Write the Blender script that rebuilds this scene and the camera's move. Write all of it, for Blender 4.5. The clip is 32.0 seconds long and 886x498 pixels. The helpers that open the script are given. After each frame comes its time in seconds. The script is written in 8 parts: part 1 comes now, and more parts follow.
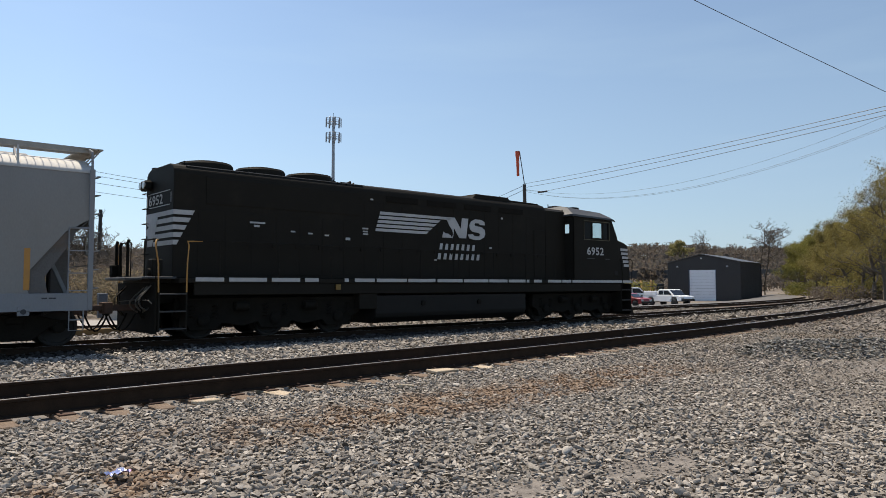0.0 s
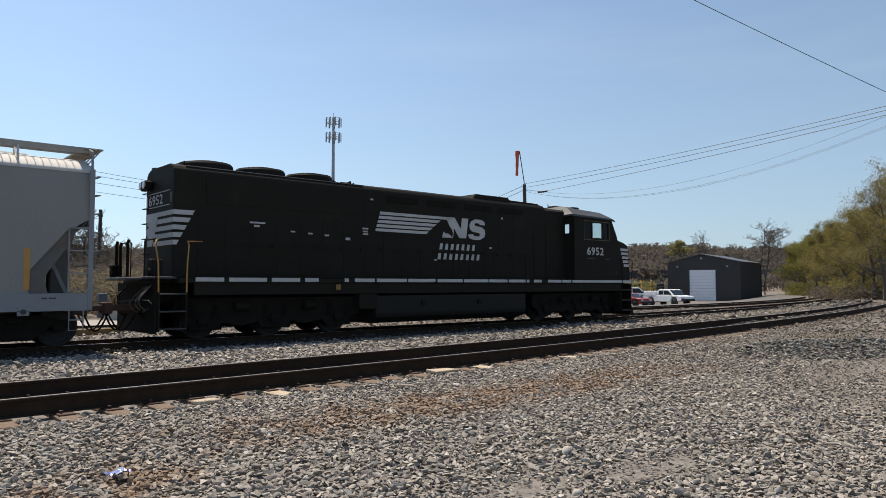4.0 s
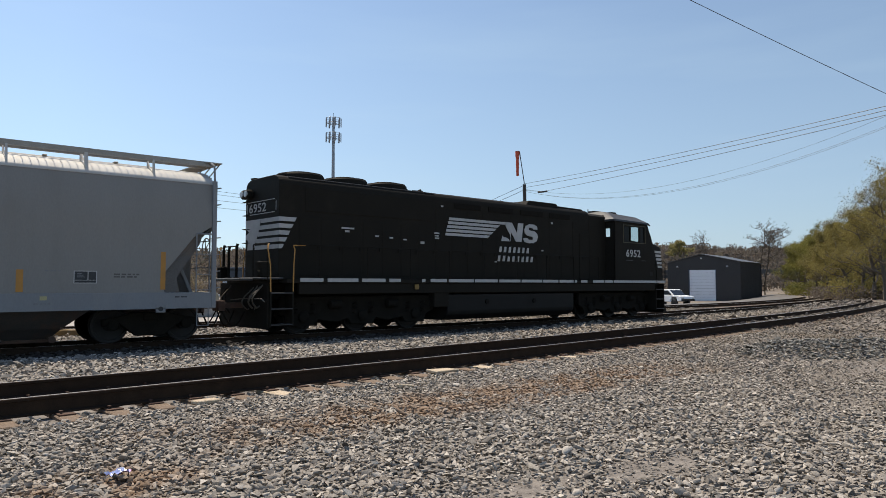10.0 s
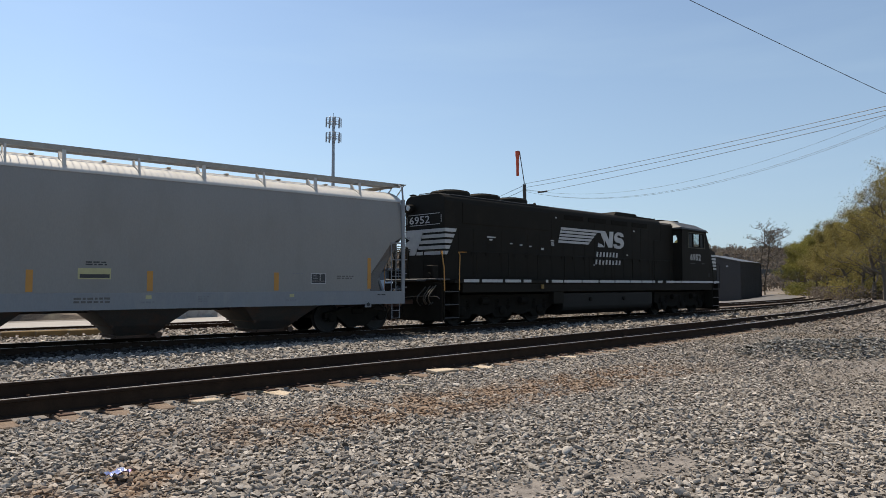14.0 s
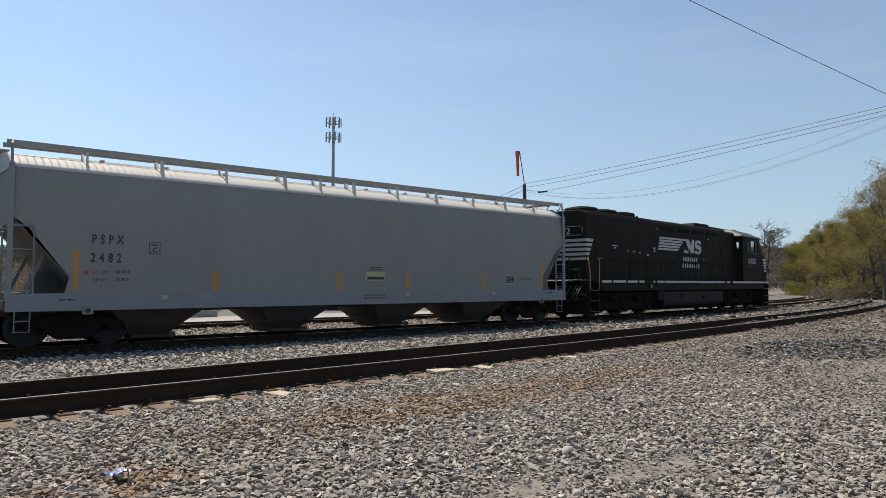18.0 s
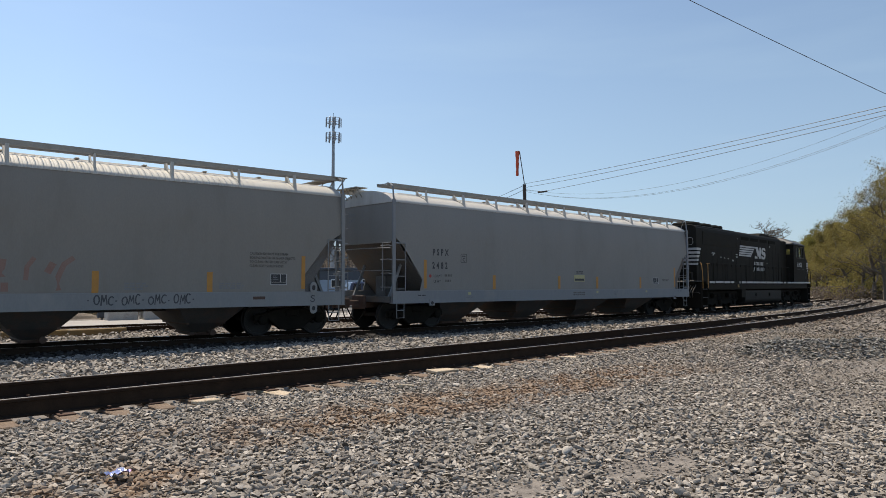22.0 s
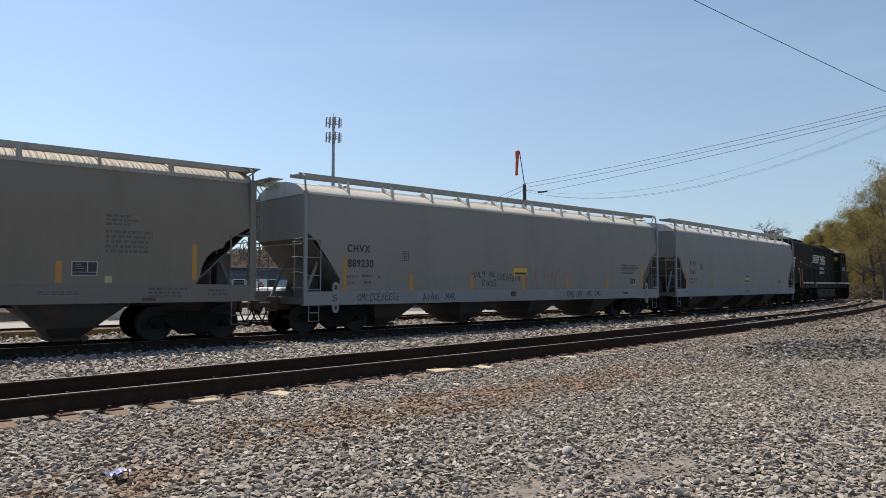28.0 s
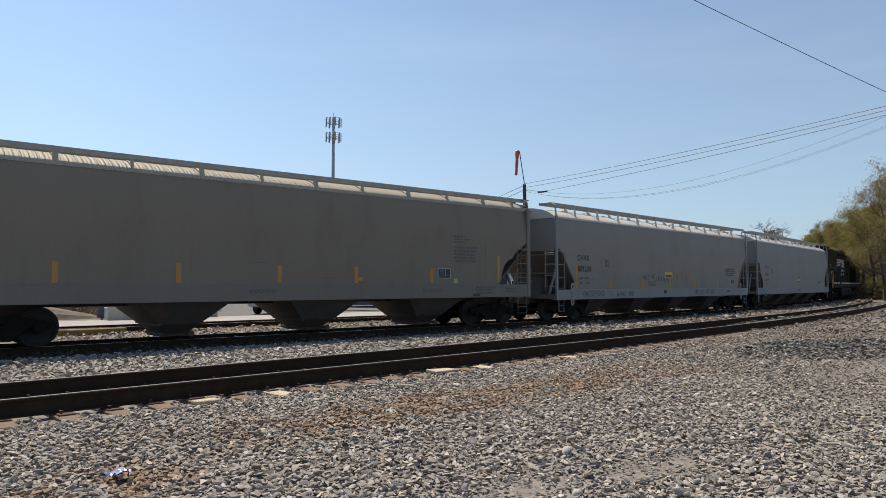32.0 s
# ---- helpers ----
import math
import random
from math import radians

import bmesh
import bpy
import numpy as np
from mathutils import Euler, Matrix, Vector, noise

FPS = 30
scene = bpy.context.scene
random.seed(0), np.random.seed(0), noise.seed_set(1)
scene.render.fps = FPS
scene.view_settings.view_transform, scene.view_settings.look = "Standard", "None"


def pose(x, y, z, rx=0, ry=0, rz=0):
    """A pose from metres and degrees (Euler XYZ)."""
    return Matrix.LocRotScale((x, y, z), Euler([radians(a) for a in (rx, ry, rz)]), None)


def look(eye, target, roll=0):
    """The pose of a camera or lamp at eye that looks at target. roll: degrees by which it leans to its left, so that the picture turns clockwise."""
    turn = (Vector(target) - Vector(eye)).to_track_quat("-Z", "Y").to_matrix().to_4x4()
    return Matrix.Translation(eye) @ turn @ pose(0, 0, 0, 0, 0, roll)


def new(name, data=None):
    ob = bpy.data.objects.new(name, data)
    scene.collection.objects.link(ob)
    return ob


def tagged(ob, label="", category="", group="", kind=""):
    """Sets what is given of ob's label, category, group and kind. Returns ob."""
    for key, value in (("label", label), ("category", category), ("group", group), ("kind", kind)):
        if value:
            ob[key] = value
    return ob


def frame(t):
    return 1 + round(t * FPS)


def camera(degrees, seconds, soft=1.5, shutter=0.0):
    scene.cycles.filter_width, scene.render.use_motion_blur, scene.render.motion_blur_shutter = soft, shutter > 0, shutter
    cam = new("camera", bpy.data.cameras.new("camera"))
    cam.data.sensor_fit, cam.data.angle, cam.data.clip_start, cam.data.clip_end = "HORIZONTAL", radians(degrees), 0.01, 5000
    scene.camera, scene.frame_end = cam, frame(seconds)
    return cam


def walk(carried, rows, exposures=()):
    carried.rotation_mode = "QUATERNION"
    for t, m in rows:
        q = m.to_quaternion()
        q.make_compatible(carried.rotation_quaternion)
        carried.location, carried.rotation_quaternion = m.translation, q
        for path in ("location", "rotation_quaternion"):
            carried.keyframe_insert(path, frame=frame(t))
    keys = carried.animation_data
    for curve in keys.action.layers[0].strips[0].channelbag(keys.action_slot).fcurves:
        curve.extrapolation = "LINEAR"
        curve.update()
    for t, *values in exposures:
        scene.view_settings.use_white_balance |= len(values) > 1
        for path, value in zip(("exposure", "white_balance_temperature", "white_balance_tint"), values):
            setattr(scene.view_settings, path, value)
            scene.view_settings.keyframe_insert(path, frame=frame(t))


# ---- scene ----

# ---- camera, still on its stand ----
cam = camera(65.03, 32.0, 0.7)
EYE = (0.0, 0.0, 1.5)
AIM = math.radians(49.83)
TILT = math.radians(2.93)
TARGET = (10 * math.cos(AIM) * math.cos(TILT), 10 * math.sin(AIM) * math.cos(TILT), 1.5 + 10 * math.sin(TILT))
walk(cam, [(0.0, look(EYE, TARGET)), (32.0, look(EYE, TARGET))], [(0.0, 0.22, 7300, 10), (32.0, 0.22, 7300, 10)])

# ---- world, sun, exposure ----
SUN_EL, SUN_ROT = math.radians(64.8), math.radians(2.0)
world = bpy.data.worlds.new("world")
scene.world = world
world.use_nodes = True
wn, wl = world.node_tree.nodes, world.node_tree.links
sky = wn.new("ShaderNodeTexSky")
sky.sky_type = "NISHITA"
sky.sun_disc = False
sky.sun_elevation, sky.sun_rotation = SUN_EL, SUN_ROT
sky.air_density, sky.dust_density, sky.ozone_density = 1.0, 0.6, 7.0
wn["Background"].inputs["Strength"].default_value = 0.132
# thin high cloud low over the horizon
wtc, wmp, wnz, wmr, wsp, wlo, wmul, wmx = (wn.new("ShaderNode" + k) for k in ("TexCoord", "Mapping", "TexNoise", "MapRange", "SeparateXYZ", "MapRange", "Math", "Mix"))
wmp.inputs["Scale"].default_value = (1.2, 1.2, 9.0)
wnz.inputs["Scale"].default_value, wnz.inputs["Detail"].default_value = 2.2, 7
wl.new(wtc.outputs["Generated"], wmp.inputs["Vector"])
wl.new(wmp.outputs["Vector"], wnz.inputs["Vector"])
wmr.inputs["From Min"].default_value, wmr.inputs["From Max"].default_value, wmr.inputs["To Max"].default_value = 0.5, 0.8, 0.30
wl.new(wnz.outputs["Fac"], wmr.inputs["Value"])
wl.new(wtc.outputs["Generated"], wsp.inputs["Vector"])
wlo.inputs["From Min"].default_value, wlo.inputs["From Max"].default_value, wlo.inputs["To Min"].default_value, wlo.inputs["To Max"].default_value = 0.03, 0.62, 1.0, 0.0
wl.new(wsp.outputs["Z"], wlo.inputs["Value"])
wmul.operation = "MULTIPLY"
wadd = wn.new("ShaderNodeMath")
wadd.operation = "ADD"
wadd.inputs[1].default_value = 0.62
wl.new(wmr.outputs["Result"], wadd.inputs[0])
wl.new(wadd.outputs[0], wmul.inputs[0])
wl.new(wlo.outputs["Result"], wmul.inputs[1])
wmx.data_type = "RGBA"
wmx.inputs["B"].default_value = (3.25, 4.75, 6.6, 1)
wl.new(wmul.outputs[0], wmx.inputs["Factor"])
wl.new(sky.outputs["Color"], wmx.inputs["A"])
# the sky pales towards the sun's side
wdot, wside, wtone = (wn.new("ShaderNode" + k) for k in ("VectorMath", "MapRange", "Mix"))
wdot.operation = "DOT_PRODUCT"
wl.new(wtc.outputs["Generated"], wdot.inputs[0])
wdot.inputs[1].default_value = (-1.0, 0.0, 0.0)
wside.inputs["From Min"].default_value, wside.inputs["From Max"].default_value, wside.inputs["To Min"].default_value, wside.inputs["To Max"].default_value = -0.95, -0.18, 0.83, 1.13
wl.new(wdot.outputs["Value"], wside.inputs["Value"])
wtone.data_type, wtone.blend_type = "RGBA", "MULTIPLY"
wtone.inputs["Factor"].default_value = 1.0
wl.new(wmx.outputs["Result"], wtone.inputs["A"])
wl.new(wside.outputs["Result"], wtone.inputs["B"])
wl.new(wtone.outputs["Result"], wn["Background"].inputs["Color"])
sun_data = bpy.data.lights.new("sun", "SUN")
sun_data.energy, sun_data.angle, sun_data.color = 5.0, radians(0.53), (1.0, 0.95, 0.88)
sun = new("sun", sun_data)
sun_way = Vector((math.sin(SUN_ROT) * math.cos(SUN_EL), math.cos(SUN_ROT) * math.cos(SUN_EL), math.sin(SUN_EL)))
sun.matrix_world = look(sun_way * 60, (0, 0, 0))


# ---- mesh helpers ----
def part(name, bm, material, parent=None, label="", sharp=None, kind=""):
    """Links a bmesh as one mesh object under a thing or part."""
    me = bpy.data.meshes.new(name)
    bm.to_mesh(me)
    bm.free()
    me.materials.append(material)
    if sharp is not None:
        me.polygons.foreach_set("use_smooth", [True] * len(me.polygons))
        me.set_sharp_from_angle(angle=radians(sharp))
    ob = new(name, me)
    ob.parent = parent
    if label or kind:
        tagged(ob, label, kind=kind)
    return ob


def share(name, ob, parent, m):
    """Another part on the mesh of ob, at the pose m."""
    o = new(name, ob.data)
    o.parent = parent
    o.matrix_basis = m
    return o


def thing(name, label, category, m=None, group="", kind=""):
    ob = new(name)
    ob.empty_display_size = 0.3
    if m is not None:
        ob.matrix_basis = m
    return tagged(ob, label, category, group, kind)


def box(bm, x0, x1, y0, y1, z0, z1, bevel=0.0, m=None):
    mm = Matrix.LocRotScale(((x0 + x1) / 2, (y0 + y1) / 2, (z0 + z1) / 2), None, (abs(x1 - x0), abs(y1 - y0), abs(z1 - z0)))
    if m is not None:
        mm = m @ mm
    g = bmesh.ops.create_cube(bm, size=1.0, matrix=mm)
    if bevel > 0:
        es = list({e for v in g["verts"] for e in v.link_edges})
        bmesh.ops.bevel(bm, geom=es, offset=bevel, segments=1, affect="EDGES", clamp_overlap=True)
    return bm


def boxm(*a, **k):
    return box(bmesh.new(), *a, **k)


def prism(bm, poly, axis, a, b, bevel=0.0):
    """A polygon pushed along an axis from a to b. axis 'y': poly is (x, z); 'x': (y, z); 'z': (x, y)."""
    def pt(p, t):
        return {"x": (t, p[0], p[1]), "y": (p[0], t, p[1]), "z": (p[0], p[1], t)}[axis]
    v0 = [bm.verts.new(pt(p, a)) for p in poly]
    v1 = [bm.verts.new(pt(p, b)) for p in poly]
    n = len(poly)
    fs = [bm.faces.new(v0), bm.faces.new(list(reversed(v1)))]
    for i in range(n):
        fs.append(bm.faces.new((v0[i], v1[i], v1[(i + 1) % n], v0[(i + 1) % n])))
    bmesh.ops.recalc_face_normals(bm, faces=fs)
    if bevel > 0:
        es = list({e for f in fs for e in f.edges})
        bmesh.ops.bevel(bm, geom=es, offset=bevel, segments=1, affect="EDGES", clamp_overlap=True)
    return bm


def tube(bm, pts, r, n=6, r1=None, caps=True):
    """A round bar along a line of points, with tapering radius."""
    pts = [Vector(p) for p in pts]
    rings = []
    for i, p in enumerate(pts):
        d = (pts[min(i + 1, len(pts) - 1)] - pts[max(i - 1, 0)]).normalized()
        u = d.cross(Vector((0, 0, 1)))
        if u.length < 1e-3:
            u = d.cross(Vector((0, 1, 0)))
        u.normalize()
        w = d.cross(u)
        rr = r if r1 is None else r + (r1 - r) * i / (len(pts) - 1)
        rings.append([bm.verts.new(p + rr * (math.cos(k * 2 * math.pi / n) * u + math.sin(k * 2 * math.pi / n) * w)) for k in range(n)])
    for a, b in zip(rings, rings[1:]):
        for k in range(n):
            bm.faces.new((a[k], b[k], b[(k + 1) % n], a[(k + 1) % n]))
    if caps:
        bm.faces.new(rings[0])
        bm.faces.new(list(reversed(rings[-1])))
    return bm


def lathe(bm, prof, axis="y", n=24, c=(0, 0, 0)):
    """Turns a profile of (along, radius) round an axis through c."""
    rings = []
    for t, r in prof:
        ring = []
        for k in range(n):
            a = 2 * math.pi * k / n
            p, q = r * math.cos(a), r * math.sin(a)
            v = {"y": (p, t, q), "z": (p, q, t), "x": (t, p, q)}[axis]
            ring.append(bm.verts.new((v[0] + c[0], v[1] + c[1], v[2] + c[2])))
        rings.append(ring)
    fs = []
    for a, b in zip(rings, rings[1:]):
        for k in range(n):
            fs.append(bm.faces.new((a[k], b[k], b[(k + 1) % n], a[(k + 1) % n])))
    fs.append(bm.faces.new(rings[0]))
    fs.append(bm.faces.new(list(reversed(rings[-1]))))
    bmesh.ops.recalc_face_normals(bm, faces=fs)
    return bm


def quads(name, verts, faces, material, parent=None, smooth=False):
    me = bpy.data.meshes.new(name)
    me.from_pydata(verts, [], faces)
    me.materials.append(material)
    if smooth:
        me.polygons.foreach_set("use_smooth", [True] * len(me.polygons))
    ob = new(name, me)
    ob.parent = parent
    return ob


def lettering(text, size, material, parent, m, label="", align="LEFT", name="lettering", space=1.0, sx=1.0, bold=0.0):
    cu = bpy.data.curves.new(name, "FONT")
    cu.body, cu.size, cu.align_x, cu.extrude, cu.space_character, cu.offset = text, size, align, 0.002, space, bold
    cu.resolution_u = 3
    tmp = new("tmp", cu)
    me = bpy.data.meshes.new_from_object(tmp.evaluated_get(bpy.context.evaluated_depsgraph_get()))
    bpy.data.objects.remove(tmp)
    bpy.data.curves.remove(cu)
    me.materials.clear()
    me.materials.append(material)
    me.transform(Matrix.Diagonal((sx, 1, 1, 1)))
    ob = new(name, me)
    ob.parent = parent
    ob.matrix_basis = m
    return tagged(ob, label)


# ---- material helper ----
def mat(name, c1, c2=None, rough=0.7, metal=0.0, scale=8.0, fine=60.0, bump=0.15, bump_dist=0.01, spread=0.35, coord="Object", stretch=(1, 1, 1), dirt=None, dirt_scale=1.2, dirt_at=0.58, spec=0.5):
    m = bpy.data.materials.new(name)
    m.use_nodes = True
    n, l = m.node_tree.nodes, m.node_tree.links
    b = n["Principled BSDF"]
    b.inputs["Roughness"].default_value, b.inputs["Metallic"].default_value = rough, metal
    b.inputs["Specular IOR Level"].default_value = spec
    c2 = c2 or tuple(v * 0.75 for v in c1)
    tc, mp = n.new("ShaderNodeTexCoord"), n.new("ShaderNodeMapping")
    mp.inputs["Scale"].default_value = stretch
    l.new(tc.outputs[coord], mp.inputs["Vector"])
    n1, n2 = n.new("ShaderNodeTexNoise"), n.new("ShaderNodeTexNoise")
    n1.inputs["Scale"].default_value, n1.inputs["Detail"].default_value = scale, 4
    n2.inputs["Scale"].default_value, n2.inputs["Detail"].default_value = fine, 3
    l.new(mp.outputs["Vector"], n1.inputs["Vector"])
    l.new(mp.outputs["Vector"], n2.inputs["Vector"])
    add = n.new("ShaderNodeMath")
    add.operation = "ADD"
    l.new(n1.outputs["Fac"], add.inputs[0])
    l.new(n2.outputs["Fac"], add.inputs[1])
    ramp = n.new("ShaderNodeMapRange")
    ramp.inputs["From Min"].default_value, ramp.inputs["From Max"].default_value = 1 - spread, 1 + spread
    l.new(add.outputs[0], ramp.inputs["Value"])
    mix = n.new("ShaderNodeMix")
    mix.data_type = "RGBA"
    mix.inputs["A"].default_value, mix.inputs["B"].default_value = (*c1, 1), (*c2, 1)
    l.new(ramp.outputs["Result"], mix.inputs["Factor"])
    col = mix.outputs["Result"]
    if dirt:
        n3 = n.new("ShaderNodeTexNoise")
        n3.inputs["Scale"].default_value, n3.inputs["Detail"].default_value, n3.inputs["Roughness"].default_value = dirt_scale, 6, 0.65
        l.new(mp.outputs["Vector"], n3.inputs["Vector"])
        r3 = n.new("ShaderNodeMapRange")
        r3.inputs["From Min"].default_value, r3.inputs["From Max"].default_value = dirt_at, dirt_at + 0.18
        l.new(n3.outputs["Fac"], r3.inputs["Value"])
        mx = n.new("ShaderNodeMix")
        mx.data_type = "RGBA"
        mx.inputs["B"].default_value = (*dirt, 1)
        l.new(r3.outputs["Result"], mx.inputs["Factor"])
        l.new(col, mx.inputs["A"])
        col = mx.outputs["Result"]
    l.new(col, b.inputs["Base Color"])
    if bump > 0:
        bp = n.new("ShaderNodeBump")
        bp.inputs["Strength"].default_value, bp.inputs["Distance"].default_value = bump, bump_dist
        l.new(add.outputs[0], bp.inputs["Height"])
        l.new(bp.outputs["Normal"], b.inputs["Normal"])
    return m


def island_mat(name, cols, rough=0.9, stain=None):
    """Stones: each one a tone of its own; a stain of rust lies over some of the ground."""
    m = bpy.data.materials.new(name)
    m.use_nodes = True
    n, l = m.node_tree.nodes, m.node_tree.links
    b = n["Principled BSDF"]
    b.inputs["Roughness"].default_value, b.inputs["Specular IOR Level"].default_value = rough, 0.25
    g = n.new("ShaderNodeNewGeometry")
    r = n.new("ShaderNodeValToRGB")
    r.color_ramp.interpolation = "LINEAR"
    els = r.color_ramp.elements
    els[0].color, els[1].color = (*cols[0], 1), (*cols[-1], 1)
    for i, c in enumerate(cols[1:-1]):
        e = els.new((i + 1) / (len(cols) - 1))
        e.color = (*c, 1)
    l.new(g.outputs["Random Per Island"], r.inputs["Fac"])
    col = r.outputs["Color"]
    nz = n.new("ShaderNodeTexNoise")
    nz.inputs["Scale"].default_value, nz.inputs["Detail"].default_value = 90, 4
    l.new(g.outputs["Position"], nz.inputs["Vector"])
    mx = n.new("ShaderNodeMix")
    mx.data_type, mx.blend_type = "RGBA", "MULTIPLY"
    mx.inputs["Factor"].default_value = 0.5
    l.new(col, mx.inputs["A"])
    rr = n.new("ShaderNodeMapRange")
    rr.inputs["From Min"].default_value, rr.inputs["From Max"].default_value = 0.3, 0.7
    rr.inputs["To Min"].default_value, rr.inputs["To Max"].default_value = 0.55, 1.3
    l.new(nz.outputs["Fac"], rr.inputs["Value"])
    l.new(rr.outputs["Result"], mx.inputs["B"])
    col = mx.outputs["Result"]
    if stain:
        col = rust_stain(n, l, g.outputs["Position"], col, stain)
    l.new(col, b.inputs["Base Color"])
    bp = n.new("ShaderNodeBump")
    bp.inputs["Strength"].default_value, bp.inputs["Distance"].default_value = 0.5, 0.006
    l.new(nz.outputs["Fac"], bp.inputs["Height"])
    l.new(bp.outputs["Normal"], b.inputs["Normal"])
    return m


def rust_stain(n, l, position, col, tint):
    """Rusty ground along a strip beside the track and in one spot, broken by noise."""
    sp = n.new("ShaderNodeSeparateXYZ")
    l.new(position, sp.inputs["Vector"])

    def math_(op, a, b=None, c=None):
        k = n.new("ShaderNodeMath")
        k.operation = op
        for i, v in enumerate((a, b, c)):
            if v is None:
                continue
            if isinstance(v, (int, float)):
                k.inputs[i].default_value = v
            else:
                l.new(v, k.inputs[i])
        return k.outputs[0]
    # strip: half width 0.7 m round the line y = 6.55 + 0.02 x, from x = 3 to x = 12
    off = math_("ABSOLUTE", math_("SUBTRACT", math_("SUBTRACT", sp.outputs["Y"], math_("MULTIPLY", sp.outputs["X"], 0.03)), 6.55))
    strip = math_("SUBTRACT", 1.0, math_("DIVIDE", off, 0.9))
    along = math_("SUBTRACT", 1.0, math_("DIVIDE", math_("ABSOLUTE", math_("SUBTRACT", sp.outputs["X"], 7.0)), 5.5))
    strip = math_("MINIMUM", strip, along)
    dx, dy = math_("SUBTRACT", sp.outputs["X"], 1.5), math_("SUBTRACT", sp.outputs["Y"], 5.55)
    spot = math_("SUBTRACT", 1.0, math_("DIVIDE", math_("SQRT", math_("ADD", math_("MULTIPLY", dx, dx), math_("MULTIPLY", dy, dy))), 0.75))
    mask = math_("MAXIMUM", strip, spot)
    nz = n.new("ShaderNodeTexNoise")
    nz.inputs["Scale"].default_value, nz.inputs["Detail"].default_value = 2.6, 6
    l.new(position, nz.inputs["Vector"])
    val = math_("MULTIPLY", math_("MAXIMUM", mask, 0.0), math_("SUBTRACT", math_("MULTIPLY", nz.outputs["Fac"], 7.0), 2.7))
    val = math_("MINIMUM", math_("MAXIMUM", val, 0.0), 0.6)
    # brown dust lies thicker towards the curve
    wide = n.new("ShaderNodeTexNoise")
    wide.inputs["Scale"].default_value, wide.inputs["Detail"].default_value = 0.55, 4
    l.new(position, wide.inputs["Vector"])
    dust = math_("MINIMUM", math_("MAXIMUM", math_("DIVIDE", math_("SUBTRACT", sp.outputs["X"], 6.0), 16.0), 0.0), 1.0)
    dust = math_("MULTIPLY", dust, math_("MINIMUM", math_("MAXIMUM", math_("SUBTRACT", math_("MULTIPLY", wide.outputs["Fac"], 2.4), 0.65), 0.0), 0.85))
    dm = n.new("ShaderNodeMix")
    dm.data_type = "RGBA"
    l.new(dust, dm.inputs["Factor"])
    l.new(col, dm.inputs["A"])
    dm.inputs["B"].default_value = (0.150, 0.120, 0.088, 1)
    col = dm.outputs["Result"]
    mx = n.new("ShaderNodeMix")
    mx.data_type = "RGBA"
    l.new(val, mx.inputs["Factor"])
    l.new(col, mx.inputs["A"])
    mx.inputs["B"].default_value = (*tint, 1)
    return mx.outputs["Result"]


M = {}
M["dirt_stone"] = island_mat("brown_dusty_stone", [(0.072, 0.059, 0.047), (0.126, 0.106, 0.086), (0.17, 0.146, 0.121), (0.24, 0.212, 0.184)])
M["stone"] = island_mat("ballast_stone", [(0.085, 0.076, 0.066), (0.205, 0.182, 0.156), (0.236, 0.209, 0.179), (0.262, 0.233, 0.199), (0.305, 0.272, 0.232), (0.46, 0.415, 0.358)], stain=(0.20, 0.115, 0.058))
M["dark_stone"] = island_mat("dark_ballast_stone", [(0.05, 0.048, 0.043), (0.115, 0.110, 0.099), (0.165, 0.158, 0.143), (0.30, 0.29, 0.262)])
# Near-black tones: the train's shade put into the stone colour.
M["shade_stone"] = island_mat("shade_black_stone", [(0.018, 0.016, 0.014), (0.04, 0.035, 0.03), (0.065, 0.057, 0.049)])
M["rail_side"] = mat("rusty_rail_side", (0.042, 0.027, 0.018), (0.022, 0.015, 0.011), 0.95, 0.0, 6, 90, 0.4, 0.004, spec=0.08)
M["rail_head"] = mat("worn_rail_head", (0.42, 0.40, 0.38), (0.30, 0.27, 0.24), 0.38, 0.85, 5, 80, 0.1, 0.002, stretch=(0.3, 1, 1))
M["tie"] = mat("weathered_tie_wood", (0.23, 0.155, 0.10), (0.11, 0.078, 0.055), 0.9, 0, 6, 60, 0.8, 0.012, stretch=(6, 0.5, 4), dirt=(0.26, 0.20, 0.145))
M["tie_pale"] = mat("fresh_split_tie_wood", (0.55, 0.45, 0.33), (0.40, 0.31, 0.21), 0.9, 0, 6, 60, 0.8, 0.012, stretch=(6, 0.5, 4))
M["steel_rust"] = mat("rusty_steel", (0.10, 0.05, 0.03), (0.05, 0.03, 0.022), 0.8, 0.3, 9, 90, 0.4, 0.004)
M["black"] = mat("black_engine_paint", (0.0175, 0.0156, 0.0124), (0.0215, 0.0190, 0.0150), 0.6, 0, 1.5, 30, 0.05, 0.003, dirt=(0.026, 0.0225, 0.0175), dirt_scale=0.9, dirt_at=0.58, spec=0.04)
M["under"] = mat("grimy_black_running_gear", (0.0105, 0.0092, 0.0072), (0.0175, 0.0150, 0.0117), 0.9, 0, 5, 50, 0.4, 0.006, spec=0.08)
M["white"] = mat("white_marking_paint", (0.46, 0.45, 0.43), (0.34, 0.335, 0.32), 0.6, 0, 5, 60, 0.05, 0.002)
M["yellow"] = mat("amber_yellow_paint", (0.47, 0.21, 0.030), (0.36, 0.17, 0.036), 0.55, 0, 5, 60, 0.05, 0.002)
M["rail_yellow"] = mat("faded_orange_handrail_paint", (0.46, 0.225, 0.045), (0.34, 0.17, 0.045), 0.5, 0, 5, 60, 0.05, 0.002)

# ---- track lines ----
RAIL_T, RAIL_N = 0.045, 0.25      # rail heads of the train's track and of the near track


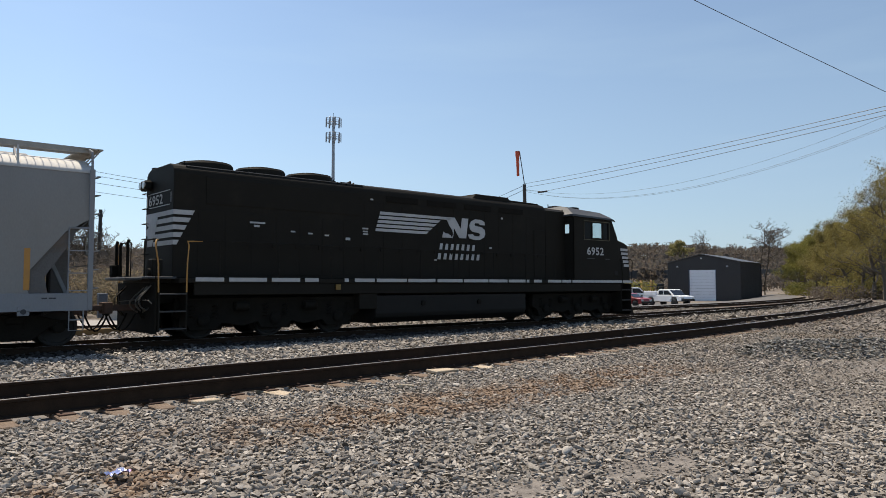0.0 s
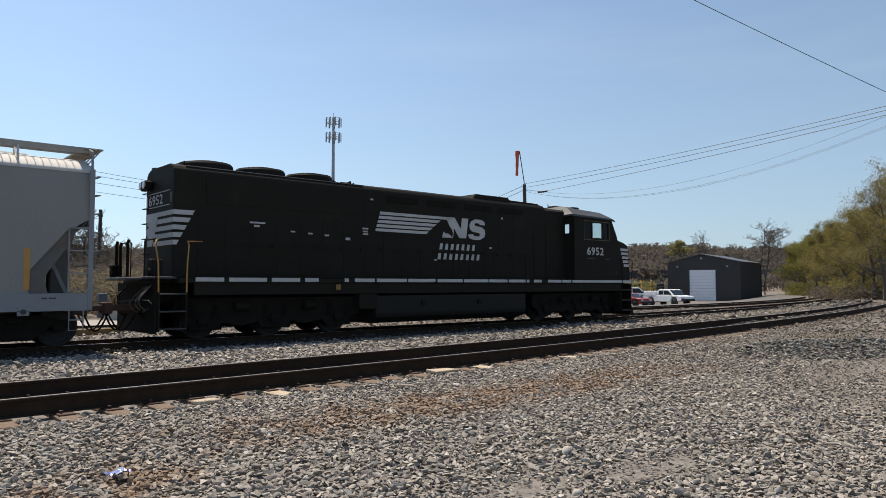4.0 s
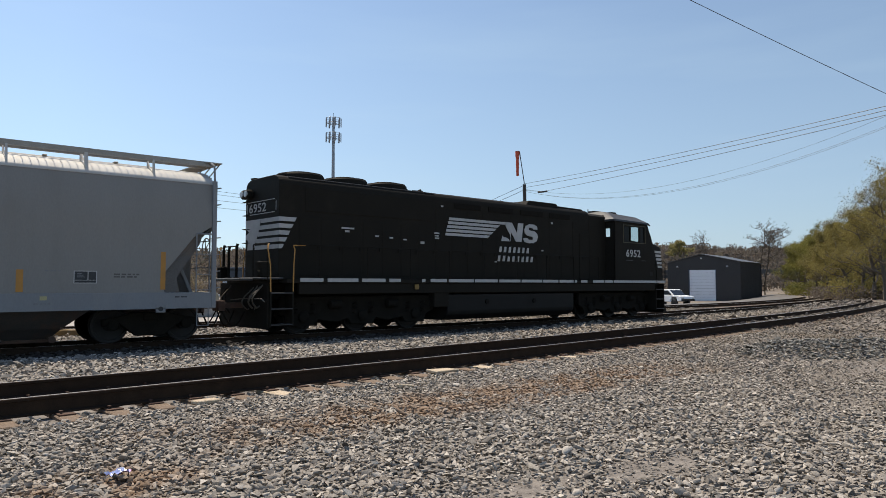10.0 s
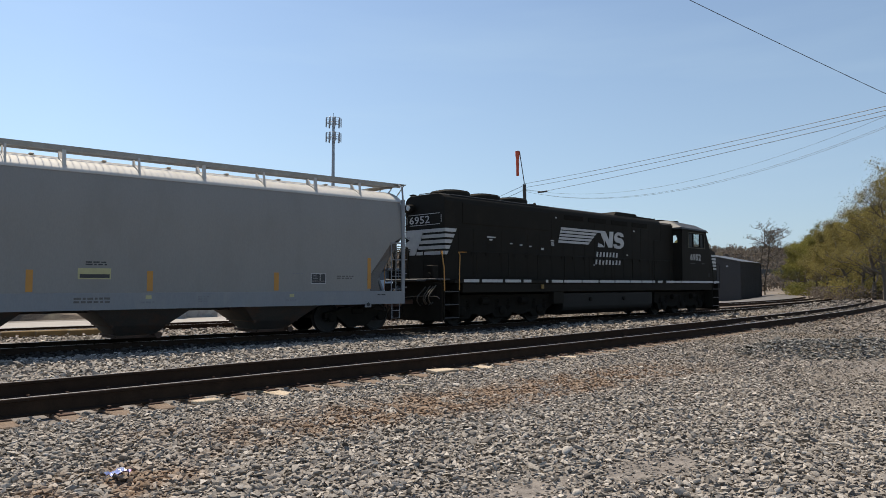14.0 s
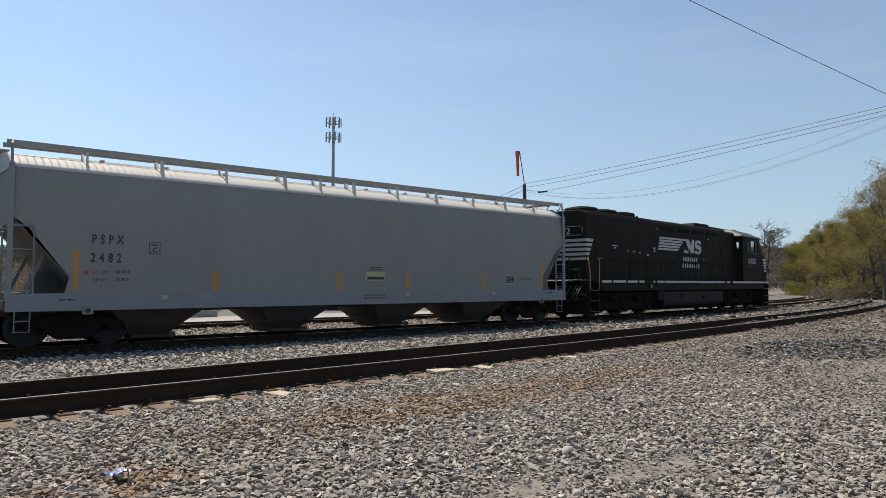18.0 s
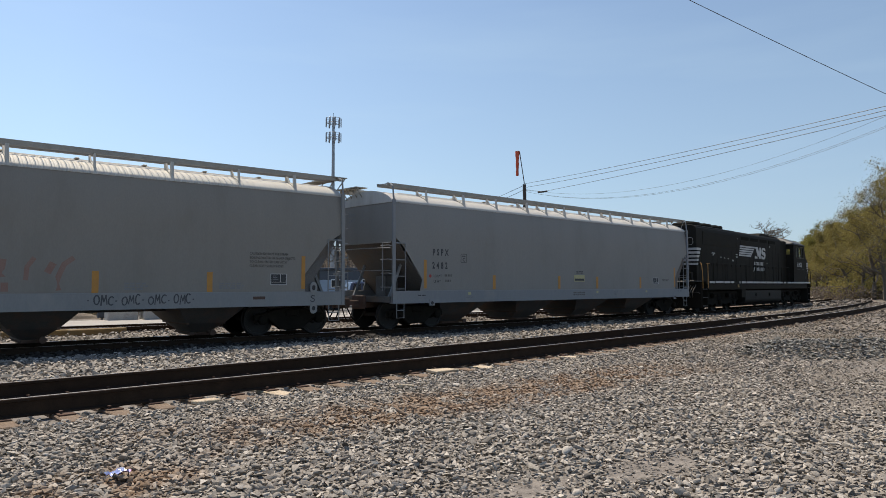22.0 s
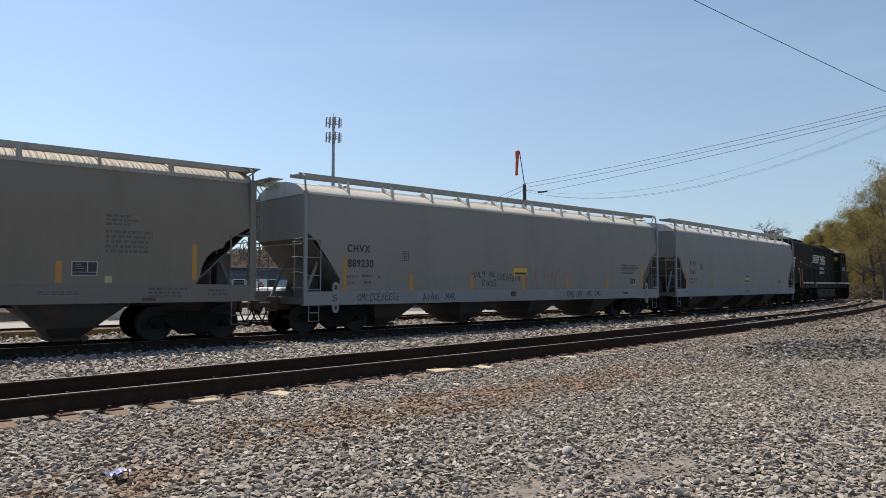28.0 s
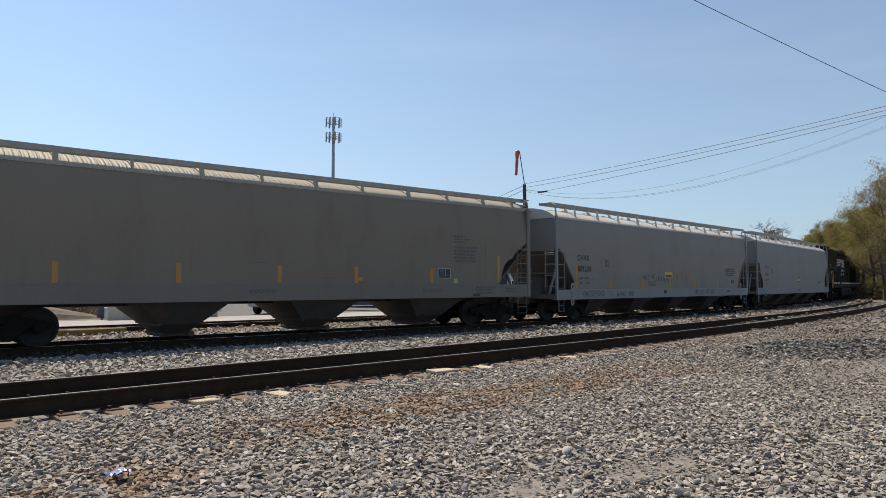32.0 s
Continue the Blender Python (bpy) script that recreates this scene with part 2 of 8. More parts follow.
def line_of(x0, y0, a0, bends, s0=-80.0, s1=260.0, step=0.5):
    """A track's centre line: straight through (x0, y0) at heading a0, then curved; bends are (distance, curvature)."""
    s = np.arange(s0, s1, step)
    k = np.interp(s, [b[0] for b in bends], [b[1] for b in bends])
    a = np.cumsum(k) * step
    i = int(round(-s0 / step))
    a = a - a[i] + a0
    x, y = np.cumsum(np.cos(a)) * step, np.cumsum(np.sin(a)) * step
    return s, x - x[i] + x0, y - y[i] + y0, a


LINE_T = line_of(0.0, 19.36, 0.0, [(13.0, 0), (14.3, 0.0059), (49.6, 0.0030), (110, 0.0032), (150, 0.006)])
LINE_N = line_of(0.0, 9.60, radians(3.45), [(0.5, 0), (2.5, 0.0030), (40, 0.0035), (60, 0.0050), (100, 0.006)])
LINE_F = line_of(0.0, 26.35, 0.0, [(34.0, 0), (38.0, 0.0064), (120, 0.0066)])


def on_line(line, s):
    return np.interp(s, line[0], line[1]), np.interp(s, line[0], line[2]), np.interp(s, line[0], line[3])


def y_at(line, x):
    return np.interp(x, line[1], line[2])


def heap_axes(x, y):
    """Along and across the low heap of stone."""
    return (x - 14.15) * 0.85 - (y - 6.62) * 0.53, (x - 14.15) * 0.53 + (y - 6.62) * 0.85


def heap_shape(x, y):
    u, v = heap_axes(x, y)
    return np.exp(-(v / 0.72) ** 2 - (np.maximum(np.abs(u - 2.6) - 2.3, 0) / 0.6) ** 2)


def ground_z(x, y):
    """Height of the ground: level by the near track, a little lower by the train's."""
    yn, yt = y_at(LINE_N, x), y_at(LINE_T, x)
    u = np.clip((y - yn - 1.4) / np.maximum(yt - yn - 3.2, 0.6), 0, 1)
    z = 0.02 - 0.17 * (u * u * (3 - 2 * u))
    z = np.where(y < yn - 1.4, 0.02 - 0.025 * np.clip((yn - 1.4 - y) / 3.0, 0, 1), z)
    z = z - 0.035 * np.exp(-((y - yn) / 1.35) ** 6)
    z = z + 0.32 * heap_shape(x, y)
    bank = np.clip((x * 0.94 - y * 0.34 - 78) / 30, 0, 1)
    z = z + 1.2 * bank * bank
    # the lot beyond the siding lies lower
    yf = y_at(LINE_F, x)
    p, q = np.clip((y - yf - 4) / 9, 0, 1), np.clip((x - 22) / 20, 0, 1)
    z = z - 0.75 * (p * p * (3 - 2 * p)) * (q * q * (3 - 2 * q))
    return z


# ---- ground sheet ----
def ground_mat():
    m = mat("ground_dirt", (0.205, 0.178, 0.152), (0.125, 0.108, 0.093), 0.95, 0, 1.6, 28, 0.9, 0.02, coord="Object", spread=0.3, dirt=(0.125, 0.105, 0.085), dirt_scale=0.35, dirt_at=0.5)
    n, l = m.node_tree.nodes, m.node_tree.links
    b = n["Principled BSDF"]
    g = n.new("ShaderNodeNewGeometry")
    col = b.inputs["Base Color"].links[0].from_socket
    # coarse stones too far off to be told apart
    vo = n.new("ShaderNodeTexVoronoi")
    vo.inputs["Scale"].default_value = 11
    l.new(g.outputs["Position"], vo.inputs["Vector"])
    bw = n.new("ShaderNodeSeparateColor")
    l.new(vo.outputs["Color"], bw.inputs["Color"])
    mr = n.new("ShaderNodeMapRange")
    mr.inputs["To Min"].default_value, mr.inputs["To Max"].default_value = 0.6, 1.3
    l.new(bw.outputs["Red"], mr.inputs["Value"])
    mx = n.new("ShaderNodeMix")
    mx.data_type, mx.blend_type = "RGBA", "MULTIPLY"
    mx.inputs["Factor"].default_value = 0.7
    l.new(col, mx.inputs["A"])
    l.new(mr.outputs["Result"], mx.inputs["B"])
    l.new(rust_stain(n, l, g.outputs["Position"], mx.outputs["Result"], (0.19, 0.10, 0.05)), b.inputs["Base Color"])
    return m


M["ground"] = ground_mat()


def build_ground():
    xs = np.concatenate([[-3000, -1200, -500, -200, -90, -40, -20], np.arange(-10, 30, 0.4), np.arange(30, 110, 2.0), [112, 120, 140, 180, 260, 420, 800, 1600, 3500]])
    ys = np.concatenate([[-3000, -1200, -400, -120, -40, -15], np.arange(-6, 27, 0.4), np.arange(27, 90, 2.5), [92, 100, 120, 160, 240, 420, 800, 1600, 3500]])
    gx, gy = np.meshgrid(xs, ys)
    gz = ground_z(gx, gy)
    near = (np.abs(gx) < 40) & (gy < 30)
    rnd = np.array([[noise.noise(Vector((x * 0.55, y * 0.55, 3.1))) for x in xs] for y in ys])
    gz = gz + np.where(near, 0.006 * rnd, 0)
    v = np.stack([gx, gy, gz], -1).reshape(-1, 3)
    w = len(xs)
    f = [(j * w + i, j * w + i + 1, (j + 1) * w + i + 1, (j + 1) * w + i) for j in range(len(ys) - 1) for i in range(w - 1)]
    ob = quads("ground", v.tolist(), f, M["ground"], smooth=True)
    return tagged(ob, "grey-brown dirt and gravel yard ground", "ground", kind="structure")


build_ground()


# ---- loose ballast ----
def stone_shapes(n, points, seed):
    """Angular chips: the hull of a few random points, flattened."""
    rng = np.random.default_rng(seed)
    out = []
    for _ in range(n):
        p = rng.normal(size=(points, 3))
        p /= np.linalg.norm(p, axis=1, keepdims=True)
        p *= rng.uniform(0.49, 0.56, (points, 1)) * np.array([1.28, rng.uniform(0.64, 0.90), rng.uniform(0.44, 0.64)])
        bm = bmesh.new()
        for q in p:
            bm.verts.new(q)
        bmesh.ops.convex_hull(bm, input=bm.verts[:])
        bmesh.ops.triangulate(bm, faces=bm.faces[:])
        lone = [v for v in bm.verts if not v.link_faces]
        bmesh.ops.delete(bm, geom=lone, context="VERTS")
        bm.verts.index_update()
        bmesh.ops.recalc_face_normals(bm, faces=bm.faces[:])
        out.append((np.array([v.co[:] for v in bm.verts]), [tuple(v.index for v in f.verts) for f in bm.faces]))
        bm.free()
    return out


def scatter(name, pts, sizes, shapes, material, label, seed):
    """Many stones as one mesh; pts (n, 3) are their middles."""
    rng = np.random.default_rng(seed)
    vs, loops, starts, totals, base = [], [], [], [], 0
    kind = rng.integers(0, len(shapes), len(pts))
    for k, (sv, sf) in enumerate(shapes):
        idx = np.nonzero(kind == k)[0]
        if not len(idx):
            continue
        a, tilt, dirn = rng.uniform(0, 2 * np.pi, len(idx)), rng.normal(0, 0.36, len(idx)), rng.uniform(0, 2 * np.pi, len(idx))
        p = sv[None] * sizes[idx][:, None, None]
        x, y, z = p[..., 0], p[..., 1], p[..., 2]
        ca, sa = np.cos(a)[:, None], np.sin(a)[:, None]
        x, y = x * ca - y * sa, x * sa + y * ca
        ct, st = np.cos(tilt)[:, None], np.sin(tilt)[:, None]
        y, z = y * ct - z * st, y * st + z * ct
        ca, sa = np.cos(dirn)[:, None], np.sin(dirn)[:, None]
        x, y = x * ca - y * sa, x * sa + y * ca
        p = np.stack([x, y, z], -1) + pts[idx][:, None]
        nv = sv.shape[0]
        fa = np.array(sf)
        fi = (fa[None] + (base + np.arange(len(idx)) * nv)[:, None, None]).reshape(-1)
        vs.append(p.reshape(-1, 3))
        loops.append(fi)
        totals.append(np.full(len(idx) * len(sf), fa.shape[1]))
        base += nv * len(idx)
    v, li, tot = np.concatenate(vs), np.concatenate(loops), np.concatenate(totals)
    me = bpy.data.meshes.new(name)
    me.vertices.add(len(v))
    me.vertices.foreach_set("co", v.astype(np.float32).ravel())
    me.loops.add(len(li))
    me.loops.foreach_set("vertex_index", li.astype(np.int32))
    me.polygons.add(len(tot))
    me.polygons.foreach_set("loop_start", np.concatenate([[0], np.cumsum(tot)[:-1]]).astype(np.int32))
    me.update(calc_edges=True)
    me.validate()
    me.shade_smooth()
    me.set_sharp_from_angle(angle=radians(56))
    me.materials.append(material)
    return tagged(new(name, me), label, "gravel", kind="stuff")


def bare_patch(x, y):
    """1 where the yard is trodden dirt with few stones, 0 in full ballast."""
    def spot(cx, cy, rx, ry):
        return np.exp(-((x - cx) / rx) ** 2 - ((y - cy) / ry) ** 2)
    b = 0.9 * spot(5.05, 3.30, 0.62, 0.28) + spot(3.75, 3.55, 0.45, 0.22) + 0.8 * spot(13.6, 4.6, 2.6, 0.42) + 0.5 * spot(9.9, 3.4, 1.2, 0.3) + 0.8 * spot(26, 8.0, 6, 1.2)
    return np.clip(b, 0, 1)


def ballast():
    rng = np.random.default_rng(7)
    sh_n, sh_m, sh_f = stone_shapes(28, 11, 1), stone_shapes(18, 8, 2), stone_shapes(18, 7, 3)
    lo, hi = radians(16), radians(84)

    def packed(x0, x1, y0, y1, step, jitter=0.30):
        """Stones lying side by side: a close pattern, well shaken."""
        gx, gy = np.meshgrid(np.arange(x0, x1, step), np.arange(y0, y1, step * 0.87))
        gx = gx + (np.arange(gx.shape[0]) % 2)[:, None] * step * 0.5
        gx, gy = gx.ravel(), gy.ravel()
        return gx + rng.normal(0, jitter * step, len(gx)), gy + rng.normal(0, jitter * step, len(gx))

    def wedge(r0, r1, step):
        x, y = packed(0.5, r1, 1.2, min(r1, 12.0), step)
        r, a = np.hypot(x, y), np.arctan2(y, x)
        k = (r > r0) & (r < r1) & (a > lo) & (a < hi)
        return x[k], y[k]

    def keep(x, y, k):
        return x[k], y[k]

    def put(name, x, y, s, shapes, material, label, seed, lift=0.16):
        z = ground_z(x, y) + s * (lift + rng.uniform(-0.55, 0.55, len(x)))
        return scatter(name, np.stack([x, y, z], -1), s, shapes, material, label, seed)
    for i, (r0, r1, per, size) in enumerate(((4.5, 8.0, 0.0345, 0.047), (8.0, 14.0, 0.0375, 0.049), (14.0, 27.0, 0.045, 0.057))):
        x, y = wedge(r0, r1, per)
        k = (y < y_at(LINE_N, x) - 1.5) & (rng.uniform(0, 1, len(x)) > 0.93 * bare_patch(x, y)) & (heap_shape(x, y) < 0.3)
        x, y = keep(x, y, k)
        s = size * rng.lognormal(0, 0.22, len(x)) * (1 - 0.45 * bare_patch(x, y))
        put("loose_ballast", x, y, np.clip(s, 0.012, 0.16), (sh_n, sh_m, sh_f)[i], M["stone"], "loose grey crushed stone ballast covering the yard", 20 + i)
    # grit and small chips over the trodden patches
    x, y = packed(1.5, 20, 2.6, 7.5, 0.026, 0.45)
    k = (rng.uniform(0, 1, len(x)) < 0.3 * np.clip(bare_patch(x, y) - 0.15, 0, 1)) & (np.arctan2(y, x) > lo) & (np.hypot(x, y) > 4.5)
    x, y = x[k], y[k]
    put("grit", x, y, 0.017 * rng.lognormal(0, 0.4, len(x)), sh_f, M["dirt_stone"], "grey-brown grit on the trodden dirt", 36, 0.05)
    # shoulder against the tie ends and between the ties of the near track
    x, off = packed(-2, 30, -1.6, -0.78, 0.037)
    s = 0.049 * rng.lognormal(0, 0.22, len(x))
    phase = np.mod(np.interp(x, LINE_N[1], LINE_N[0]) + 3.0, 0.53)
    k = (off < -1.36) | ((phase > 0.15) & (phase < 0.38))
    x, off, s = x[k], off[k], s[k]
    put("track_ballast", x, y_at(LINE_N, x) + off, s, sh_f, M["stone"], "grey crushed stone ballast against the tie ends", 31, 0.10)
    # between the two tracks, and beyond the train's track
    for j, (step, x0, x1, size) in enumerate(((0.062, -1, 19, 0.086), (0.10, 19, 50, 0.128))):
        x, y = packed(x0, x1, 10.5, 30.0, step)
        k = (y > y_at(LINE_N, x) + 1.6) & (y < y_at(LINE_T, x) - np.where(x < 20, 1.95, 1.5))
        x, y = x[k], y[k]
        s = size * rng.lognormal(0, 0.22, len(x))
        put("track_ballast", x, y, s, sh_f, M["stone"], "grey crushed stone ballast between two tracks", 32 + 10 * j, 0.1)
    # stones close beside the rails of the train's track, blackened to carry the train's shade
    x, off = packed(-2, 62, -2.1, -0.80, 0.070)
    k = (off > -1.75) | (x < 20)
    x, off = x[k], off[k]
    put("track_ballast", x, y_at(LINE_T, x) + off, 0.10 * rng.lognormal(0, 0.25, len(x)), sh_f, M["shade_stone"], "near-black stones beside the running rails, darkened for the train's shade", 39, 0.0)
    # dirty stones between the rails where the near track curves off
    x, off = packed(24, 62, -0.68, 0.68, 0.085)
    put("track_ballast", x, y_at(LINE_N, x) + off, 0.11 * rng.lognormal(0, 0.25, len(x)), sh_f, M["dirt_stone"], "brown-grey stones between the rails", 37, 0.25)
    x, y = packed(48, 75, 20, 50, 0.17)
    k = (y > y_at(LINE_N, x) + 1.0) & (y < y_at(LINE_T, x) - 0.8)
    put("track_ballast", x[k], y[k], 0.19 * rng.lognormal(0, 0.25, k.sum()), sh_f, M["dirt_stone"], "brown-grey stones between the curving tracks", 38, 0.1)
    # thin stones over the brown dirt outside the curve
    n = 12000
    x = rng.uniform(22, 62, n)
    y = y_at(LINE_N, x) - 1.1 - 9 * rng.uniform(0, 1, n) ** 1.3
    s = 0.085 * rng.lognormal(0, 0.35, n)
    put("loose_ballast", x, y, s, sh_f, M["dirt_stone"], "thin brown-grey stones on the dirt outside the curve", 35)
    n = 22000
    x = rng.uniform(0, 45, n)
    yt, yf = y_at(LINE_T, x), y_at(LINE_F, x)
    y = yt - 0.8 + (yf + 0.6 - yt) * rng.uniform(0, 1, n)
    s = 0.11 * rng.lognormal(0, 0.24, n)
    put("track_ballast", x, y, s, sh_f, M["stone"], "pale grey crushed stone ballast beyond the train", 33, 0.0)
    # the dark heap
    x, y = packed(13.0, 24.0, 3.0, 9.5, 0.050)
    k = heap_shape(x, y) > 0.18
    x, y = x[k], y[k]
    s = 0.064 * rng.lognormal(0, 0.28, len(x))
    put("ballast_heap", x, y, s, sh_m, M["dark_stone"], "low heap of dark grey crushed stone", 34, 0.35)


ballast()


# ---- tracks ----
def rail_profile(top, foot=0.17):
    return [(-0.07, top - foot), (0.07, top - foot), (0.07, top - foot + 0.015), (0.012, top - foot + 0.03), (0.012, top - 0.045), (0.036, top - 0.035), (0.036, top - 0.008), (0.026, top - 0.001),
            (-0.026, top - 0.001), (-0.036, top - 0.008), (-0.036, top - 0.035), (-0.012, top - 0.045), (-0.012, top - foot + 0.03), (-0.07, top - foot + 0.015)]


def sweep(line, s0, s1, off, prof, step=1.0):
    ss = np.arange(s0, s1 + 0.01, step)
    x, y, a = on_line(line, ss)
    vs, fs, n = [], [], len(prof)
    for xx, yy, aa in zip(x, y, a):
        for d, z in prof:
            vs.append((xx - (off + d) * math.sin(aa), yy + (off + d) * math.cos(aa), z))
    for i in range(len(ss) - 1):
        for k in range(n):
            fs.append((i * n + k, (i + 1) * n + k, (i + 1) * n + (k + 1) % n, i * n + (k + 1) % n))
    fs += [tuple(range(n)), tuple((len(ss) - 1) * n + k for k in reversed(range(n)))]
    return vs, fs


def build_track(label, line, top, s0, s1, tie0, tie1, spacing, seed, fine):
    foot = 0.205 if fine else 0.17
    tr = thing("railway_track", label, "track", kind="structure")
    rng = random.Random(seed)
    for off in (-0.753, 0.753):
        r = quads("rail", *sweep(line, s0, s1, off, rail_profile(top, foot)), M["rail_side"], tr)
        h = quads("rail_head", *sweep(line, s0, s1, off, [(-0.024, top - 0.004), (0.024, top - 0.004), (0.021, top + 0.001), (-0.021, top + 0.001)]), M["rail_head"], r)
        tagged(h, "polished worn running surface")
    bm = bmesh.new()
    box(bm, -0.115, 0.115, -1.295, 1.295, -0.17, 0.0, 0.012)
    tie_a = part("tie", bm, M["tie"])
    tie_a.data.name = "tie"
    bm = bmesh.new()
    box(bm, -0.115, 0.115, -1.295, 1.295, -0.17, 0.0, 0.012)
    for v in bm.verts:
        v.co.y += 0.05 * math.sin(v.co.x * 40) * (1 if v.co.y > 0 else -1)
    tie_b = part("tie", bm, M["tie_pale"])
    bm = bmesh.new()
    box(bm, -0.09, 0.09, -0.17, 0.17, 0.0, 0.018, 0.004)
    plate = part("tie_plate", bm, M["steel_rust"])
    bm = bmesh.new()
    tube(bm, [(0, 0, -0.02), (0, 0, 0.045)], 0.009, 6)
    box(bm, -0.02, 0.02, -0.016, 0.016, 0.04, 0.055, 0.004)
    spike = part("spike", bm, M["steel_rust"])
    masters = (tie_a, tie_b, plate, spike)
    for i in range(int((tie1 - tie0) / spacing)):
        s = tie0 + i * spacing + rng.uniform(-0.05, 0.05)
        x, y, a = (float(v) for v in on_line(line, s))
        pale = fine and (rng.random() < 0.08)
        m = pose(x, y, top - foot - 0.014 + rng.uniform(-0.010, 0.004), 0, 0, math.degrees(a) + rng.uniform(-2.0, 2.0)) @ pose(0, rng.uniform(-0.09, 0.09), 0)
        t = share("tie", tie_b if pale else tie_a, tr, m)
        if pale:
            tagged(t, "pale freshly split wooden tie")
        if fine and i < 70:
            for sy in (-0.753, 0.753):
                share("tie_plate", plate, t, pose(0, sy, 0))
                for k in (-1, 1):
                    share("spike", spike, t, pose(0.05 * k, sy + 0.088 * k, 0.0, 0, 0, rng.uniform(-20, 20)))
    for o in masters:
        bpy.data.objects.remove(o)
    return tr


build_track("near railway track with rusty rails on weathered wooden ties", LINE_N, RAIL_N, -30, 130, -3, 62, 0.53, 3, True)
build_track("railway track carrying the freight train", LINE_T, RAIL_T, -75, 150, -3, 62, 0.55, 4, False)
build_track("far siding track with rusty rails", LINE_F, RAIL_T, -60, 150, -2, 60, 0.56, 5, False)

# ---- locomotive ----
# Paler than the black body: light caught by roof and platform put into colour.
M["cab_roof"] = mat("lit_grey_cab_roof", (0.040, 0.041, 0.042), (0.029, 0.029, 0.029), 0.6, 0.0, 2, 40, 0.05, 0.003)
SILL_STRIPES = ((0.96, 1.70), (1.84, 2.90), (3.04, 3.90), (4.05, 4.49), (5.36, 5.50), (5.72, 6.43), (6.51, 7.66), (7.72, 8.84), (8.93, 10.04), (10.11, 11.26), (11.31, 12.22), (12.29, 13.17), (13.25, 13.38), (13.65, 14.07), (14.45, 15.22), (15.29, 15.82), (15.90, 20.0))
# Outer cab panes near-black: the unlit cab inside put into their colour.
M["dark_pane"] = mat("dark_inside_pane", (0.012, 0.0125, 0.012), None, 0.25, 0, 5, 50, 0.0, spec=0.06)
M["tread"] = mat("worn_black_step_tread", (0.04, 0.04, 0.04), (0.025, 0.025, 0.024), 0.5, 0.0, 5, 50, 0.1, 0.003)
M["glass"] = bpy.data.materials.new("tinted_cab_glass")
M["glass"].use_nodes = True
gb = M["glass"].node_tree.nodes["Principled BSDF"]
gb.inputs["Base Color"].default_value = (0.75, 0.80, 0.80, 1)
gb.inputs["Roughness"].default_value, gb.inputs["Transmission Weight"].default_value, gb.inputs["IOR"].default_value = 0.03, 1.0, 1.05
M["lamp_glass"] = mat("headlight_glass", (0.5, 0.5, 0.48), None, 0.15, 0, 5, 50, 0)
M["hose"] = mat("dusty_grey_brown_rubber_hose", (0.11, 0.095, 0.075), (0.07, 0.06, 0.048), 0.7, 0, 6, 60, 0.2, 0.003)
M["frame_yellow"] = mat("dull_yellow_window_trim", (0.10, 0.085, 0.04), (0.07, 0.06, 0.035), 0.6, 0, 5, 60, 0)
M["brass"] = mat("dull_brass_fitting", (0.25, 0.16, 0.05), None, 0.5, 0.5, 5, 50, 0)
M["tank"] = mat("dusty_black_fuel_tank", (0.011, 0.010, 0.0088), (0.016, 0.0145, 0.0125), 0.6, 0, 2, 40, 0.1, 0.004, spec=0.15)


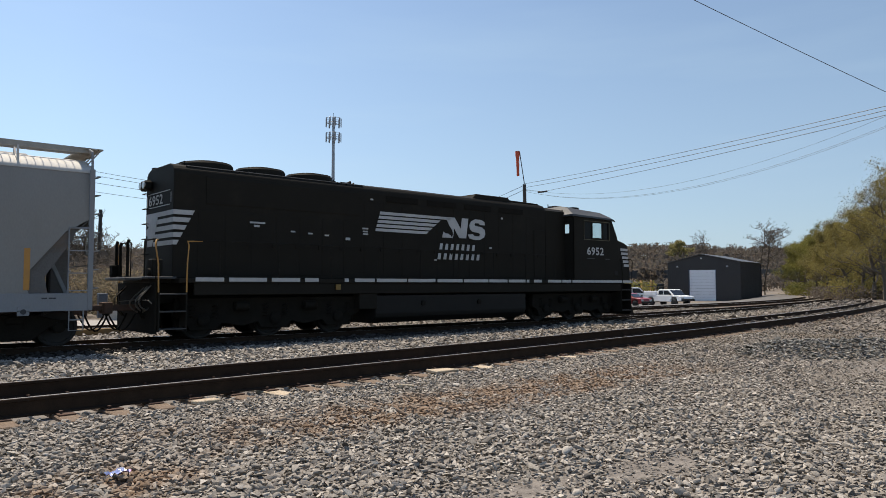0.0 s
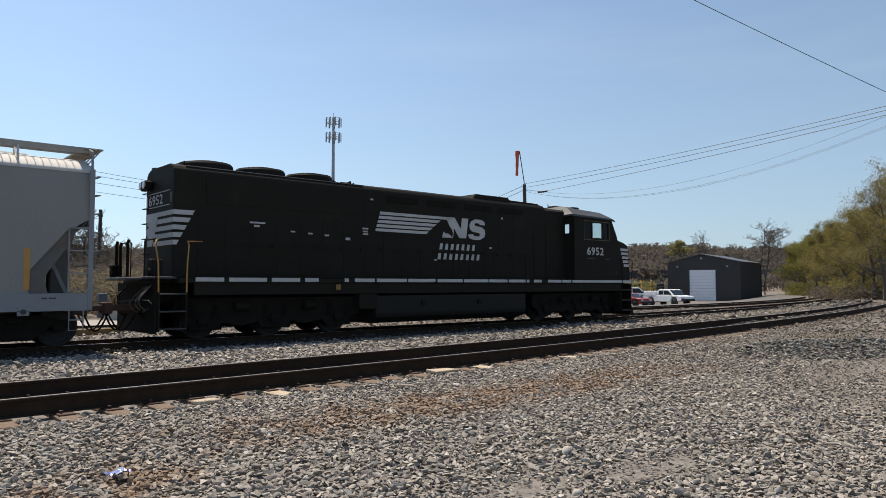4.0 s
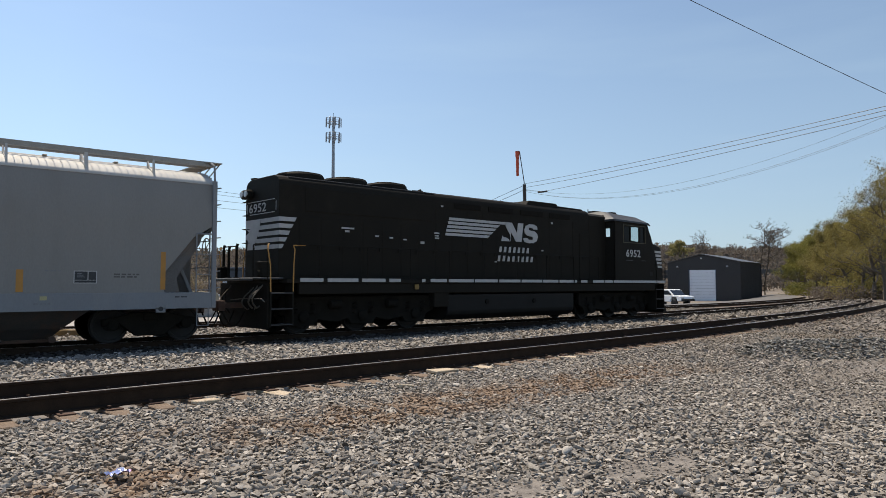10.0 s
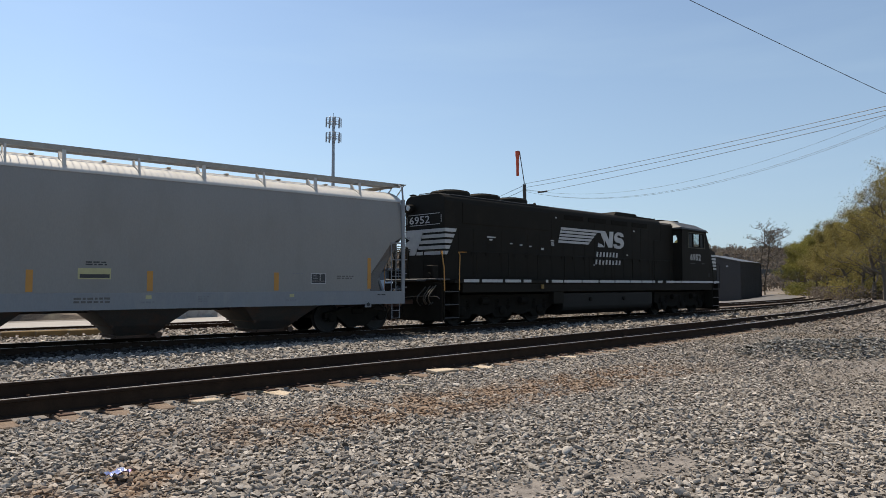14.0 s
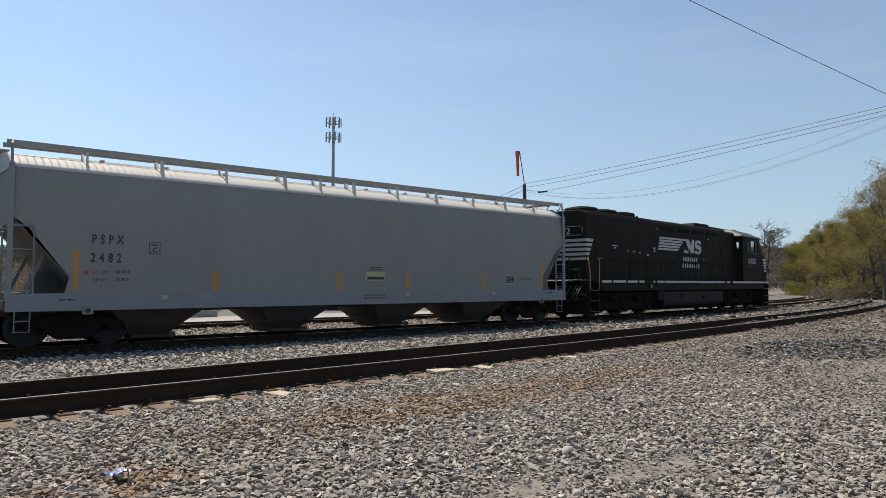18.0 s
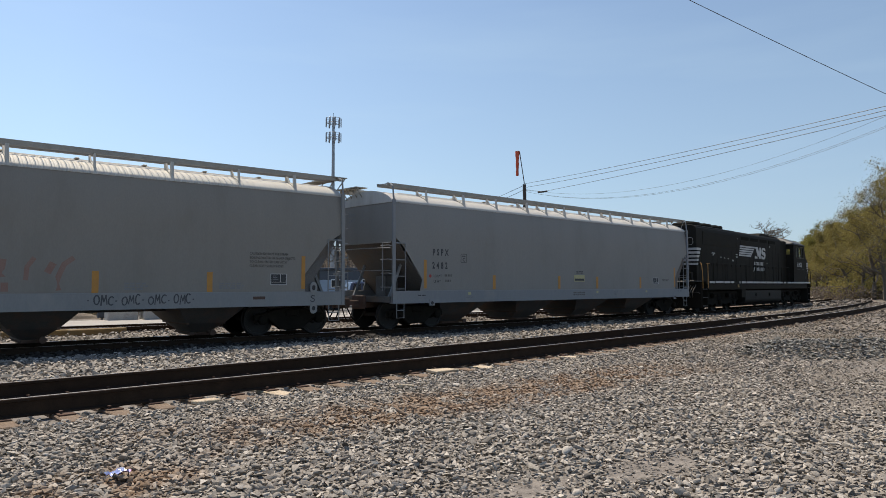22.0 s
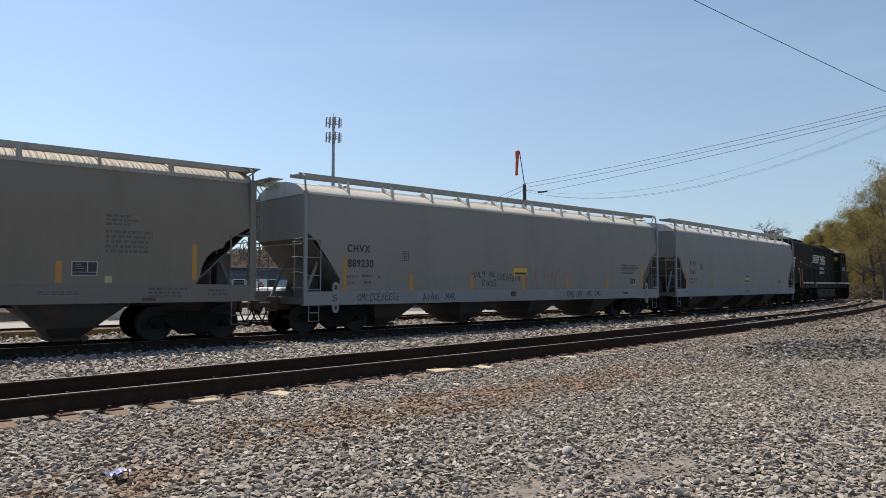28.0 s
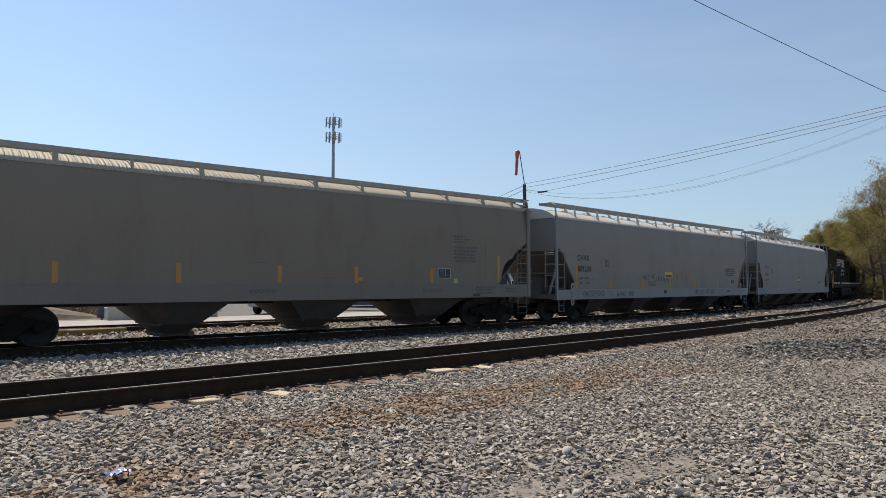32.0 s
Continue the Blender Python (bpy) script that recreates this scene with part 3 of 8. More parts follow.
def loco():
    lo = thing("locomotive", "black six-axle diesel road locomotive with white stripes, numbered 6952", "locomotive")
    L = 10.3
    blk = M["black"]

    def X(v):
        return (v - 10.0) * 1.03
    # deck, sill and stripe
    bm = bmesh.new()
    box(bm, X(0.55), X(19.45), -1.56, 1.56, 1.50, 1.62, 0.01)
    box(bm, X(0.0), X(0.55), -1.05, 1.05, 1.50, 1.62, 0.01)
    box(bm, X(19.45), X(20.0), -1.05, 1.05, 1.50, 1.62, 0.01)
    part("deck", bm, blk, lo)
    bm = bmesh.new()
    for s in (-1, 1):
        box(bm, X(0.95), X(19.2), *sorted((s * 1.40, s * 1.52)), 1.18, 1.50, 0.01)
    box(bm, X(0.3), X(19.7), -0.6, 0.6, 0.95, 1.5, 0.02)
    part("frame_sill", bm, blk, lo)
    for xa, xb in SILL_STRIPES:
        for s in (-1, 1):
            bm = boxm(X(xa), X(xb), *sorted((s * 1.562, s * 1.568)), 1.535, 1.64)
            part("sill_stripe", bm, M["white"], lo, "white reflective sill stripe")
    # long hood
    sec = [(-1.05, 1.62), (-1.05, 4.38), (-1.02, 4.49), (-0.93, 4.59), (-0.72, 4.66), (0.72, 4.66), (0.93, 4.59), (1.02, 4.49), (1.05, 4.38), (1.05, 1.62)]
    bm = bmesh.new()
    prism(bm, sec, "x", X(0.56), X(14.9), 0.02)
    hood = part("long_hood", bm, blk, lo)
    # radiator section with flared shoulders at the rear
    for s in (-1, 1):
        bm = bmesh.new()
        prism(bm, [(s * 1.05, 3.60), (s * 1.065, 3.64), (s * 1.065, 4.32), (s * 1.05, 4.38)], "x", X(1.4), X(6.2))
        part("radiator_shutter", bm, blk, hood)
        # hood doors, each with its latch and hinges
        for i, xx in enumerate(np.arange(1.2, 14.4, 0.74)):
            z1 = 3.45 if 1.0 < xx < 6.0 else 4.1
            bm = boxm(X(xx), X(xx + 0.68), *sorted((s * 1.05, s * 1.059)), 1.72, z1, 0.004)
            d = part("hood_door", bm, blk, hood)
            bm = bmesh.new()
            box(bm, X(xx + 0.60), X(xx + 0.64), *sorted((s * 1.066, s * 1.095)), 2.5, 2.66, 0.006)
            part("latch", bm, blk, d)
        for xx in (7.2, 8.9, 10.6, 12.3):
            bm = boxm(X(xx), X(xx + 1.3), *sorted((s * 1.05, s * 1.075)), 4.14, 4.34, 0.006)
            part("hood_grille", bm, M["under"], hood)
    # roof gutter line, paler to show the light it catches
    for s in (-1, 1):
        bm = bmesh.new()
        tube(bm, [(X(0.9), s * 0.93, 4.605), (X(6.4), s * 0.93, 4.605)], 0.018, 5)
        part("roof_gutter", bm, M["cab_roof"], hood)
    for i, xx in enumerate((1.80, 3.41, 5.02)):
        f = new("radiator_fan")
        f.parent = lo
        bm = bmesh.new()
        lathe(bm, [(4.63, 0.74), (4.80, 0.74), (4.86, 0.69), (4.86, 0.60), (4.72, 0.58)], "z", 28, (X(xx), 0, 0))
        part("shroud", bm, blk, f, sharp=30)
        bm = bmesh.new()
        for q in range(8):
            a = q * math.pi / 8
            tube(bm, [(X(xx) + 0.70 * math.cos(a), 0.70 * math.sin(a), 4.85), (X(xx), 0, 4.945), (X(xx) - 0.70 * math.cos(a), -0.70 * math.sin(a), 4.85)], 0.010, 4)
        for rr, zz in ((0.22, 4.93), (0.46, 4.90)):
            tube(bm, [(X(xx) + rr * math.cos(q * math.pi / 10), rr * math.sin(q * math.pi / 10), zz) for q in range(21)], 0.009, 4)
        part("guard", bm, M["under"], f)
        bm = bmesh.new()
        for q in range(6):
            a = q * math.pi / 3
            box(bm, 0.08, 0.55, -0.10, 0.09, -0.01, 0.01, 0, pose(X(xx), 0, 4.70, 0, 0, math.degrees(a)) @ pose(0, 0, 0, 25, 0, 0))
        part("blade", bm, M["under"], f)
    # horn cluster
    hn = new("air_horn")
    hn.parent = lo
    bm = boxm(X(5.95), X(6.45), -0.12, 0.12, 4.60, 4.68, 0.01)
    part("horn_base", bm, blk, hn)
    for k, (dx, dy) in enumerate(((-0.12, -0.14), (0.05, 0.0), (0.2, 0.14))):
        bm = bmesh.new()
        sg = 1 if k != 1 else -1
        lathe(bm, [(X(6.2) + dx, 0.02), (X(6.2) + dx + sg * 0.25, 0.03), (X(6.2) + dx + sg * 0.36, 0.09)], "x", 12, (0, dy, 4.76))
        part("horn_bell", bm, blk, hn, sharp=40)
    # rear roof rail and marker
    bm = bmesh.new()
    tube(bm, [(X(0.95), -0.7, 4.60), (X(0.95), -0.7, 4.76), (X(0.95), 0.7, 4.76), (X(0.95), 0.7, 4.60)], 0.016, 6)
    part("roof_grab_rail", bm, blk, lo)
    bm = bmesh.new()
    lathe(bm, [(4.58, 0.05), (4.68, 0.05), (4.69, 0.13), (4.73, 0.13), (4.75, 0.05)], "z", 12, (X(0.74), 0.82, 0))
    part("rear_beacon", bm, blk, lo, sharp=40)
    bm = boxm(X(0.34), X(0.56), 0.50, 1.02, 4.06, 4.34, 0.06)
    hl = part("rear_headlight_box", bm, blk, lo)
    for s in (0.63, 0.89):
        bm = bmesh.new()
        lathe(bm, [(X(0.325), 0.09), (X(0.335), 0.10), (X(0.36), 0.10)], "x", 16, (0, s, 4.20))
        part("headlight", bm, M["lamp_glass"], hl, sharp=40)
    # engine roof, exhaust and dynamic brake housing
    bm = bmesh.new()
    prism(bm, [(-0.8, 4.60), (-0.72, 4.66), (0.72, 4.66), (0.8, 4.60)], "x", X(7.2), X(11.1))
    part("roof_hatch", bm, blk, lo)
    bm = bmesh.new()
    prism(bm, [(X(11.1), 4.53), (X(11.35), 4.79), (X(13.0), 4.79), (X(13.1), 4.70), (X(14.7), 4.68), (X(14.85), 4.53)], "y", -0.85, 0.85, 0.02)
    part("dynamic_brake_housing", bm, blk, lo)
    bm = boxm(X(9.0), X(9.5), -0.35, 0.35, 4.60, 4.70, 0.02)
    part("exhaust_stack", bm, M["under"], lo)
    # equipment bay between hood and cab
    bm = bmesh.new()
    prism(bm, [(-1.05, 1.62), (-1.05, 3.2), (-1.05, 4.42), (-0.8, 4.54), (0.8, 4.54), (1.05, 4.42), (1.05, 1.62)], "x", X(14.9), X(16.05))
    part("equipment_bay", bm, blk, lo)
    # wide cab, hollow, with open window frames
    cab = new("cab")
    cab.parent = lo
    c0, c1, cw, ce = 16.05, 19.15, 1.53, 4.22
    w0, w1, z0, z1 = 16.74, 18.36, 3.36, 4.06
    for s in (-1, 1):
        ya, yb = sorted((s * cw, s * (cw - 0.05)))
        bm = bmesh.new()
        if s > 0:
            box(bm, X(w0), X(17.35), ya, yb, z0, z1)
            box(bm, X(17.95), X(w1), ya, yb, z0, z1)
            box(bm, X(17.35), X(17.95), ya, yb, z0, z0 + 0.22)
        box(bm, X(c0), X(w0), ya, yb, 1.62, ce)
        box(bm, X(w1), X(18.42), ya, yb, 1.62, ce)
        box(bm, X(w0), X(w1), ya, yb, 1.62, z0)
        box(bm, X(w0), X(w1), ya, yb, z1, ce)
        prism(bm, [(X(18.42), 1.62), (X(19.14), 1.62), (X(18.98), 3.42), (X(18.54), ce), (X(18.42), ce)], "y", ya, yb)
        part("cab_side", bm, blk, cab)
        win = new("side_window")
        win.parent = cab
        bm = bmesh.new()
        for a in ((w0, w1, z0 - 0.035, z0 + 0.02), (w0, w1, z1 - 0.02, z1 + 0.035), (w0 - 0.035, w0 + 0.03, z0, z1), (w1 - 0.03, w1 + 0.035, z0, z1), (17.20, 17.27, z0, z1), (17.93, 18.00, z0, z1)):
            box(bm, X(a[0]), X(a[1]), *sorted((s * (cw + 0.012), s * (cw - 0.06))), a[2], a[3], 0.004)
        part("window_frame", bm, M["black"], win)
        bm = bmesh.new()
        for a in ((w0 - 0.05, w1 + 0.05, z0 - 0.05, z0 - 0.03), (w0 - 0.05, w1 + 0.05, z1 + 0.03, z1 + 0.05), (w0 - 0.05, w0 - 0.03, z0 - 0.03, z1 + 0.03), (w1 + 0.03, w1 + 0.05, z0 - 0.03, z1 + 0.03)):
            box(bm, X(a[0]), X(a[1]), *sorted((s * (cw + 0.016), s * (cw + 0.001))), a[2], a[3])
        part("window_trim", bm, M["frame_yellow"], win)
        for a, b in ((w0 + 0.03, 17.20), (17.27, 17.93), (18.00, w1 - 0.03)):
            bm = boxm(X(a), X(b), *sorted((s * (cw - 0.02), s * (cw - 0.028))), z0 + 0.02, z1 - 0.02)
            g = part("pane", bm, M["glass"] if a == 17.27 else M["dark_pane"], win)
            g.visible_shadow = False
    bm = bmesh.new()
    box(bm, X(c0), X(c0 + 0.05), -cw, -0.95, 1.62, 3.55)
    box(bm, X(c0), X(c0 + 0.05), -cw, -1.30, 3.55, 3.92)
    box(bm, X(c0), X(c0 + 0.05), -1.05, -0.95, 3.55, 3.92)
    box(bm, X(c0), X(c0 + 0.05), -cw, -0.95, 3.92, ce)
    box(bm, X(c0), X(c0 + 0.05), -0.95, 0.95, 1.62, 3.55)
    box(bm, X(c0), X(c0 + 0.05), -0.95, 0.95, 3.9, ce + 0.3)
    box(bm, X(c0), X(c0 + 0.05), 0.95, cw, 1.62, 3.35)
    box(bm, X(c0), X(c0 + 0.05), 0.95, cw, 3.95, ce)
    part("cab_rear_wall", bm, blk, cab)
    bm = bmesh.new()
    ra = [(-1.60, 4.24), (-1.58, 4.32), (-0.95, 4.66), (-0.6, 4.74), (0.6, 4.74), (0.95, 4.66), (1.58, 4.32), (1.60, 4.24), (1.4, 4.24), (-1.4, 4.24)]
    rb = [(-1.62, 4.20), (-1.60, 4.27), (-0.95, 4.58), (-0.6, 4.65), (0.6, 4.65), (0.95, 4.58), (1.60, 4.27), (1.62, 4.20), (1.4, 4.20), (-1.4, 4.20)]
    A = [bm.verts.new((X(15.95 + 0.4 * (q[1] > 4.5)), *q)) for q in ra]
    B = [bm.verts.new((X(18.55), *q)) for q in rb]
    bm.faces.new(A)
    bm.faces.new(list(reversed(B)))
    for q in range(10):
        bm.faces.new((A[q], B[q], B[(q + 1) % 10], A[(q + 1) % 10]))
    bmesh.ops.recalc_face_normals(bm, faces=bm.faces[:])
    part("cab_roof", bm, M["cab_roof"], cab)
    bm = bmesh.new()
    va = [(X(18.555), y, z) for y, z in ((-1.62, 4.25), (-0.95, 4.58), (0.95, 4.58), (1.62, 4.25))]
    vb = [(X(18.78), y, z) for y, z in ((-1.56, 4.20), (-0.9, 4.40), (0.9, 4.40), (1.56, 4.20))]
    A, B = [bm.verts.new(v) for v in va], [bm.verts.new(v) for v in vb]
    C, D_ = [bm.verts.new((v[0], v[1], v[2] - 0.05)) for v in va], [bm.verts.new((v[0], v[1], v[2] - 0.05)) for v in vb]
    for q in range(3):
        bm.faces.new((A[q], A[q + 1], B[q + 1], B[q]))
        bm.faces.new((C[q], D_[q], D_[q + 1], C[q + 1]))
        bm.faces.new((B[q], B[q + 1], D_[q + 1], D_[q]))
    bmesh.ops.recalc_face_normals(bm, faces=bm.faces[:])
    part("roof_visor", bm, M["cab_roof"], cab)
    # windshield with centre post
    bm = bmesh.new()
    for y0, y1 in ((-1.53, -1.38), (-0.12, 0.12), (1.38, 1.53)):
        prism(bm, [(X(18.58), 4.21), (X(18.98), 3.46), (X(18.93), 3.44), (X(18.53), 4.19)], "y", y0, y1)
    box(bm, X(18.88), X(19.0), -1.50, 1.50, 3.36, 3.48)
    part("windshield_post", bm, blk, cab)
    for y0, y1 in ((-1.38, -0.12), (0.12, 1.38)):
        bm = bmesh.new()
        prism(bm, [(X(18.57), 4.19), (X(18.95), 3.48), (X(18.94), 3.475), (X(18.56), 4.185)], "y", y0, y1)
        g = part("windshield", bm, M["glass"], cab)
        g.visible_shadow = False
    # roof clutter
    for xx, yy, w in ((16.6, 0.1, 0.9), (17.3, -0.3, 0.4), (17.8, 0.2, 0.6)):
        bm = boxm(X(xx), X(xx + w), yy - 0.2, yy + 0.2, 4.55, 4.84 - 0.05 * (xx - 16.3), 0.02)
        part("roof_antenna_box", bm, M["under"], cab)
    bm = bmesh.new()
    tube(bm, [(X(16.5), 0.2, 4.60), (X(16.5), 0.2, 4.90)], 0.02, 6)
    part("antenna", bm, M["under"], cab)
    # nose
    bm = bmesh.new()
    a = [(-1.52, 1.62), (-1.52, 3.36), (-1.40, 3.44), (1.40, 3.44), (1.52, 3.36), (1.52, 1.62)]
    b = [(-1.42, 1.62), (-1.42, 3.18), (-1.25, 3.30), (1.25, 3.30), (1.42, 3.18), (1.42, 1.62)]
    A, B = [bm.verts.new((X(18.99), *p)) for p in a], [bm.verts.new((X(20.02 - 0.12 * (p[1] - 1.62)), *p)) for p in b]
    bm.faces.new(A)
    bm.faces.new(list(reversed(B)))
    for q in range(6):
        bm.faces.new((A[q], B[q], B[(q + 1) % 6], A[(q + 1) % 6]))
    bmesh.ops.recalc_face_normals(bm, faces=bm.faces[:])
    nose = part("nose", bm, blk, cab)
    for q in range(5):
        zz = 2.98 - 0.172 * q
        xa, xb = 19.24 + 0.07 * q, 20.02 - 0.12 * (zz - 1.62) + 0.004
        for s in (-1, 1):
            bm = bmesh.new()
            prism(bm, [(X(v_), s * (1.52 - 0.10 * (v_ - 18.99) / 0.90 + o)) for v_, o in ((xa, 0.010), (xb, 0.010), (xb, -0.03), (xa, -0.03))], "z", zz - 0.055, zz + 0.055)
            part("nose_stripe", bm, M["white"], nose)
    bm = boxm(X(19.1), X(19.5), -0.3, 0.3, 3.40, 3.56, 0.03)
    part("nose_headlight_box", bm, blk, nose)
    lettering("6952", 0.44, M["white"], cab, pose(X(16.88), -1.535, 2.70, 90, 0, 0), "white cab number", space=1.08, sx=1.25, bold=0.008)
    for xx, w in ((16.9, 0.5), (18.1, 0.3)):
        bm = boxm(X(xx), X(xx + w), -1.537, -1.531, 2.52, 2.55)
        part("stencil", bm, M["cab_roof"], cab)
    bm = boxm(X(18.75), X(18.98), -1.537, -1.531, 1.86, 2.04)
    part("notice_patch", bm, M["tank"], cab)
    # cab door behind, hand rails at the cab steps
    for s in (-1, 1):
        bm = boxm(X(14.2), X(14.85), *sorted((s * 1.06, s * 1.085)), 1.68, 3.6, 0.01)
        part("side_door", bm, blk, lo)
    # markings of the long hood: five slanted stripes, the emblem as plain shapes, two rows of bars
    yf = -1.072
    mk = new("hood_emblem")
    mk.parent = lo
    mk.matrix_basis = pose(-0.08, 0, 0)
    for q in range(5):
        zt = 3.81 - 0.137 * q
        sl = 0.042
        bm = bmesh.new()
        x0, x1 = 7.06 - sl * q, 9.72 - 0.17 * q - (0.0 if q else -0.35)
        prism(bm, [(X(x0), zt), (X(x1), zt), (X(x1 - 0.12), zt - 0.095), (X(x0 - 0.03), zt - 0.095)], "y", yf - 0.004, yf + 0.008)
        part("emblem_stripe", bm, M["white"], mk)
    def em(u, v):
        """Emblem drawing units to loco plan: u along, v down."""
        return 9.62 + (u - 402) * 0.00877, 3.82 - (v - 106 - (u - 425) * 0.0755) * 0.00692
    foot = [(402, 210), (410, 181), (417, 189), (434, 192), (447, 200), (454, 213)]
    bold = [(425, 107), (468, 110), (500, 168), (507, 113), (541, 115), (529, 217), (493, 215), (464, 163), (459, 213), (454, 213), (460, 192), (454, 172), (440, 150), (430, 128)]
    curl = [(634, 150), (606, 148), (600, 140), (580, 138), (574, 146), (580, 153), (615, 160), (632, 175), (636, 195), (628, 215), (605, 226), (575, 226), (548, 218), (538, 197), (566, 196), (575, 206), (600, 208), (606, 198), (598, 190), (565, 183), (550, 170), (547, 148), (557, 128), (580, 118), (612, 121), (630, 132)]
    for poly in ([em(*p) for p in q] for q in (foot, bold, curl)):
        bm = bmesh.new()
        prism(bm, [(X(p), q) for p, q in poly], "y", yf - 0.004, yf + 0.008)
        part("emblem_shape", bm, M["white"], mk)
    for row, (xa, xb, zt, n) in enumerate(((9.50, 11.25, 2.88, 7), (9.42, 11.48, 2.54, 8))):
        step = (xb - xa) / n
        for q in range(n):
            bm = bmesh.new()
            xx = xa + q * step
            prism(bm, [(X(xx + 0.05), zt), (X(xx + step * 0.62), zt), (X(xx + step * 0.50), zt - 0.21), (X(xx + 0.0), zt - 0.21)], "y", yf - 0.004, yf + 0.008)
            part("name_bar", bm, M["white"], mk)
    for xx, zz, w, h in ((2.62, 3.17, 0.45, 0.05), (2.74, 3.07, 0.16, 0.06), (3.86, 2.98, 0.14, 0.045), (4.42, 2.95, 0.14, 0.045), (4.97, 2.92, 0.14, 0.045), (5.70, 2.83, 0.16, 0.08), (6.30, 3.20, 0.22, 0.05), (6.32, 3.11, 0.18, 0.045), (6.33, 3.03, 0.18, 0.045), (12.4, 3.9, 0.1, 0.07), (9.2, 2.28, 0.12, 0.04), (11.8, 2.78, 0.12, 0.05), (6.6, 4.15, 0.1, 0.05)):
        bm = boxm(X(xx), X(xx + w), yf - 0.004, yf + 0.008, zz, zz + h)
        part("hood_stencil", bm, M["ink_pale"], lo)
    # rear end: number board, stripes wrapping the corner
    lettering("6952", 0.37, M["white"], lo, pose(X(0.546), 0.80, 3.63, 90, 0, -90), "white number on the rear hood end", space=1.06, sx=1.42, bold=0.004)
    bm = bmesh.new()
    for y0, y1, za, zb in ((-0.80, 0.86, 3.56, 3.58), (-0.80, 0.86, 3.94, 3.96), (-0.88, -0.86, 3.62, 3.90), (0.92, 0.94, 3.62, 3.90)):
        box(bm, X(0.550), X(0.562), y0, y1, za, zb)
    part("number_frame", bm, M["white"], lo)
    for q in range(5):
        zt = 3.41 - 0.198 * q
        bm = bmesh.new()
        box(bm, X(0.550), X(0.562), -1.053, 0.05 + 0.09 * q, zt - 0.122, zt)
        prism(bm, [(X(0.550), zt), (X(1.10 - 0.10 * q), zt), (X(1.04 - 0.10 * q), zt - 0.122), (X(0.550), zt - 0.122)], "y", -1.076, -1.049)
        part("rear_stripe", bm, M["white"], lo)
    bm = bmesh.new()
    prism(bm, [(0.05, 3.41), (1.03, 3.41), (1.0, 3.15), (0.78, 3.05), (0.98, 2.96), (0.98, 2.82), (0.86, 2.80), (0.88, 2.50), (0.5, 2.50), (0.2, 3.0)], "x", X(0.549), X(0.561))
    part("rear_emblem_shape", bm, M["white"], lo)
    # rear end ladder grabs
    for zz in np.arange(2.3, 4.3, 0.42):
        bm = bmesh.new()
        tube(bm, [(X(0.56), 1.0, zz), (X(0.44), 1.0, zz), (X(0.44), 0.75, zz), (X(0.56), 0.75, zz)], 0.012, 5)
        part("grab_iron", bm, blk, lo)
    # end steps, platforms, pilots and rails at both ends
    for k in (-1, 1):
        e = k * L
        bm = bmesh.new()
        box(bm, *sorted((e, e - k * 0.06)), -1.5, 1.5, 0.22, 1.50, 0.01)
        part("pilot_plate", bm, M["under"], lo)
        if k > 0:
            bm = bmesh.new()
            prism(bm, [(e, 0.15), (e + 0.35, 0.12), (e + 0.05, 0.75), (e, 0.75)], "y", -1.4, 1.4)
            part("snow_plough", bm, blk, lo)
            bm = boxm(e, e + 0.25, -0.9, 0.9, 1.48, 1.66, 0.02)
            part("anticlimber", bm, blk, lo)
        else:
            bm = bmesh.new()
            box(bm, e - 0.10, e + 0.60, -1.3, 1.3, 1.60, 1.66, 0.01)
            box(bm, e - 0.52, e - 0.10, -0.85, 0.85, 1.56, 1.64, 0.02)
            part("end_platform", bm, M["cab_roof"], lo)
        for s in (-1, 1):
            st = new("end_steps")
            st.parent = lo
            for xx in (e - k * 0.09, e - k * 0.78):
                bm = boxm(xx - 0.02, xx + 0.02, *sorted((s * 1.54, s * 1.10)), 0.28, 1.50, 0.004)
                part("step_side", bm, blk, st)
            for zz in (0.34, 0.78, 1.22):
                bm = boxm(*sorted((e - k * 0.10, e - k * 0.77)), *sorted((s * 1.55, s * 1.15)), zz - 0.02, zz + 0.015, 0.004)
                part("tread", bm, M["tread"], st)
            for xx in (e - k * 0.06, e - k * 0.76):
                bm = bmesh.new()
                out = k * (0.09 if xx == e - k * 0.06 else -0.05)
                tube(bm, [(xx, s * 1.57, 1.26), (xx + 0.2 * out, s * 1.57, 2.0), (xx + out, s * 1.55, 2.46), (xx + out * 0.6, s * 1.50, 2.56), (xx + (0.0 if out * k > 0 else -k * 0.42), s * (1.45 if out * k > 0 else 1.5), 2.58)], 0.020, 6)
                part("step_hand_rail", bm, M["rail_yellow"] if k < 0 else blk, st, sharp=50)
        for s in (-1, 1):
            bm = bmesh.new()
            tube(bm, [(e - k * 0.04, s * 1.42, 1.55), (e - k * 0.04, s * 1.42, 2.57), (e - k * 0.04, s * 1.38, 2.6), (e - k * 0.04, s * 0.58, 2.6), (e - k * 0.04, s * 0.55, 2.57), (e - k * 0.04, s * 0.55, 1.55)], 0.021, 6)
            part("end_hand_rail", bm, blk, lo)
        for yy in (-1.0, -0.8, 0.8, 1.0):
            bm = bmesh.new()
            tube(bm, [(e + k * 0.02, yy, 1.35), (e + k * 0.16, yy, 1.2), (e + k * 0.14, yy * 0.95, 0.75), (e + k * 0.05, yy * 0.9, 0.6)], 0.022, 6)
            part("air_hose", bm, M["under"], lo, sharp=60)
        coupler(lo, e, k, 0.86)
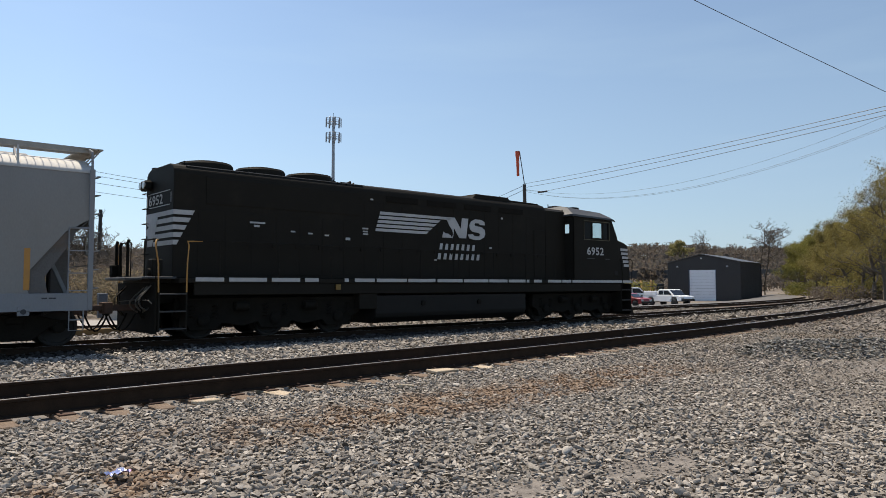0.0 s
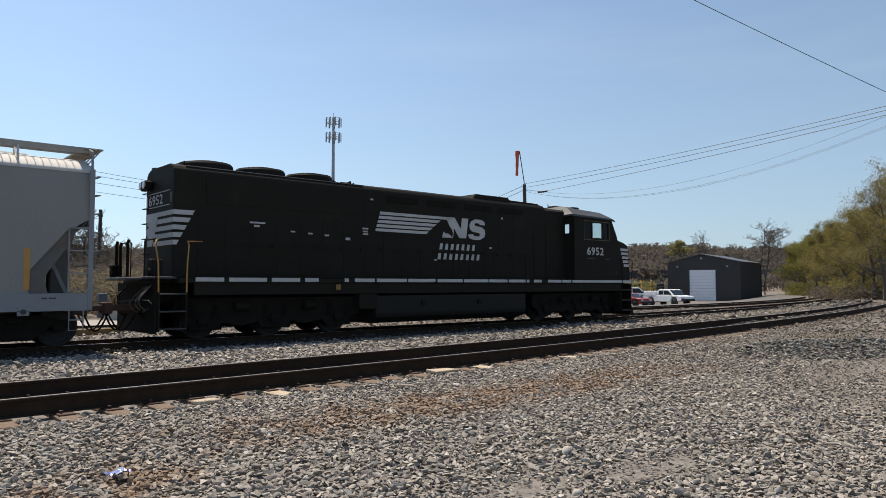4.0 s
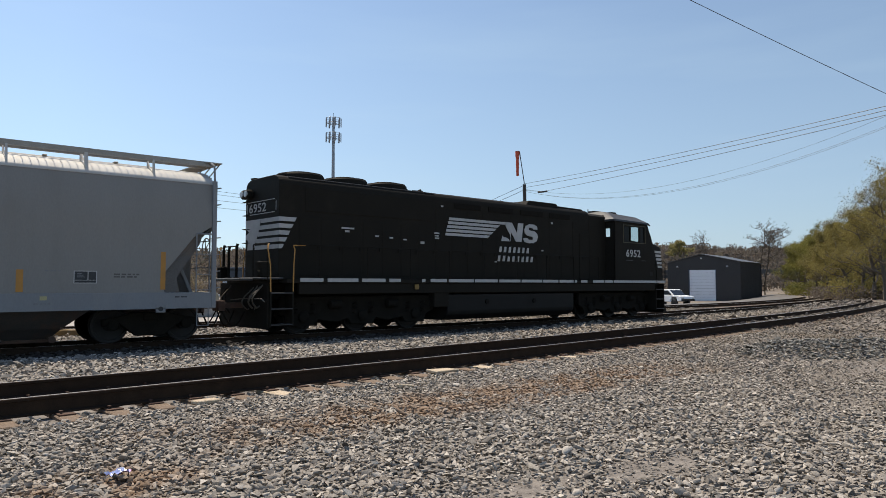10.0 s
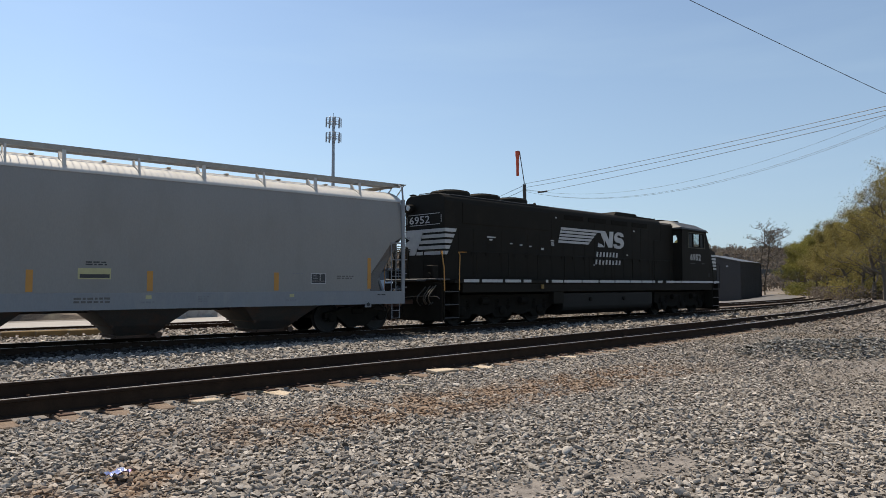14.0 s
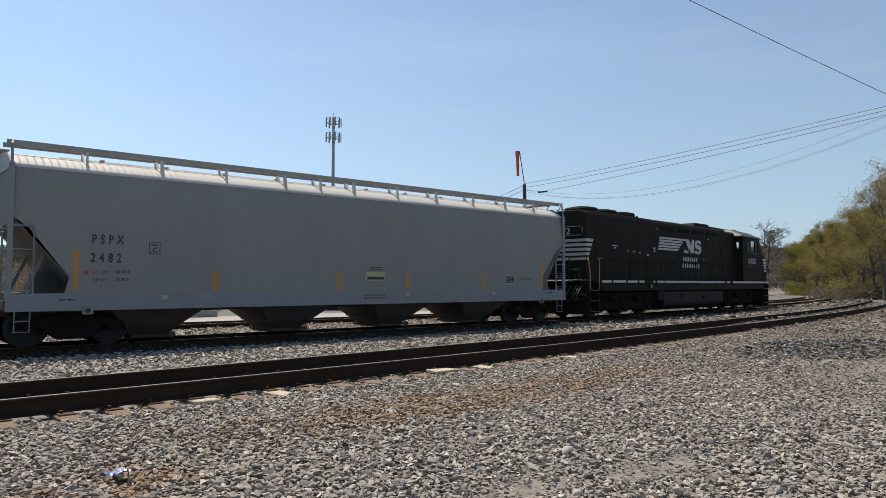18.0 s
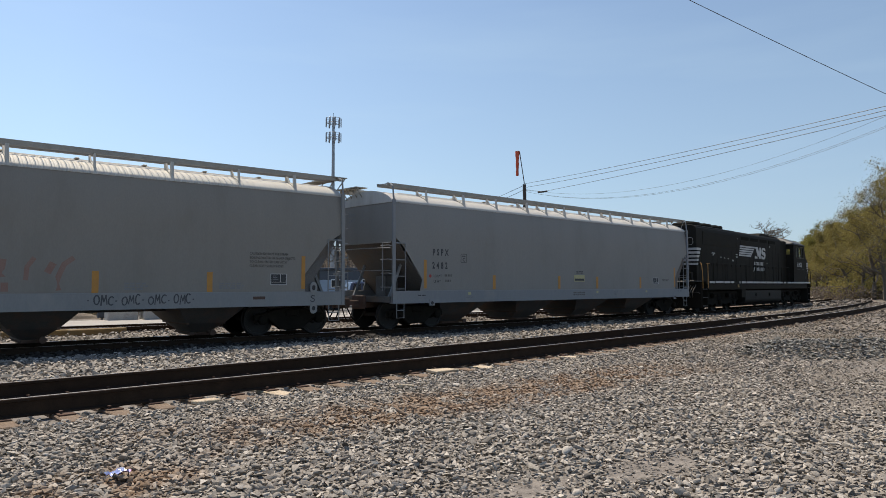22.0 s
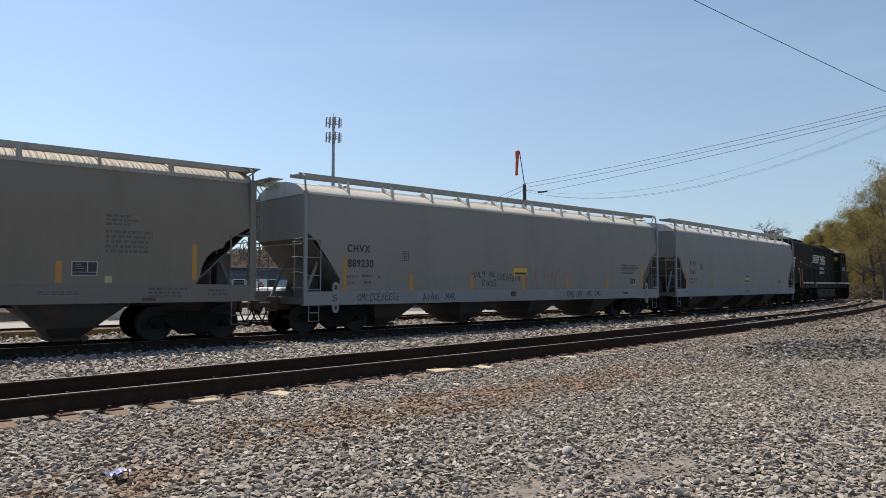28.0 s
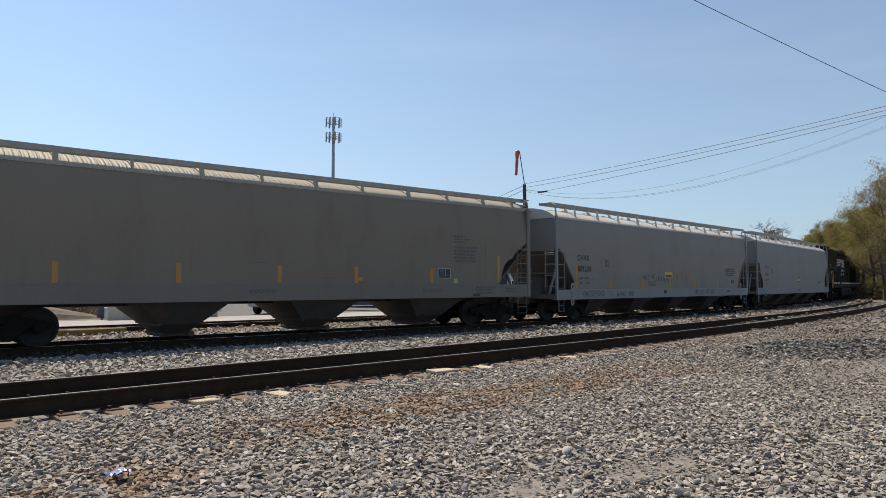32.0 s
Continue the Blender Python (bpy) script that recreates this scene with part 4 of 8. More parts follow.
    # brake wheel stand and jumper posts on the rear platform
    for xx, yy, h in ((-0.30, 0.62, 0.98), (-0.30, 0.28, 0.92), (-0.22, -0.05, 1.0)):
        bm = bmesh.new()
        tube(bm, [(X(xx), yy, 1.63), (X(xx), yy, 1.63 + h * 0.9), (X(xx) + 0.03, yy, 1.63 + h)], 0.042, 8)
        lathe(bm, [(1.63, 0.09), (1.66, 0.09), (1.68, 0.05)], "z", 10, (X(xx), yy, 0))
        part("jumper_post", bm, blk, lo, sharp=40)
    bm = boxm(X(-0.42), X(-0.18), 0.50, 0.80, 1.64, 1.98, 0.03)
    part("cable_receptacle", bm, M["under"], lo)
    bm = bmesh.new()
    box(bm, X(0.10), X(0.36), -0.95, -0.62, 1.66, 2.12, 0.03)
    tube(bm, [(X(0.02), -0.80, 1.78), (X(0.10), -0.80, 1.78)], 0.09, 12)
    part("sand_box", bm, blk, lo)
    # hoses and cut lever hanging off the rear pilot
    for i, (yy, z0, dx) in enumerate(((-1.22, 1.44, 0.30), (-1.08, 1.40, 0.34), (-0.94, 1.42, 0.28), (-0.70, 1.38, 0.36), (0.75, 1.42, 0.32))):
        bm = bmesh.new()
        tube(bm, [(-L - dx * math.sin(math.pi * q / 9) * 0.9, yy + 0.16 * q / 9, z0 - 0.70 * (q / 9) ** 0.8 + (0.12 if q == 9 else 0)) for q in range(10)], 0.021, 6)
        part("brake_hose", bm, M["hose"], lo, sharp=60)
    bm = bmesh.new()
    tube(bm, [(-L - 0.06, -1.45, 0.98), (-L - 0.12, -1.40, 1.06), (-L - 0.14, -0.4, 1.06), (-L - 0.42, -0.12, 1.02)], 0.016, 6)
    part("cut_lever", bm, M["hose"], lo, sharp=60)
    # side walkway rails
    for s in (-1, 1):
        bm = bmesh.new()
        tube(bm, [(X(0.95), s * 1.52, 2.60), (X(15.0), s * 1.52, 2.60)], 0.018, 6)
        part("walkway_rail", bm, blk, lo, sharp=50)
        for xx in np.linspace(1.6, 14.9, 9):
            bm = bmesh.new()
            tube(bm, [(X(xx), s * 1.53, 1.45), (X(xx), s * 1.53, 2.60)], 0.020, 6)
            part("rail_post", bm, blk, lo, sharp=50)
    # tank, air reservoirs, boxes
    bm = bmesh.new()
    prism(bm, [(-1.42, 0.42), (-1.46, 0.55), (-1.46, 1.12), (1.46, 1.12), (1.46, 0.55), (1.42, 0.42), (1.15, 0.24), (-1.15, 0.24)], "x", X(6.55), X(13.3), 0.02)
    tk = part("fuel_tank", bm, M["tank"], lo)
    for xx in (8.4, 10.9):
        bm = bmesh.new()
        tube(bm, [(X(xx), -1.50, 0.85), (X(xx), -1.44, 0.85)], 0.09, 12)
        part("filler_cap", bm, M["under"], tk)
    for s in (-1, 1):
        bm = bmesh.new()
        lathe(bm, [(X(6.9), 0.05), (X(6.95), 0.17), (X(10.2), 0.17), (X(10.25), 0.05)], "x", 14, (0, s * 1.33, 1.31))
        part("air_reservoir", bm, M["under"], lo, sharp=40)
        bm = boxm(X(5.95), X(6.6), *sorted((s * 1.48, s * 1.1)), 0.7, 1.45, 0.02)
        part("battery_box", bm, blk, lo)
    for xx in (5.05, 5.12):
        bm = boxm(X(xx), X(xx + 0.09), -1.60, -1.56, 1.30, 1.46, 0.005)
        part("brake_valve_handle", bm, M["brass"], lo)
    # three-axle trucks
    trucks, wheels = [], []
    for tx in (-6.82, 6.82):
        t = new("truck")
        t.parent = lo
        t.matrix_basis = pose(tx, 0, 0)
        for ax in (-2.06, 0.0, 2.06):
            w = make_wheelset("wheelset", 0.508, t, ax)
            wheels.append((w, ax, 0.508))
        for s in (-1, 1):
            y0, y1 = sorted((s * 0.96, s * 1.14))
            bm = bmesh.new()
            prism(bm, [(-2.80, 1.10), (2.80, 1.10), (2.85, 0.62), (2.55, 0.50), (2.42, 0.24), (1.70, 0.24), (1.55, 0.42), (1.2, 0.36), (0.95, 0.32), (0.52, 0.42), (0.38, 0.24), (-0.38, 0.24), (-0.52, 0.42), (-0.95, 0.32), (-1.2, 0.36), (-1.55, 0.42), (-1.70, 0.24), (-2.42, 0.24), (-2.55, 0.50), (-2.85, 0.62)], "y", y0, y1, 0.015)
            part("side_frame", bm, M["under"], t)
            for ax in (-2.06, 0.0, 2.06):
                bm = bmesh.new()
                lathe(bm, [(s * 1.05, 0.17), (s * 1.20, 0.17), (s * 1.24, 0.12), (s * 1.245, 0.05)], "y", 14, (ax, 0, 0.508))
                part("bearing_cap", bm, M["under"], t, sharp=40)
                for q in (-0.30, 0.30):
                    bm = bmesh.new()
                    tube(bm, [(ax + q + 0.075 * math.cos(j * 0.9), s * 1.16 + 0.07 * math.sin(j * 0.9), 0.55 + 0.013 * j) for j in range(29)], 0.016, 5)
                    part("spring", bm, M["under"], t, sharp=60)
            for q in (-1.05, 1.05):
                bm = bmesh.new()
                lathe(bm, [(q - 0.2, 0.10), (q - 0.18, 0.13), (q + 0.18, 0.13), (q + 0.2, 0.10)], "x", 12, (0, s * 1.24, 0.86))
                part("brake_cylinder", bm, M["under"], t, sharp=40)
        bm = bmesh.new()
        box(bm, -2.5, 2.5, -0.95, 0.95, 0.75, 0.95, 0.02)
        for ax in (-2.06, 0, 2.06):
            box(bm, ax + 0.2, ax + 0.95, -0.55, 0.55, 0.30, 0.75, 0.05)
        part("bolster_and_motors", bm, M["under"], t)
        for ax in (-2.06, 0.0, 2.06):
            for s in (-1, 1):
                for q in (-1, 1):
                    bm = bmesh.new()
                    prism(bm, [(ax + q * 0.47, 0.22), (ax + q * 0.62, 0.22), (ax + q * 0.74, 0.80), (ax + q * 0.56, 0.80)], "y", *sorted((s * 0.70, s * 0.86)), 0.01)
                    part("brake_shoe", bm, M["under"], t)
        trucks.append(t)
    return {"thing": lo, "trucks": trucks, "wheels": wheels}


M["ink_pale"] = mat("faded_white_stencil", (0.42, 0.42, 0.40), None, 0.6, 0, 5, 60, 0.0)

# ---- freight cars ----
def car_paint(name, c, dark, streak, rough=0.62):
    """Painted sheet with rain streaks running down it."""
    m = mat(name, c, tuple(v * 0.88 for v in c), rough, 0, 0.8, 40, 0.03, 0.004, stretch=(1, 1, 0.35), dirt=dark, dirt_scale=0.8, dirt_at=0.56, spec=0.18)
    n, l = m.node_tree.nodes, m.node_tree.links
    b = n["Principled BSDF"]
    tc, mp, nz = n.new("ShaderNodeTexCoord"), n.new("ShaderNodeMapping"), n.new("ShaderNodeTexNoise")
    mp.inputs["Scale"].default_value = (5.0, 1.0, 0.16)
    nz.inputs["Scale"].default_value, nz.inputs["Detail"].default_value = 1.4, 5
    l.new(tc.outputs["Object"], mp.inputs["Vector"])
    l.new(mp.outputs["Vector"], nz.inputs["Vector"])
    mr = n.new("ShaderNodeMapRange")
    mr.inputs["From Min"].default_value, mr.inputs["From Max"].default_value = 0.52, 0.8
    mr.inputs["To Max"].default_value = streak
    l.new(nz.outputs["Fac"], mr.inputs["Value"])
    mx = n.new("ShaderNodeMix")
    mx.data_type = "RGBA"
    mx.inputs["B"].default_value = (*dark, 1)
    col = b.inputs["Base Color"].links[0].from_socket
    l.new(mr.outputs["Result"], mx.inputs["Factor"])
    l.new(col, mx.inputs["A"])
    l.new(mx.outputs["Result"], b.inputs["Base Color"])
    return m


def ribbed(m, per_m, depth):
    """Adds fine cross ribs to a roof sheet."""
    n, l = m.node_tree.nodes, m.node_tree.links
    b = n["Principled BSDF"]
    tc, wv, bp = n.new("ShaderNodeTexCoord"), n.new("ShaderNodeTexWave"), n.new("ShaderNodeBump")
    wv.bands_direction = "X"
    wv.inputs["Scale"].default_value = per_m / 3.18
    l.new(tc.outputs["Object"], wv.inputs["Vector"])
    bp.inputs["Strength"].default_value, bp.inputs["Distance"].default_value = 0.8, depth
    l.new(wv.outputs["Fac"], bp.inputs["Height"])
    l.new(bp.outputs["Normal"], b.inputs["Normal"])
    return m


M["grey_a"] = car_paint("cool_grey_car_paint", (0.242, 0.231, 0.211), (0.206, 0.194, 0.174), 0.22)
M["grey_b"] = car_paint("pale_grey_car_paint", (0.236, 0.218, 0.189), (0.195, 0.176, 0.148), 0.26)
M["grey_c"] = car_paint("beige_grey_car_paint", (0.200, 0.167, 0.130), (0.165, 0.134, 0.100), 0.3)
M["sill_a"] = car_paint("blue_grey_sill_paint", (0.222, 0.228, 0.232), (0.265, 0.258, 0.24), 0.3)
M["sill_b"] = car_paint("pale_grey_sill_paint", (0.235, 0.238, 0.232), (0.28, 0.27, 0.25), 0.3)
M["sill_c"] = car_paint("beige_sill_paint", (0.185, 0.165, 0.138), (0.16, 0.14, 0.115), 0.4)
# Roofs paler than the sides: sunlight on top put into the paint colour.
M["roof_a"] = ribbed(car_paint("sunlit_roof_paint", (0.50, 0.48, 0.44), (0.37, 0.34, 0.30), 0.3), 9, 0.002)
M["roof_b"] = ribbed(car_paint("sunlit_ribbed_roof_paint", (0.50, 0.475, 0.42), (0.36, 0.33, 0.28), 0.3), 12.5, 0.011)
M["roof_c"] = ribbed(car_paint("sunlit_beige_ribbed_roof_paint", (0.34, 0.30, 0.235), (0.25, 0.21, 0.16), 0.3), 10, 0.014)
# Slopes and bays: shade under the body put into dark colours, grime over.
M["slope"] = mat("shaded_grimy_slope_sheet", (0.12, 0.112, 0.103), (0.08, 0.073, 0.066), 0.75, 0, 1.2, 30, 0.1, 0.004, dirt=(0.12, 0.085, 0.06), dirt_scale=1.1, dirt_at=0.5)
M["bay"] = mat("shaded_grimy_hopper_bay", (0.075, 0.066, 0.058), (0.045, 0.040, 0.036), 0.8, 0, 2, 30, 0.1, 0.004, dirt=(0.10, 0.06, 0.042), dirt_scale=1.5, dirt_at=0.5)
M["gate"] = mat("rusty_brown_outlet_gate", (0.12, 0.065, 0.045), (0.06, 0.04, 0.03), 0.85, 0.1, 5, 50, 0.3, 0.005)
M["lug"] = mat("pale_grey_lug_paint", (0.24, 0.24, 0.23), (0.19, 0.19, 0.18), 0.6, 0, 4, 40, 0.05)
M["ink"] = mat("black_stencil_paint", (0.02, 0.02, 0.022), (0.035, 0.035, 0.035), 0.6, 0, 5, 60, 0.0)
M["ink_soft"] = mat("faded_stencil_paint", (0.14, 0.145, 0.15), (0.20, 0.20, 0.20), 0.6, 0, 5, 60, 0.0)
M["ink_dim"] = mat("worn_dark_stencil_paint", (0.06, 0.055, 0.05), (0.12, 0.11, 0.095), 0.6, 0, 9, 60, 0.0)
M["faint_orange"] = mat("faded_red_orange_line_paint", (0.26, 0.11, 0.07), (0.21, 0.13, 0.095), 0.6, 0, 6, 30, 0.0)
M["scrawl"] = mat("thin_dark_spray_paint", (0.03, 0.03, 0.034), (0.07, 0.07, 0.07), 0.6, 0, 7, 60, 0.0)
M["red"] = mat("red_marking_paint", (0.42, 0.05, 0.045), None, 0.6, 0, 5, 60, 0.0)
M["pink"] = mat("faded_pink_spray_paint", (0.215, 0.105, 0.075), (0.235, 0.155, 0.125), 0.6, 0, 3, 30, 0.0)
M["sticker"] = mat("dull_yellow_sticker", (0.44, 0.40, 0.20), None, 0.6, 0, 5, 60, 0.0)
M["orange_sticker"] = mat("orange_yellow_sticker", (0.66, 0.40, 0.05), None, 0.6, 0, 5, 60, 0.0)
M["wheel_tread"] = mat("worn_wheel_steel", (0.018, 0.0155, 0.013), (0.012, 0.0105, 0.009), 0.8, 0.0, 6, 60, 0.1, 0.003)
M["grating"] = mat("galvanised_walkway", (0.36, 0.335, 0.29), (0.25, 0.23, 0.195), 0.6, 0.3, 5, 60, 0.1, 0.003)


def make_wheelset(name, r, parent, x):
    bm = bmesh.new()
    for s in (-1, 1):
        prof = [(0.66, r + 0.022), (0.685, r + 0.022), (0.70, r), (0.79, r - 0.008), (0.79, r - 0.07), (0.76, r - 0.085), (0.745, 0.16), (0.80, 0.13), (0.80, 0.085), (0.66, 0.085), (0.66, 0.13), (0.70, 0.17), (0.675, r - 0.09), (0.66, r - 0.06)]
        lathe(bm, [(s * t, q) for t, q in prof], "y", 32)
    tube(bm, [(0, -1.08, 0), (0, 1.08, 0)], 0.075, 12)
    for s in (-1, 1):
        for k in range(3):
            a = k * 2.094
            tube(bm, [(0.055 * math.cos(a), s * 1.06, 0.055 * math.sin(a)), (0.055 * math.cos(a), s * 1.10, 0.055 * math.sin(a))], 0.014, 6)
    w = part(name, bm, M["wheel_tread"], parent, sharp=35)
    w.matrix_basis = pose(x, 0, r)
    return w


def freight_truck(parent, x):
    """A two-axle truck with its side frames, springs, bolster and wheelsets."""
    t = new("truck")
    t.parent = parent
    t.matrix_basis = pose(x, 0, 0)
    wheels = []
    for sx in (-0.89, 0.89):
        wheels.append((make_wheelset("wheelset", 0.457, t, sx), sx, 0.457))
    for s in (-1, 1):
        bm = bmesh.new()
        y0, y1 = sorted((s * 0.93, s * 1.08))
        prism(bm, [(-1.13, 0.60), (-0.72, 0.67), (-0.42, 0.76), (0.42, 0.76), (0.72, 0.67), (1.13, 0.60), (1.13, 0.42), (0.72, 0.48), (0.50, 0.30), (0.34, 0.17), (-0.34, 0.17), (-0.50, 0.30), (-0.72, 0.48), (-1.13, 0.42)], "y", y0, y1, 0.015)
        part("side_frame", bm, M["under"], t)
        for sx in (-0.89, 0.89):
            bm = bmesh.new()
            lathe(bm, [(s * 1.0, 0.13), (s * 1.13, 0.13), (s * 1.15, 0.10), (s * 1.155, 0.06)], "y", 14, (sx, 0, 0.457))
            part("bearing_cap", bm, M["under"], t, sharp=40)
        for kx in (-0.17, 0.0, 0.17):
            bm = bmesh.new()
            pts = [(kx + 0.06 * math.cos(q * 0.9), s * 1.02 + 0.06 * math.sin(q * 0.9), 0.27 + q * 0.0105) for q in range(29)]
            tube(bm, pts, 0.014, 5)
            part("spring", bm, M["under"], t, sharp=60)
    bm = boxm(-0.2, 0.2, -1.14, 1.14, 0.55, 0.74, 0.03)
    part("bolster", bm, M["under"], t)
    bm = bmesh.new()
    for sx in (-0.36, 0.36):
        box(bm, sx - 0.05, sx + 0.05, -0.75, 0.75, 0.36, 0.48, 0.02)
        for s in (-1, 1):
            box(bm, sx - 0.03 + 0.06 * (1 if sx > 0 else -1), sx + 0.03 + 0.06 * (1 if sx > 0 else -1), s * 0.74 - 0.06, s * 0.74 + 0.06, 0.28, 0.60, 0.01)
    part("brake_beam", bm, M["under"], t)
    return t, wheels


def coupler(parent, x, sx, z=0.86):
    bm = bmesh.new()
    box(bm, min(x, x + sx * 0.62), max(x, x + sx * 0.62), -0.075, 0.075, z - 0.08, z + 0.08, 0.02)
    prism(bm, [(x + sx * 0.58, -0.13), (x + sx * 0.58, 0.14), (x + sx * 0.80, 0.17), (x + sx * 0.86, 0.10), (x + sx * 0.74, 0.03), (x + sx * 0.82, -0.06), (x + sx * 0.78, -0.15)], "z", z - 0.15, z + 0.14, 0.015)
    part("coupler", bm, M["gate"], parent)
    for s in (-0.35, 0.35):
        bm = bmesh.new()
        pts = [(x + sx * (0.10 + 0.66 * q / 10), s * (1 - 0.65 * q / 10), z - 0.16 - 0.42 * math.sin(math.pi * min(q / 9.0, 1)) ** 1.0) for q in range(11)]
        tube(bm, pts, 0.022, 6)
        part("air_hose", bm, M["under"], parent, sharp=60)


def text_bars(parent, x, z, w, h, lines, y, material, seed):
    """Writing too small to be read, as rows of short bars."""
    rng = random.Random(seed)
    bm = bmesh.new()
    dz = h / max(lines, 1)
    for i in range(lines):
        zz, xx = z - i * dz, x
        end = x + w * rng.uniform(0.72, 1.0)
        while xx < end:
            ww = rng.uniform(0.05, 0.16)
            box(bm, xx, min(xx + ww, end), y - 0.003, y, zz - dz * 0.62, zz)
            xx += ww + 0.035
    return part("stencil", bm, material, parent, kind="stuff")


def ring(cx, cy, rx, ry, a0, a1, n=9):
    return [(cx + rx * math.cos(radians(a0 + (a1 - a0) * i / n)), cy + ry * math.sin(radians(a0 + (a1 - a0) * i / n))) for i in range(n + 1)]


STROKES = {"O": [ring(0.4, 0.48, 0.42, 0.46, 80, 450, 12)], "N": [[(0, 0), (0.08, 1), (0.72, 0.05), (0.8, 1)]], "L": [[(0.1, 1), (0, 0), (0.62, 0.06)]], "Y": [[(0, 0.95), (0.1, 0.5), (0.5, 0.5), (0.75, 1)], [(0.75, 1), (0.55, 0.1), (0.1, -0.2)]],
           "M": [[(0, 0), (0.15, 1), (0.45, 0.35), (0.78, 1), (0.9, 0.1)]], "E": [[(0.7, 1), (0.05, 0.92), (0, 0.02), (0.72, 0.06)], [(0.02, 0.5), (0.55, 0.55)]], "C": [ring(0.45, 0.5, 0.45, 0.48, 50, 310, 9)], "R": [[(0, 0), (0.05, 1), (0.6, 0.85), (0.55, 0.6), (0.05, 0.5), (0.75, 0)]],
           "A": [[(0, 0), (0.42, 1), (0.8, 0)], [(0.14, 0.38), (0.66, 0.4)]], "T": [[(0, 0.95), (0.8, 1)], [(0.4, 1), (0.42, 0)]], "I": [[(0.15, 1), (0.12, 0)]], "K": [[(0, 1), (0.05, 0)], [(0.7, 0.95), (0.08, 0.45), (0.75, 0)]],
           "S": [[(0.72, 0.9), (0.3, 1), (0.05, 0.75), (0.35, 0.55), (0.7, 0.38), (0.62, 0.08), (0.25, 0), (0, 0.15)]], "V": [[(0, 1), (0.35, 0), (0.8, 1)]], "-": [[(0.1, 0.45), (0.25, 0.45)]]}


def sprayed(parent, text, x, z, w, h, material, seed, y, rise=0.0, thick=0.015, label=""):
    """Words sprayed freehand: thin flat ribbons along each stroke."""
    rng = random.Random(seed)
    step = w / len(text)
    q = 0
    for i, ch in enumerate(text):
        if ch == " ":
            continue
        bm = bmesh.new()
        hh, ww, dz, slant = h * rng.uniform(0.85, 1.1), step * 0.92 * rng.uniform(0.9, 1.05), rng.uniform(-0.08, 0.08) * h, rng.uniform(-0.05, 0.12)
        for line in STROKES[ch]:
            pts = [Vector((x + i * step + ww * (u + slant * v), z + rise * i * step + dz + hh * v)) for u, v in line]
            for a, b in zip(pts, pts[1:]):
                d = (b - a).normalized()
                nrm = Vector((-d.y, d.x)) * thick * rng.uniform(0.75, 1.2)
                a2, b2, q = a - d * thick * 0.6, b + d * thick * 0.6, q + 1
                yy = y - 0.0015 - 0.0004 * (q % 4)
                bm.faces.new([bm.verts.new((p.x, yy, p.y)) for p in (a2 + nrm, a2 - nrm, b2 - nrm, b2 + nrm)])
        bmesh.ops.recalc_face_normals(bm, faces=bm.faces[:])
        part("sprayed_letter", bm, material, parent, label)


HL = 9.475      # half length of a car over its sill


